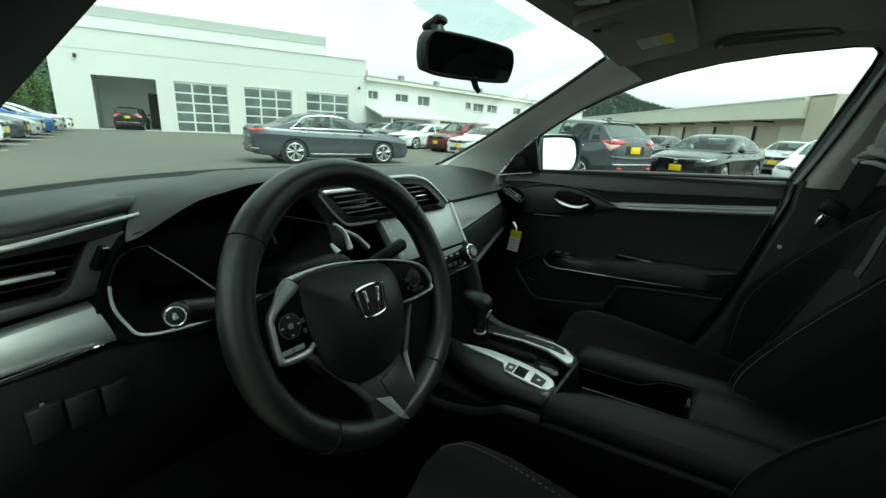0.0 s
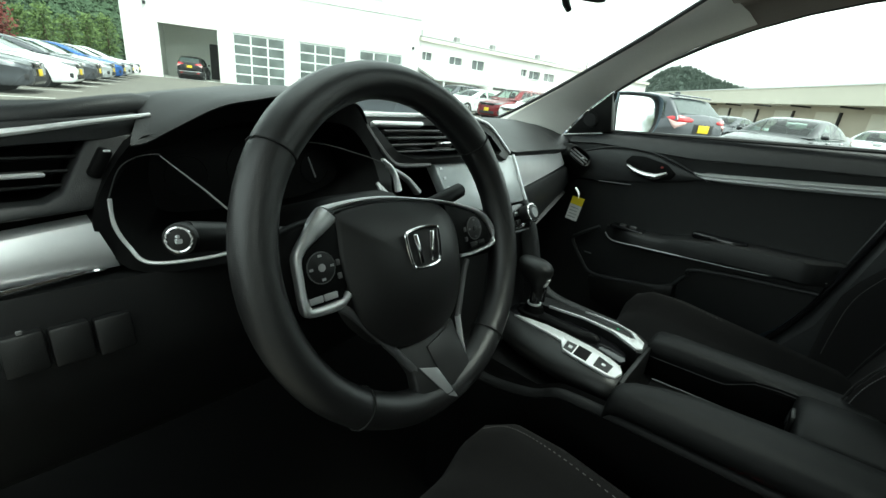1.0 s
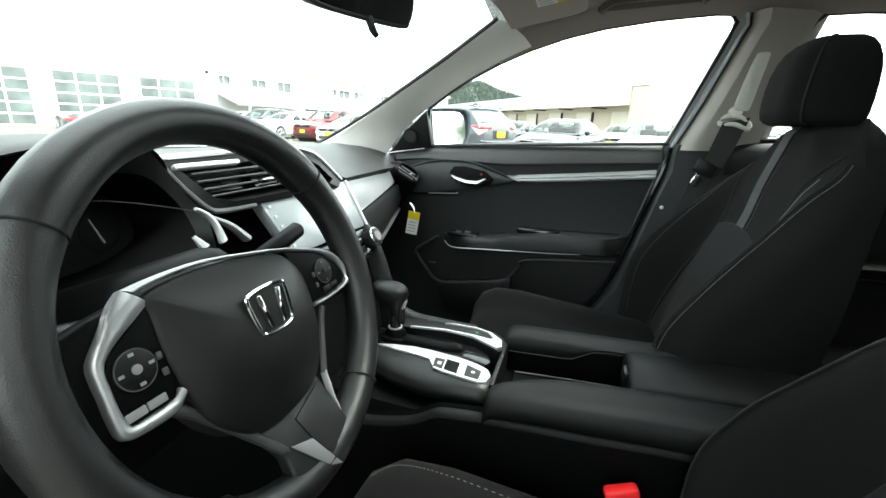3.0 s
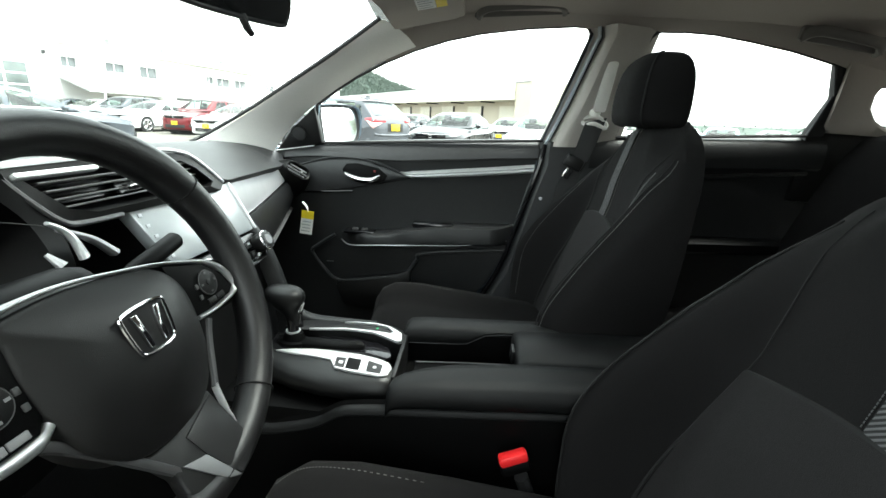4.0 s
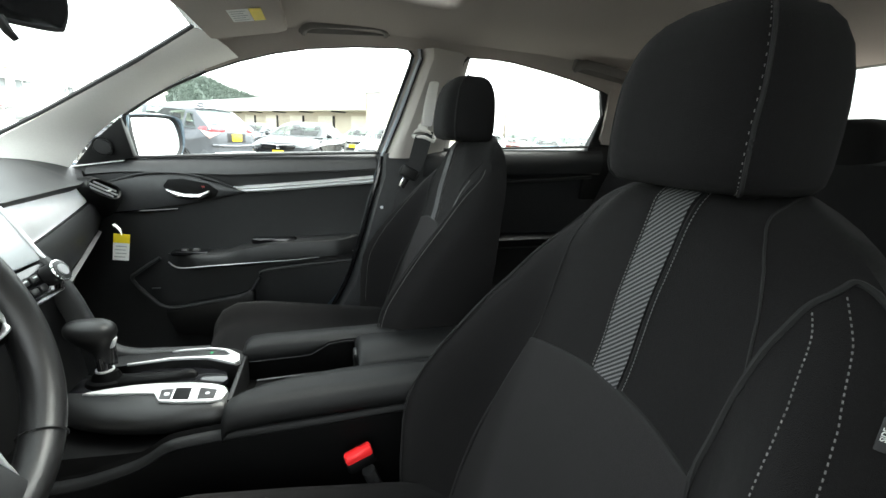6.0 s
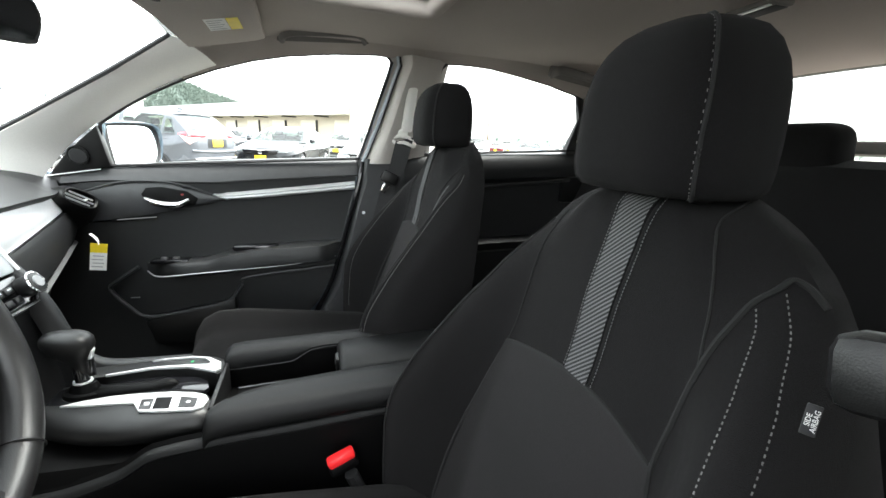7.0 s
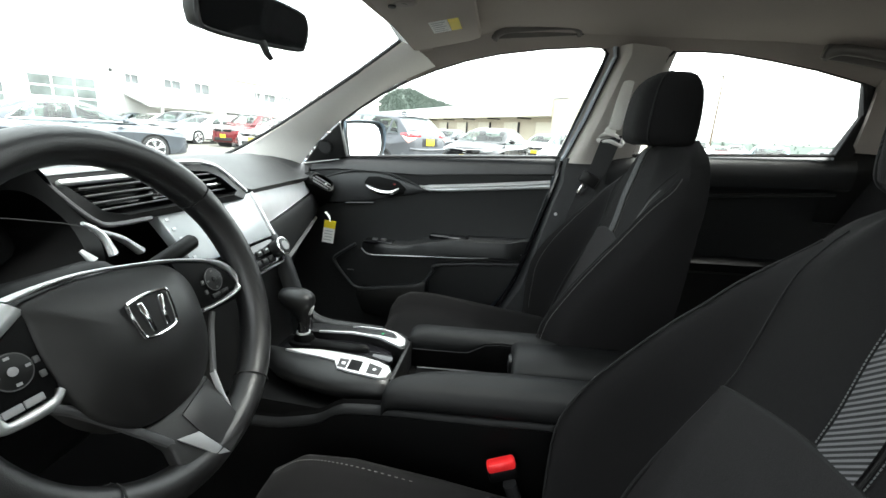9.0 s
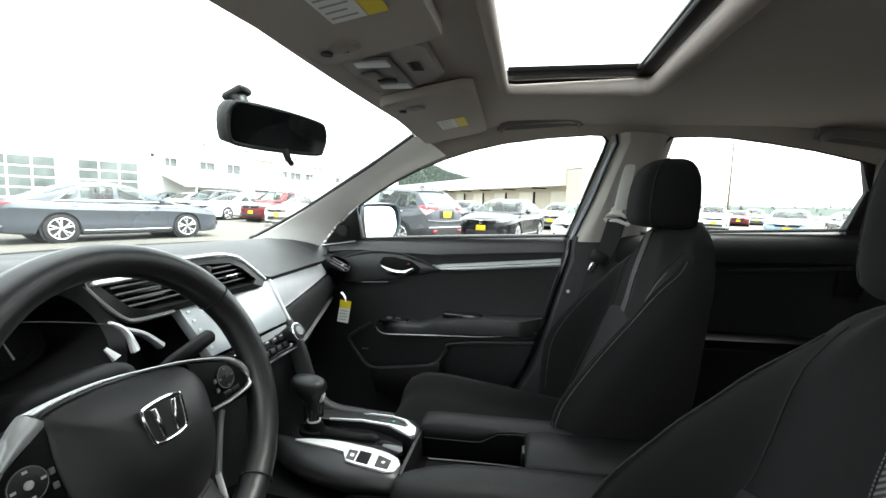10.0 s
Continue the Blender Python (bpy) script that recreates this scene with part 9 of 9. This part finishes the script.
def tree(x, y, h, leafmat, label, seed, spread=0.32):
    """A tapered trunk with limbs and a crown of many small leaf clumps."""
    rnd = random.Random(seed)
    th = thing("tree", label, "tree", (x, y, GZ), "trees at the lot's edge")
    bm = tube([(x, y, GZ), (x + 0.05, y, GZ + 0.4 * h), (x, y + 0.05, GZ + 0.9 * h)], [0.03 * h, 0.02 * h, 0.005 * h], 8)
    ends = []
    for k in range(7):
        a, t = rnd.random() * 6.28, rnd.uniform(0.3, 0.8)
        e = Vector((x + spread * h * math.cos(a) * (1.1 - t), y + spread * h * math.sin(a) * (1.1 - t), GZ + h * (t + 0.15)))
        tube([(x, y, GZ + h * t), e], [0.012 * h, 0.004 * h], 6, bm=bm)
        ends.append(e)
    part("trunk", bm, M["bark"], th, "brown trunk with limbs")
    vs, fs = [], []
    for _ in range(1100):
        t = rnd.uniform(0.22, 1.0)
        rr = spread * h * math.sqrt(rnd.random()) * (0.45 + 0.9 * math.sin(math.pi * min(1, t * 0.95))) * 0.8
        a = rnd.random() * 6.28
        c = Vector((rr * math.cos(a), rr * math.sin(a), h * t)) + Vector((rnd.gauss(0, 0.04), rnd.gauss(0, 0.04), rnd.gauss(0, 0.03))) * h
        s = h * rnd.uniform(0.018, 0.04)
        u = Vector((rnd.gauss(0, 1), rnd.gauss(0, 1), rnd.gauss(0, 1))).normalized()
        v = u.orthogonal().normalized()
        k0 = len(vs)
        vs += [tuple(c + u * s), tuple(c + v * s * 0.6), tuple(c - u * s), tuple(c - v * s * 0.6)]
        fs.append((k0, k0 + 1, k0 + 2, k0 + 3))
    me = bpy.data.meshes.new("crown")
    me.from_pydata(vs, [], fs)
    me.materials.append(leafmat)
    ob = new("crown", me)
    ob.parent = th
    ob["label"] = "uneven leafy crown"


for i, (az, d, h, lm, lb) in enumerate(((6.0, 44, 4.2, "red_leaf", "dark red-leaved young tree by the lot"), (7.6, 52, 4.0, "leaf2", "light green young tree by the lot"), (9.2, 56, 4.6, "leaf2", "light green young tree by the lot"), (10.8, 60, 4.2, "leaf2", "light green young tree by the lot"), (12.3, 64, 4.8, "leaf2", "light green young tree by the lot"), (13.8, 66, 5.0, "leaf2", "light green young tree by the lot"), (4.2, 46, 4.5, "leaf2", "light green young tree by the lot"), (163, 16, 4.6, "leaf2", "light green young tree behind the cars"))):
    tree(-0.7 + d * math.sin(radians(az)), -0.34 + d * math.cos(radians(az)), h, M[lm], lb, 40 + i, 0.2)


# plain grey wall added out of view to block the driver's side sky light
single("wall_west", box((-2.05, -4.4, GZ + 2.2), (0.2, 7.8, 4.4), 0.01), M["roof_grey"], "plain grey wall closing the lot beside the car", "wall", (-2.05, -4.4, GZ), kind="structure")
